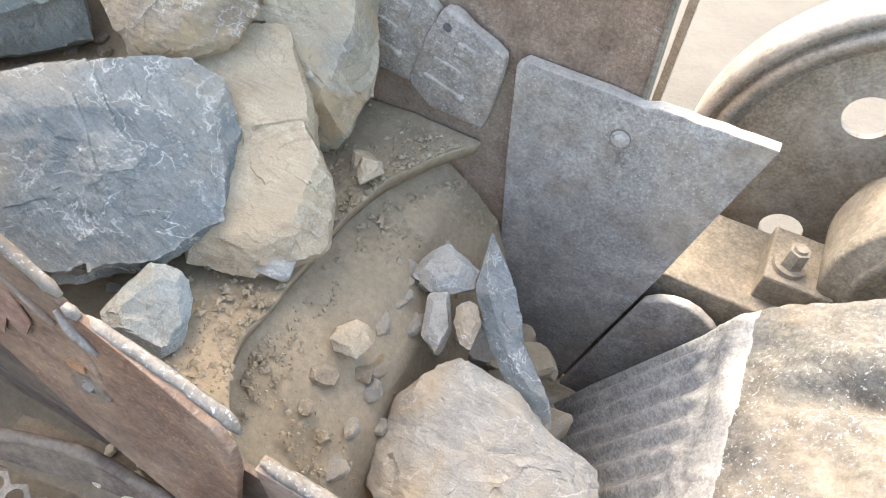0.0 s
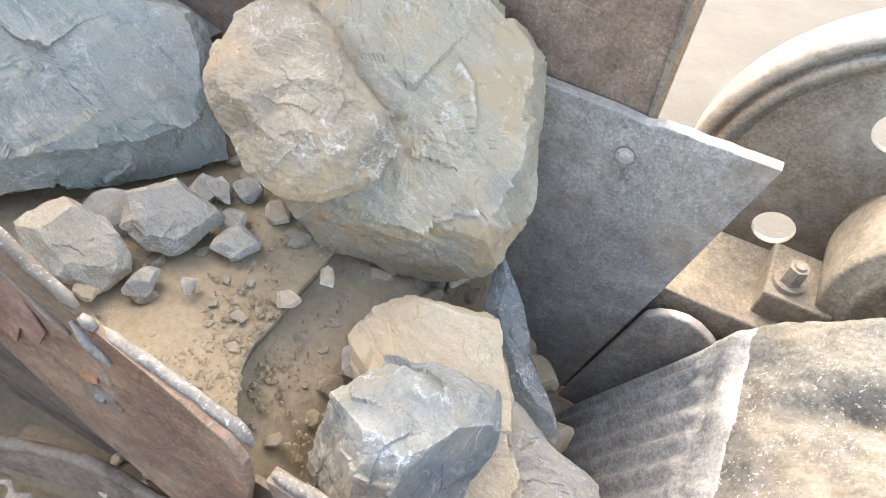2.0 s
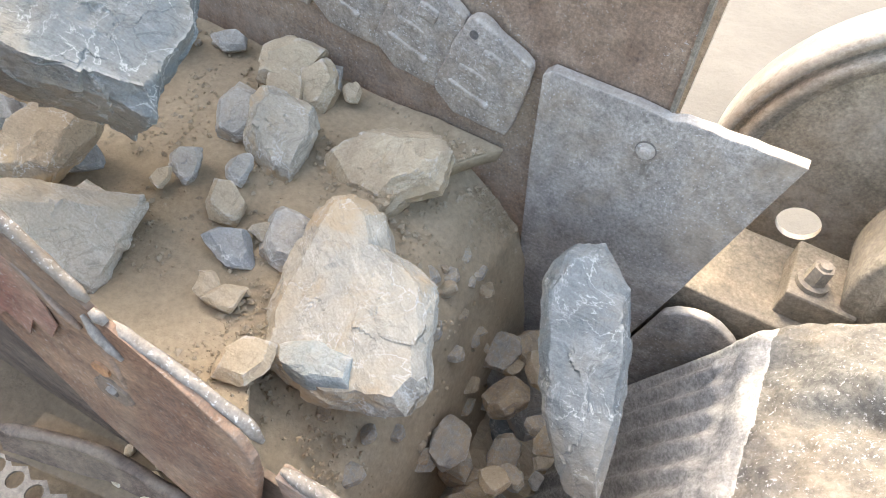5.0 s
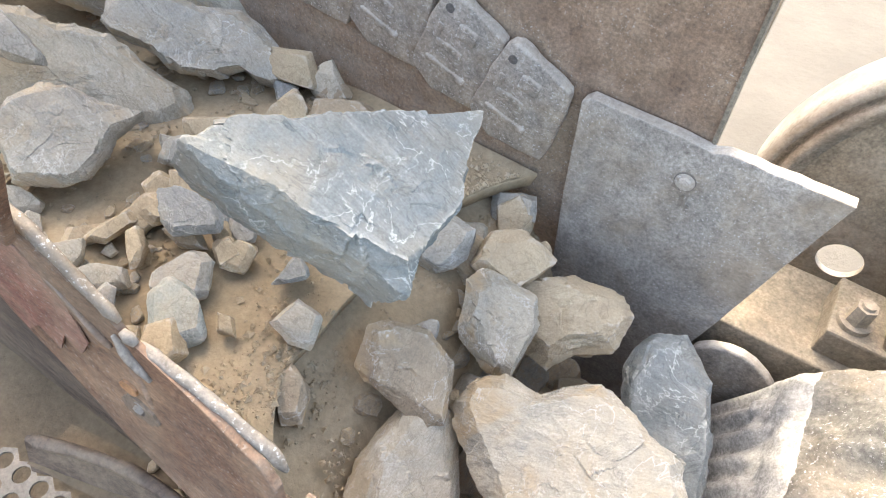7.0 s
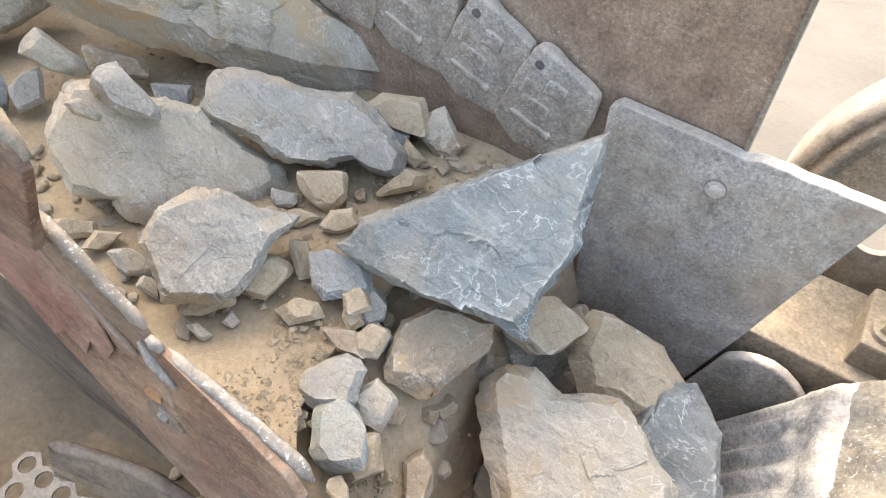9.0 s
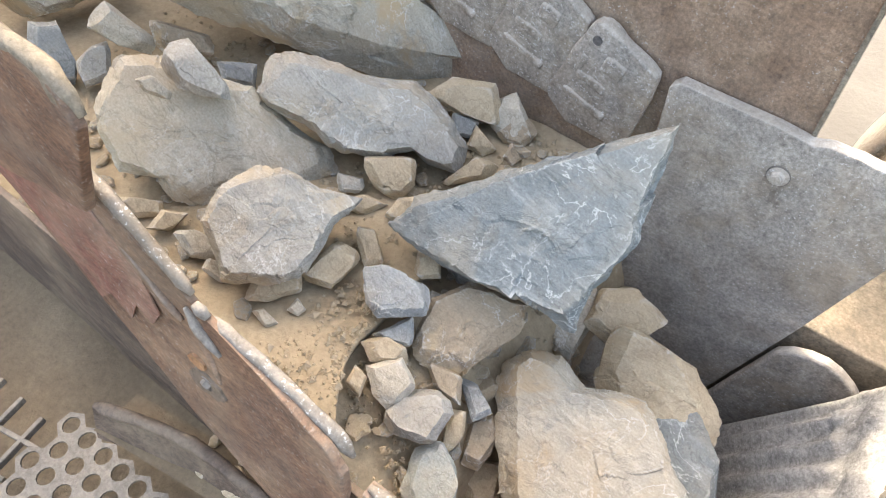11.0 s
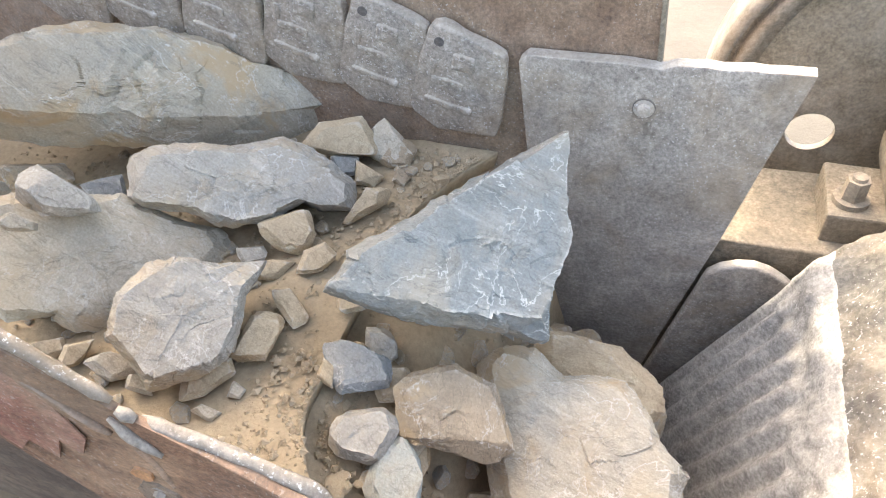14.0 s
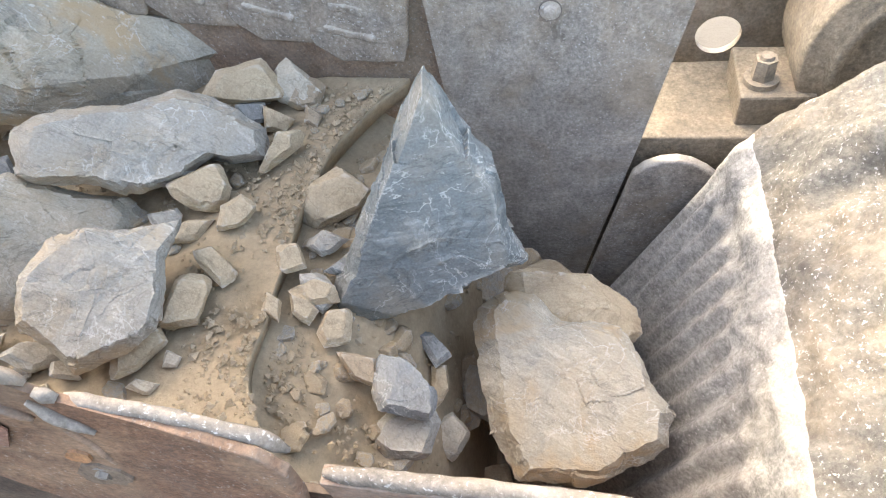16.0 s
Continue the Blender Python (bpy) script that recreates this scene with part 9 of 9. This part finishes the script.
     [(0, -1.064, -0.475, -0.27, 16, 27, 0), (0.6, -0.921, -0.534, -0.27, 16, 27, 0), (1, -0.86, -0.555, -0.28, 16, 27, 0), (1.5, -0.763, -0.6, -0.28, 16, 27, 0), (2, -0.649, -0.62, -0.28, 16, 27, 0), (2.6, -0.562, -0.621, -0.32, 16, 27, 0), (3.2, -0.407, -0.646, -0.38, 16, 27, 0), (4, -0.209, -0.628, -0.7, 16, 27, 0), (4.6, -0.251, -0.514, -1.15, 16, 27, 0), (16, -0.251, -0.514, -1.15, 16, 27, 0)], []),
    ('stone', 'grey', 'angular stone in the first load on the feeder',
     [(0.02, 0.02), (0.04, -0.02), (0, -0.04), (-0.04, -0.03), (-0.03, 0.02), (-0, 0.04)], 0.6, 294, 2, 6, 0.68,
     [(0, -0.896, -0.412, -0.27, 18, 24, 0), (0.6, -0.762, -0.473, -0.27, 18, 24, 0), (1, -0.703, -0.493, -0.28, 18, 24, 0), (1.5, -0.61, -0.538, -0.28, 18, 24, 0), (2, -0.501, -0.56, -0.28, 18, 24, 0), (2.6, -0.412, -0.561, -0.32, 18, 24, 0), (3.2, -0.258, -0.585, -0.38, 18, 24, 0), (4, -0.044, -0.559, -0.7, 18, 24, 0), (4.6, -0.048, -0.428, -1.15, 18, 24, 0), (16, -0.048, -0.428, -1.15, 18, 24, 0)], []),
    ('stone', 'tan', 'angular stone in the first load on the feeder',
     [(0.02, 0.03), (0.04, -0), (0.01, -0.04), (-0, -0.04), (-0.04, -0), (-0.02, 0.02), (-0.01, 0.04)], 0.6, 295, 2, 6, 0.71,
     [(0, -0.826, -0.326, -0.27, 20, 23, 0), (0.6, -0.693, -0.392, -0.27, 20, 23, 0), (1, -0.633, -0.413, -0.28, 20, 23, 0), (1.5, -0.541, -0.46, -0.28, 20, 23, 0), (2, -0.432, -0.484, -0.28, 20, 23, 0), (2.6, -0.341, -0.485, -0.32, 20, 23, 0), (3.2, -0.185, -0.51, -0.38, 20, 23, 0), (4, 0.044, -0.476, -0.7, 20, 23, 0), (4.6, 0.06, -0.327, -1.15, 20, 23, 0), (16, 0.06, -0.327, -1.15, 20, 23, 0)], []),
    ('stone', 'grey', 'angular stone in the first load on the feeder',
     [(0.01, 0.05), (0.03, -0), (0.03, -0.02), (-0.02, -0.05), (-0.02, -0.04), (-0.03, 0.02), (-0.01, 0.04)], 0.82, 296, 2, 6, 0.67,
     [(0, -0.919, -0.701, -0.27, 13, 26, 0), (0.6, -0.796, -0.747, -0.27, 13, 26, 0), (1, -0.742, -0.763, -0.28, 13, 26, 0), (1.5, -0.656, -0.8, -0.28, 13, 26, 0), (2, -0.554, -0.813, -0.28, 13, 26, 0), (2.6, -0.477, -0.813, -0.32, 13, 26, 0), (3.2, -0.336, -0.833, -0.38, 13, 26, 0), (4, -0.156, -0.829, -0.7, 13, 26, 0), (4.6, -0.193, -0.758, -1.15, 13, 26, 0), (16, -0.193, -0.758, -1.15, 13, 26, 0)], []),
    ('stone', 'grey', 'angular stone in the first load on the feeder',
     [(0.04, 0.02), (0.03, -0.02), (0.02, -0.04), (-0.03, -0.02), (-0.04, -0.01), (-0.02, 0.03), (-0, 0.04)], 0.71, 297, 2, 6, 0.59,
     [(0, -0.957, -0.292, -0.27, 20, 25, 0), (0.6, -0.814, -0.361, -0.27, 20, 25, 0), (1, -0.751, -0.384, -0.28, 20, 25, 0), (1.5, -0.654, -0.433, -0.28, 20, 25, 0), (2, -0.539, -0.459, -0.28, 20, 25, 0), (2.6, -0.445, -0.461, -0.32, 20, 25, 0), (3.2, -0.284, -0.488, -0.38, 20, 25, 0), (4, -0.059, -0.455, -0.7, 20, 25, 0), (4.6, -0.064, -0.303, -1.15, 20, 25, 0), (16, -0.064, -0.303, -1.15, 20, 25, 0)], []),
    ('stone', 'tan', 'angular stone in the first load on the feeder',
     [(0.03, 0.02), (0.02, -0.01), (-0.01, -0.03), (-0.03, 0), (-0.01, 0.02)], 0.67, 298, 2, 6, 0.74,
     [(0, -0.582, -0.564, -0.27, 17, 19, 0), (0.6, -0.475, -0.615, -0.27, 17, 19, 0), (1, -0.424, -0.63, -0.28, 17, 19, 0), (1.5, -0.344, -0.668, -0.28, 17, 19, 0), (2, -0.251, -0.685, -0.28, 17, 19, 0), (2.6, -0.171, -0.683, -0.32, 17, 19, 0), (3.2, -0.031, -0.701, -0.38, 17, 19, 0), (4, 0.188, -0.678, -0.7, 17, 19, 0), (4.6, 0.23, -0.569, -1.15, 17, 19, 0), (16, 0.23, -0.569, -1.15, 17, 19, 0)], []),
    ('stone', 'tan', 'angular stone in the first load on the feeder',
     [(0.03, 0.03), (0.03, 0.01), (0.02, -0.02), (-0.01, -0.04), (-0.04, -0.01), (-0.03, 0.01), (-0, 0.03)], 0.66, 299, 2, 6, 0.8,
     [(0, -0.51, -0.393, -0.27, 20, 17, 0), (0.6, -0.4, -0.452, -0.27, 20, 17, 0), (1, -0.429, -0.371, -0.42, 20, 17, 0), (1.5, -0.339, -0.418, -0.42, 20, 17, 0), (2, -0.232, -0.442, -0.42, 20, 17, 0), (2.6, -0.135, -0.445, -0.46, 20, 17, 0), (3.2, 0.028, -0.471, -0.52, 20, 17, 0), (4, 0.303, -0.513, -0.7, 20, 17, 0), (4.6, 0.375, -0.368, -1.15, 20, 17, 0), (16, 0.375, -0.368, -1.15, 20, 17, 0)], []),
    ('stone', 'tan', 'angular stone in the first load on the feeder',
     [(0.03, 0.01), (0.02, -0.01), (-0.03, -0.03), (-0.05, 0), (0.01, 0.03)], 0.68, 300, 2, 6, 0.67,
     [(0, -0.438, -0.385, -0.27, 21, 16, 0), (0.6, -0.331, -0.443, -0.27, 21, 16, 0), (1, -0.353, -0.361, -0.42, 21, 16, 0), (1.5, -0.265, -0.407, -0.42, 21, 16, 0), (2, -0.162, -0.431, -0.42, 21, 16, 0), (2.6, -0.065, -0.435, -0.46, 21, 16, 0), (3.2, 0.096, -0.459, -0.52, 21, 16, 0), (4, 0.37, -0.5, -0.7, 21, 16, 0), (4.6, 0.458, -0.351, -1.15, 21, 16, 0), (16, 0.458, -0.351, -1.15, 21, 16, 0)], []),
    ('stone', 'tan', 'angular stone in the first load on the feeder',
     [(0.01, 0.02), (0.03, -0.02), (-0, -0.03), (-0.02, 0), (-0.01, 0.02)], 0.56, 301, 2, 6, 0.65,
     [(0, -0.558, -0.446, -0.27, 19, 18, 0), (0.6, -0.447, -0.502, -0.27, 19, 18, 0), (1, -0.394, -0.519, -0.28, 19, 18, 0), (1.5, -0.312, -0.56, -0.28, 19, 18, 0), (2, -0.217, -0.58, -0.28, 19, 18, 0), (2.6, -0.132, -0.58, -0.32, 19, 18, 0), (3.2, 0.012, -0.598, -0.38, 19, 18, 0), (4, 0.245, -0.566, -0.7, 19, 18, 0), (4.6, 0.303, -0.432, -1.15, 19, 18, 0), (16, 0.303, -0.432, -1.15, 19, 18, 0)], []),
    ('stone', 'grey', 'angular stone in the first load on the feeder',
     [(0.01, 0.03), (0.05, -0.02), (0, -0.04), (-0.04, -0.01), (-0.02, 0.03)], 0.75, 302, 2, 6, 0.58,
     [(0, -1.022, -0.333, -0.27, 19, 26, 0), (0.6, -0.876, -0.4, -0.27, 19, 26, 0), (1, -0.813, -0.423, -0.28, 19, 26, 0), (1.5, -0.714, -0.471, -0.28, 19, 26, 0), (2, -0.598, -0.496, -0.28, 19, 26, 0), (2.6, -0.505, -0.498, -0.32, 19, 26, 0), (3.2, -0.344, -0.525, -0.38, 19, 26, 0), (4, -0.128, -0.497, -0.7, 19, 26, 0), (4.6, -0.148, -0.354, -1.15, 19, 26, 0), (16, -0.148, -0.354, -1.15, 19, 26, 0)], []),
    ('stone', 'grey', 'angular stone in the first load on the feeder',
     [(0.04, 0.01), (0.05, -0.03), (0.02, -0.04), (-0.04, -0.05), (-0.07, -0), (-0.04, 0.04), (-0, 0.05), (0.04, 0.03)], 0.66, 303, 2, 6, 0.68,
     [(0, -0.299, -0.63, -0.27, 16, 13, 0), (0.6, -0.209, -0.676, -0.27, 16, 13, 0), (1, -0.225, -0.615, -0.42, 16, 13, 0), (1.5, -0.147, -0.652, -0.42, 16, 13, 0), (2, -0.056, -0.668, -0.42, 16, 13, 0), (2.6, 0.029, -0.668, -0.46, 16, 13, 0), (3.2, 0.175, -0.686, -0.52, 16, 13, 0), (4, 0.427, -0.721, -0.7, 16, 13, 0), (4.6, 0.522, -0.618, -1.15, 16, 13, 0), (16, 0.522, -0.618, -1.15, 16, 13, 0)], []),
    ('stone', 'tan', 'angular stone in the first load on the feeder',
     [(0.02, 0.02), (0.03, -0.01), (0.01, -0.02), (-0.02, -0.02), (-0.03, -0.02), (-0.02, 0.02), (0.01, 0.03)], 0.83, 304, 2, 6, 0.78,
     [(0, -1.008, -0.789, -0.27, 11, 27, 0), (0.6, -0.883, -0.83, -0.27, 11, 27, 0), (1, -0.829, -0.847, -0.28, 11, 27, 0), (1.5, -0.742, -0.882, -0.28, 11, 27, 0), (2, -0.639, -0.892, -0.28, 11, 27, 0), (2.6, -0.566, -0.892, -0.32, 11, 27, 0), (3.2, -0.427, -0.913, -0.38, 11, 27, 0), (4, -0.264, -0.918, -0.7, 11, 27, 0), (4.6, -0.327, -0.868, -1.15, 11, 27, 0), (16, -0.327, -0.868, -1.15, 11, 27, 0)], []),
    ('stone', 'pale', 'angular stone in the first load on the feeder',
     [(0.01, 0.03), (0.02, -0.01), (0.01, -0.02), (-0.02, -0.01), (-0.02, 0.01)], 0.56, 305, 2, 6, 0.6,
     [(0, -0.821, -0.653, -0.27, 14, 24, 0), (0.6, -0.703, -0.701, -0.27, 14, 24, 0), (1, -0.649, -0.717, -0.28, 14, 24, 0), (1.5, -0.565, -0.754, -0.28, 14, 24, 0), (2, -0.465, -0.769, -0.28, 14, 24, 0), (2.6, -0.387, -0.768, -0.32, 14, 24, 0), (3.2, -0.246, -0.788, -0.38, 14, 24, 0), (4, -0.054, -0.777, -0.7, 14, 24, 0), (4.6, -0.067, -0.693, -1.15, 14, 24, 0), (16, -0.067, -0.693, -1.15, 14, 24, 0)], []),
    ('stone', 'grey', 'angular stone in the first load on the feeder',
     [(0.02, -0), (0.02, -0.02), (0.01, -0.03), (-0.01, -0.02), (-0.02, -0.01), (-0.02, 0.04), (-0.01, 0.03), (0.02, 0.03)], 0.6, 306, 2, 6, 0.7,
     [(0, -0.485, -0.46, -0.27, 19, 17, 0), (0.6, -0.379, -0.515, -0.27, 19, 17, 0), (1, -0.407, -0.441, -0.42, 19, 17, 0), (1.5, -0.319, -0.485, -0.42, 19, 17, 0), (2, -0.216, -0.507, -0.42, 19, 17, 0), (2.6, -0.122, -0.509, -0.46, 19, 17, 0), (3.2, 0.038, -0.533, -0.52, 19, 17, 0), (4, 0.306, -0.574, -0.7, 19, 17, 0), (4.6, 0.377, -0.441, -1.15, 19, 17, 0), (16, 0.377, -0.441, -1.15, 19, 17, 0)], []),
    ('stone', 'tan', 'angular stone in the first load on the feeder',
     [(0.04, 0.02), (0.03, -0.02), (0.01, -0.04), (-0, -0.04), (-0.03, -0.01), (-0.04, 0.02), (-0.02, 0.03), (0.02, 0.04)], 0.85, 307, 2, 6, 0.59,
     [(0, -0.279, -0.276, -0.27, 23, 12, 0), (0.6, -0.177, -0.338, -0.27, 23, 12, 0), (1, -0.182, -0.244, -0.42, 23, 12, 0), (1.5, -0.097, -0.293, -0.42, 23, 12, 0), (2, 0.004, -0.32, -0.42, 23, 12, 0), (2.6, 0.101, -0.325, -0.46, 23, 12, 0), (3.2, 0.263, -0.349, -0.52, 23, 12, 0), (4, 0.543, -0.389, -0.7, 23, 12, 0), (4.6, 0.671, -0.214, -1.15, 23, 12, 0), (16, 0.671, -0.214, -1.15, 23, 12, 0)], []),
]
# stones end


def build_stones():
    made = []
    for name, kind, label, outline, depth, seed, level, cuts, cap, way, face in STONES:
        me = stone_mesh(name, outline, depth, seed, level, cuts, cap, face)
        me.materials.append(STONE[kind])
        ob = tagged(new(name, me), label, "rock" if name == "stone" else "boulder", "stones on the feeder and in the chamber")
        made.append((ob, way))
    return made


def bed(x, y):
    """The height of what a small stone lies on."""
    if x < ledge_x(y):
        return FLOOR_Z
    return float(np.interp(x, [c[0] for c in CHUTE], [c[1] for c in CHUTE]))


def pebble_mesh(seed):
    rnd = random.Random(seed)
    n = 7
    out = [(math.cos(6.283 * i / n + rnd.uniform(-0.3, 0.3)) * rnd.uniform(0.75, 1.2), math.sin(6.283 * i / n) * rnd.uniform(0.55, 0.9)) for i in range(n)]
    return stone_mesh("small_stone", out, rnd.uniform(0.5, 0.8), seed, 2, 6, 0.82)


def build_small_stones():
    """Small stones that ride on the feeder's bed: one load that runs off early, one that stays."""
    rnd = random.Random(77)
    kinds = ["tan", "pale", "tan", "pale", "brown", "grey", "pale"]
    meshes = []
    for i, kind in enumerate(kinds * 2):
        me = pebble_mesh(300 + i)
        me.materials.append(STONE[kind])
        meshes.append((me, kind))
    made = []
    words = {"tan": "small dusty tan stone", "grey": "small grey angular stone", "pale": "small pale stone", "brown": "small brown stone"}

    def put(x, y, r, load):
        me, kind = rnd.choice(meshes)
        ob = tagged(new("small_stone", me), words[kind] + " lying in the dust", "rock", "small stones in the dust")
        ob.scale = (r, r, r)
        made.append((ob, x, y, r, load, rnd.uniform(0, 360), rnd.uniform(-25, 25)))

    for _ in range(130):                                     # the early load
        y = rnd.uniform(-1.0, -0.15)
        put(ledge_x(y) - rnd.uniform(-0.12, 0.75), y, 0.008 + 0.028 * rnd.random() ** 2, 0)
    for _ in range(45):                                      # along the far wall
        put(rnd.uniform(-0.75, -0.12), -0.02 - abs(rnd.gauss(0, 0.10)), rnd.uniform(0.008, 0.028), 1)
    for _ in range(125):                                    # between the boulders
        put(rnd.uniform(-1.3, -0.42), rnd.uniform(-1.0, -0.12), rnd.uniform(0.010, 0.036), 1)
    for _ in range(48):                                      # below the bed's edge
        y = rnd.uniform(-1.0, -0.2)
        put(ledge_x(y) + abs(rnd.gauss(0.05, 0.09)) + 0.02, y, rnd.uniform(0.010, 0.034), 1)
    return made


def build_rubble():
    """Larger broken stones that fill the chamber's throat."""
    rnd = random.Random(31)
    shapes = []
    for i, kind in enumerate(["tan", "grey", "brown", "tan", "pale", "grey"]):
        out = [(math.cos(6.283 * k / 7 + rnd.uniform(-0.3, 0.3)) * rnd.uniform(0.8, 1.2), math.sin(6.283 * k / 7) * rnd.uniform(0.6, 0.95)) for k in range(7)]
        me = stone_mesh("rubble_stone", out, 0.75, 400 + i, 3, 7, 0.8)
        me.materials.append(STONE[kind])
        shapes.append(me)
    for _ in range(64):
        y = rnd.uniform(-0.98, -0.06)
        if rnd.random() < 0.4:
            x = rnd.uniform(-0.12, 0.10)
            z = bed(x, y) + 0.005
            r = rnd.uniform(0.02, 0.045)
        else:
            x = rnd.uniform(0.08, 0.42)
            z = rnd.uniform(-1.0, -0.80)
            r = rnd.uniform(0.05, 0.09)
        ob = tagged(new("rubble_stone", rnd.choice(shapes)), "broken dusty stone jammed in the crushing chamber", "rock", "rubble in the chamber")
        ob.matrix_world = pose(x, y, z, rnd.uniform(-40, 40), rnd.uniform(-40, 40), rnd.uniform(0, 360)) @ Matrix.Diagonal((r, r, r, 1))


SHIFT = ([(0, -0.45), (1.0, -0.12), (1.5, 0.0), (2.0, 0.13), (2.5, 0.24), (3.2, 0.45), (4.0, 0.9), (5.0, 1.6), (5.3, 1.9), (16, 1.9)],
         [(0, -2.9), (3.2, -1.75), (5.3, -0.78), (6, -0.68), (6.5, -0.53), (7, -0.45), (8, -0.21), (10.3, 0.0), (16, 0.0)])


def ride(x, y, r, load, turn, lean):
    rows = []
    for t, d in SHIFT[load]:
        if load == 1 and x > ledge_x(y) - 0.02:
            d *= 1.25
        px = min(x + d, 0.14 + 0.1 * (turn / 360))
        rows.append((t, pose(px, y, bed(px, y) + 0.35 * r, lean, lean * 0.6, turn + 40 * d)))
    return rows


def build_gravel(name, label, material, seed, count, least, most):
    """Grit or gravel, caked in the dust."""
    rnd = np.random.RandomState(seed)
    pts, tris = [], []
    base = np.array([(1, 0, 0), (-0.9, 0.2, 0), (0.1, 0.9, 0.1), (0, -0.8, -0.1), (0.1, 0.1, 0.7), (0, 0, -0.6)])
    faces = [(0, 2, 4), (2, 1, 4), (1, 3, 4), (3, 0, 4), (2, 0, 5), (1, 2, 5), (3, 1, 5), (0, 3, 5)]
    for i in range(count):
        y = rnd.uniform(-1.03, 0.0)
        x = ledge_x(y) - 1.3 * rnd.rand() ** 1.6 if i % 3 else ledge_x(y) + abs(rnd.normal(0, 0.13)) + 0.01
        if noise.noise(Vector((x * 5, y * 5, 1.0))) < rnd.uniform(-0.25, 0.35):
            continue
        r = least + (most - least) * rnd.rand() ** 3
        a = rnd.uniform(0, 6.28)
        c, s_ = math.cos(a), math.sin(a)
        q = base * r * rnd.uniform(0.7, 1.3, (6, 3))
        q = np.stack([q[:, 0] * c - q[:, 1] * s_, q[:, 0] * s_ + q[:, 1] * c, q[:, 2]], 1) + np.array([x, y, bed(x, y) + 0.004])
        k = len(pts)
        pts += [tuple(v) for v in q]
        tris += [tuple(v + k for v in f) for f in faces]
    me = bpy.data.meshes.new(name)
    me.from_pydata(pts, [], tris)
    me.update()
    me.materials.append(material)
    tagged(new(name, me), label, "gravel", kind="stuff")


build_ground()
build_feeder_floor()
build_chute()
build_cheek()
build_far_plate()
build_liners()
build_near_wall()
build_platform()
build_frame()
build_shade_roof()
wheel = build_wheel()
jaw = build_jaw()
stones = build_stones()
build_gravel("grit", "fine brown grit caked in the dust", DUSTBED, 5, 9000, 0.002, 0.010)
build_gravel("gravel", "loose pale gravel on the feeder bed", GRAVEL, 6, 2600, 0.004, 0.014)
build_rubble()
small = build_small_stones()


# ---- what moves ----
def motions():
    for ob, way in stones:
        walk(ob, [(r[0], pose(*r[1:])) for r in way])
    for ob, *how in small:
        walk(ob, ride(*how))
    # the wheel: the angle of a hole at each half second, and three quarters of a turn between them
    angle = {0: 222, 0.5: 137, 1: 207, 1.5: 203, 2: 209, 2.5: 207, 3: 202, 5.5: 210, 6: 204, 6.5: 170, 7: 210, 7.5: 202, 8: 176,
             10.5: 205, 11: 205, 11.5: 205, 12: 205, 12.5: 205, 13: 205, 13.5: 203, 14: 196, 14.5: 165, 15: 176, 15.5: 205, 16: 205}
    rows, times, total = [], sorted(angle), 0.0
    for t0, t1 in zip(times, times[1:]):
        turn = (angle[t1] - angle[t0]) % 90
        turn += 90 * round((540 * (t1 - t0) - turn) / 90)
        steps = round((t1 - t0) * 10)
        for i in range(steps):
            rows.append((t0 + i / 10, total + turn * i / steps))
        total += turn
    rows = [(t, Matrix.Translation(AXLE) @ Matrix.Rotation(radians(-(angle[0] + a)), 4, "Y")) for t, a in rows + [(16.0, total)]]
    walk(wheel, rows)
    walk(jaw, [(i / 10, pose(0.006 * math.sin(i * 2.1), 0, 0.008 * math.cos(i * 2.1))) for i in range(161)])


motions()
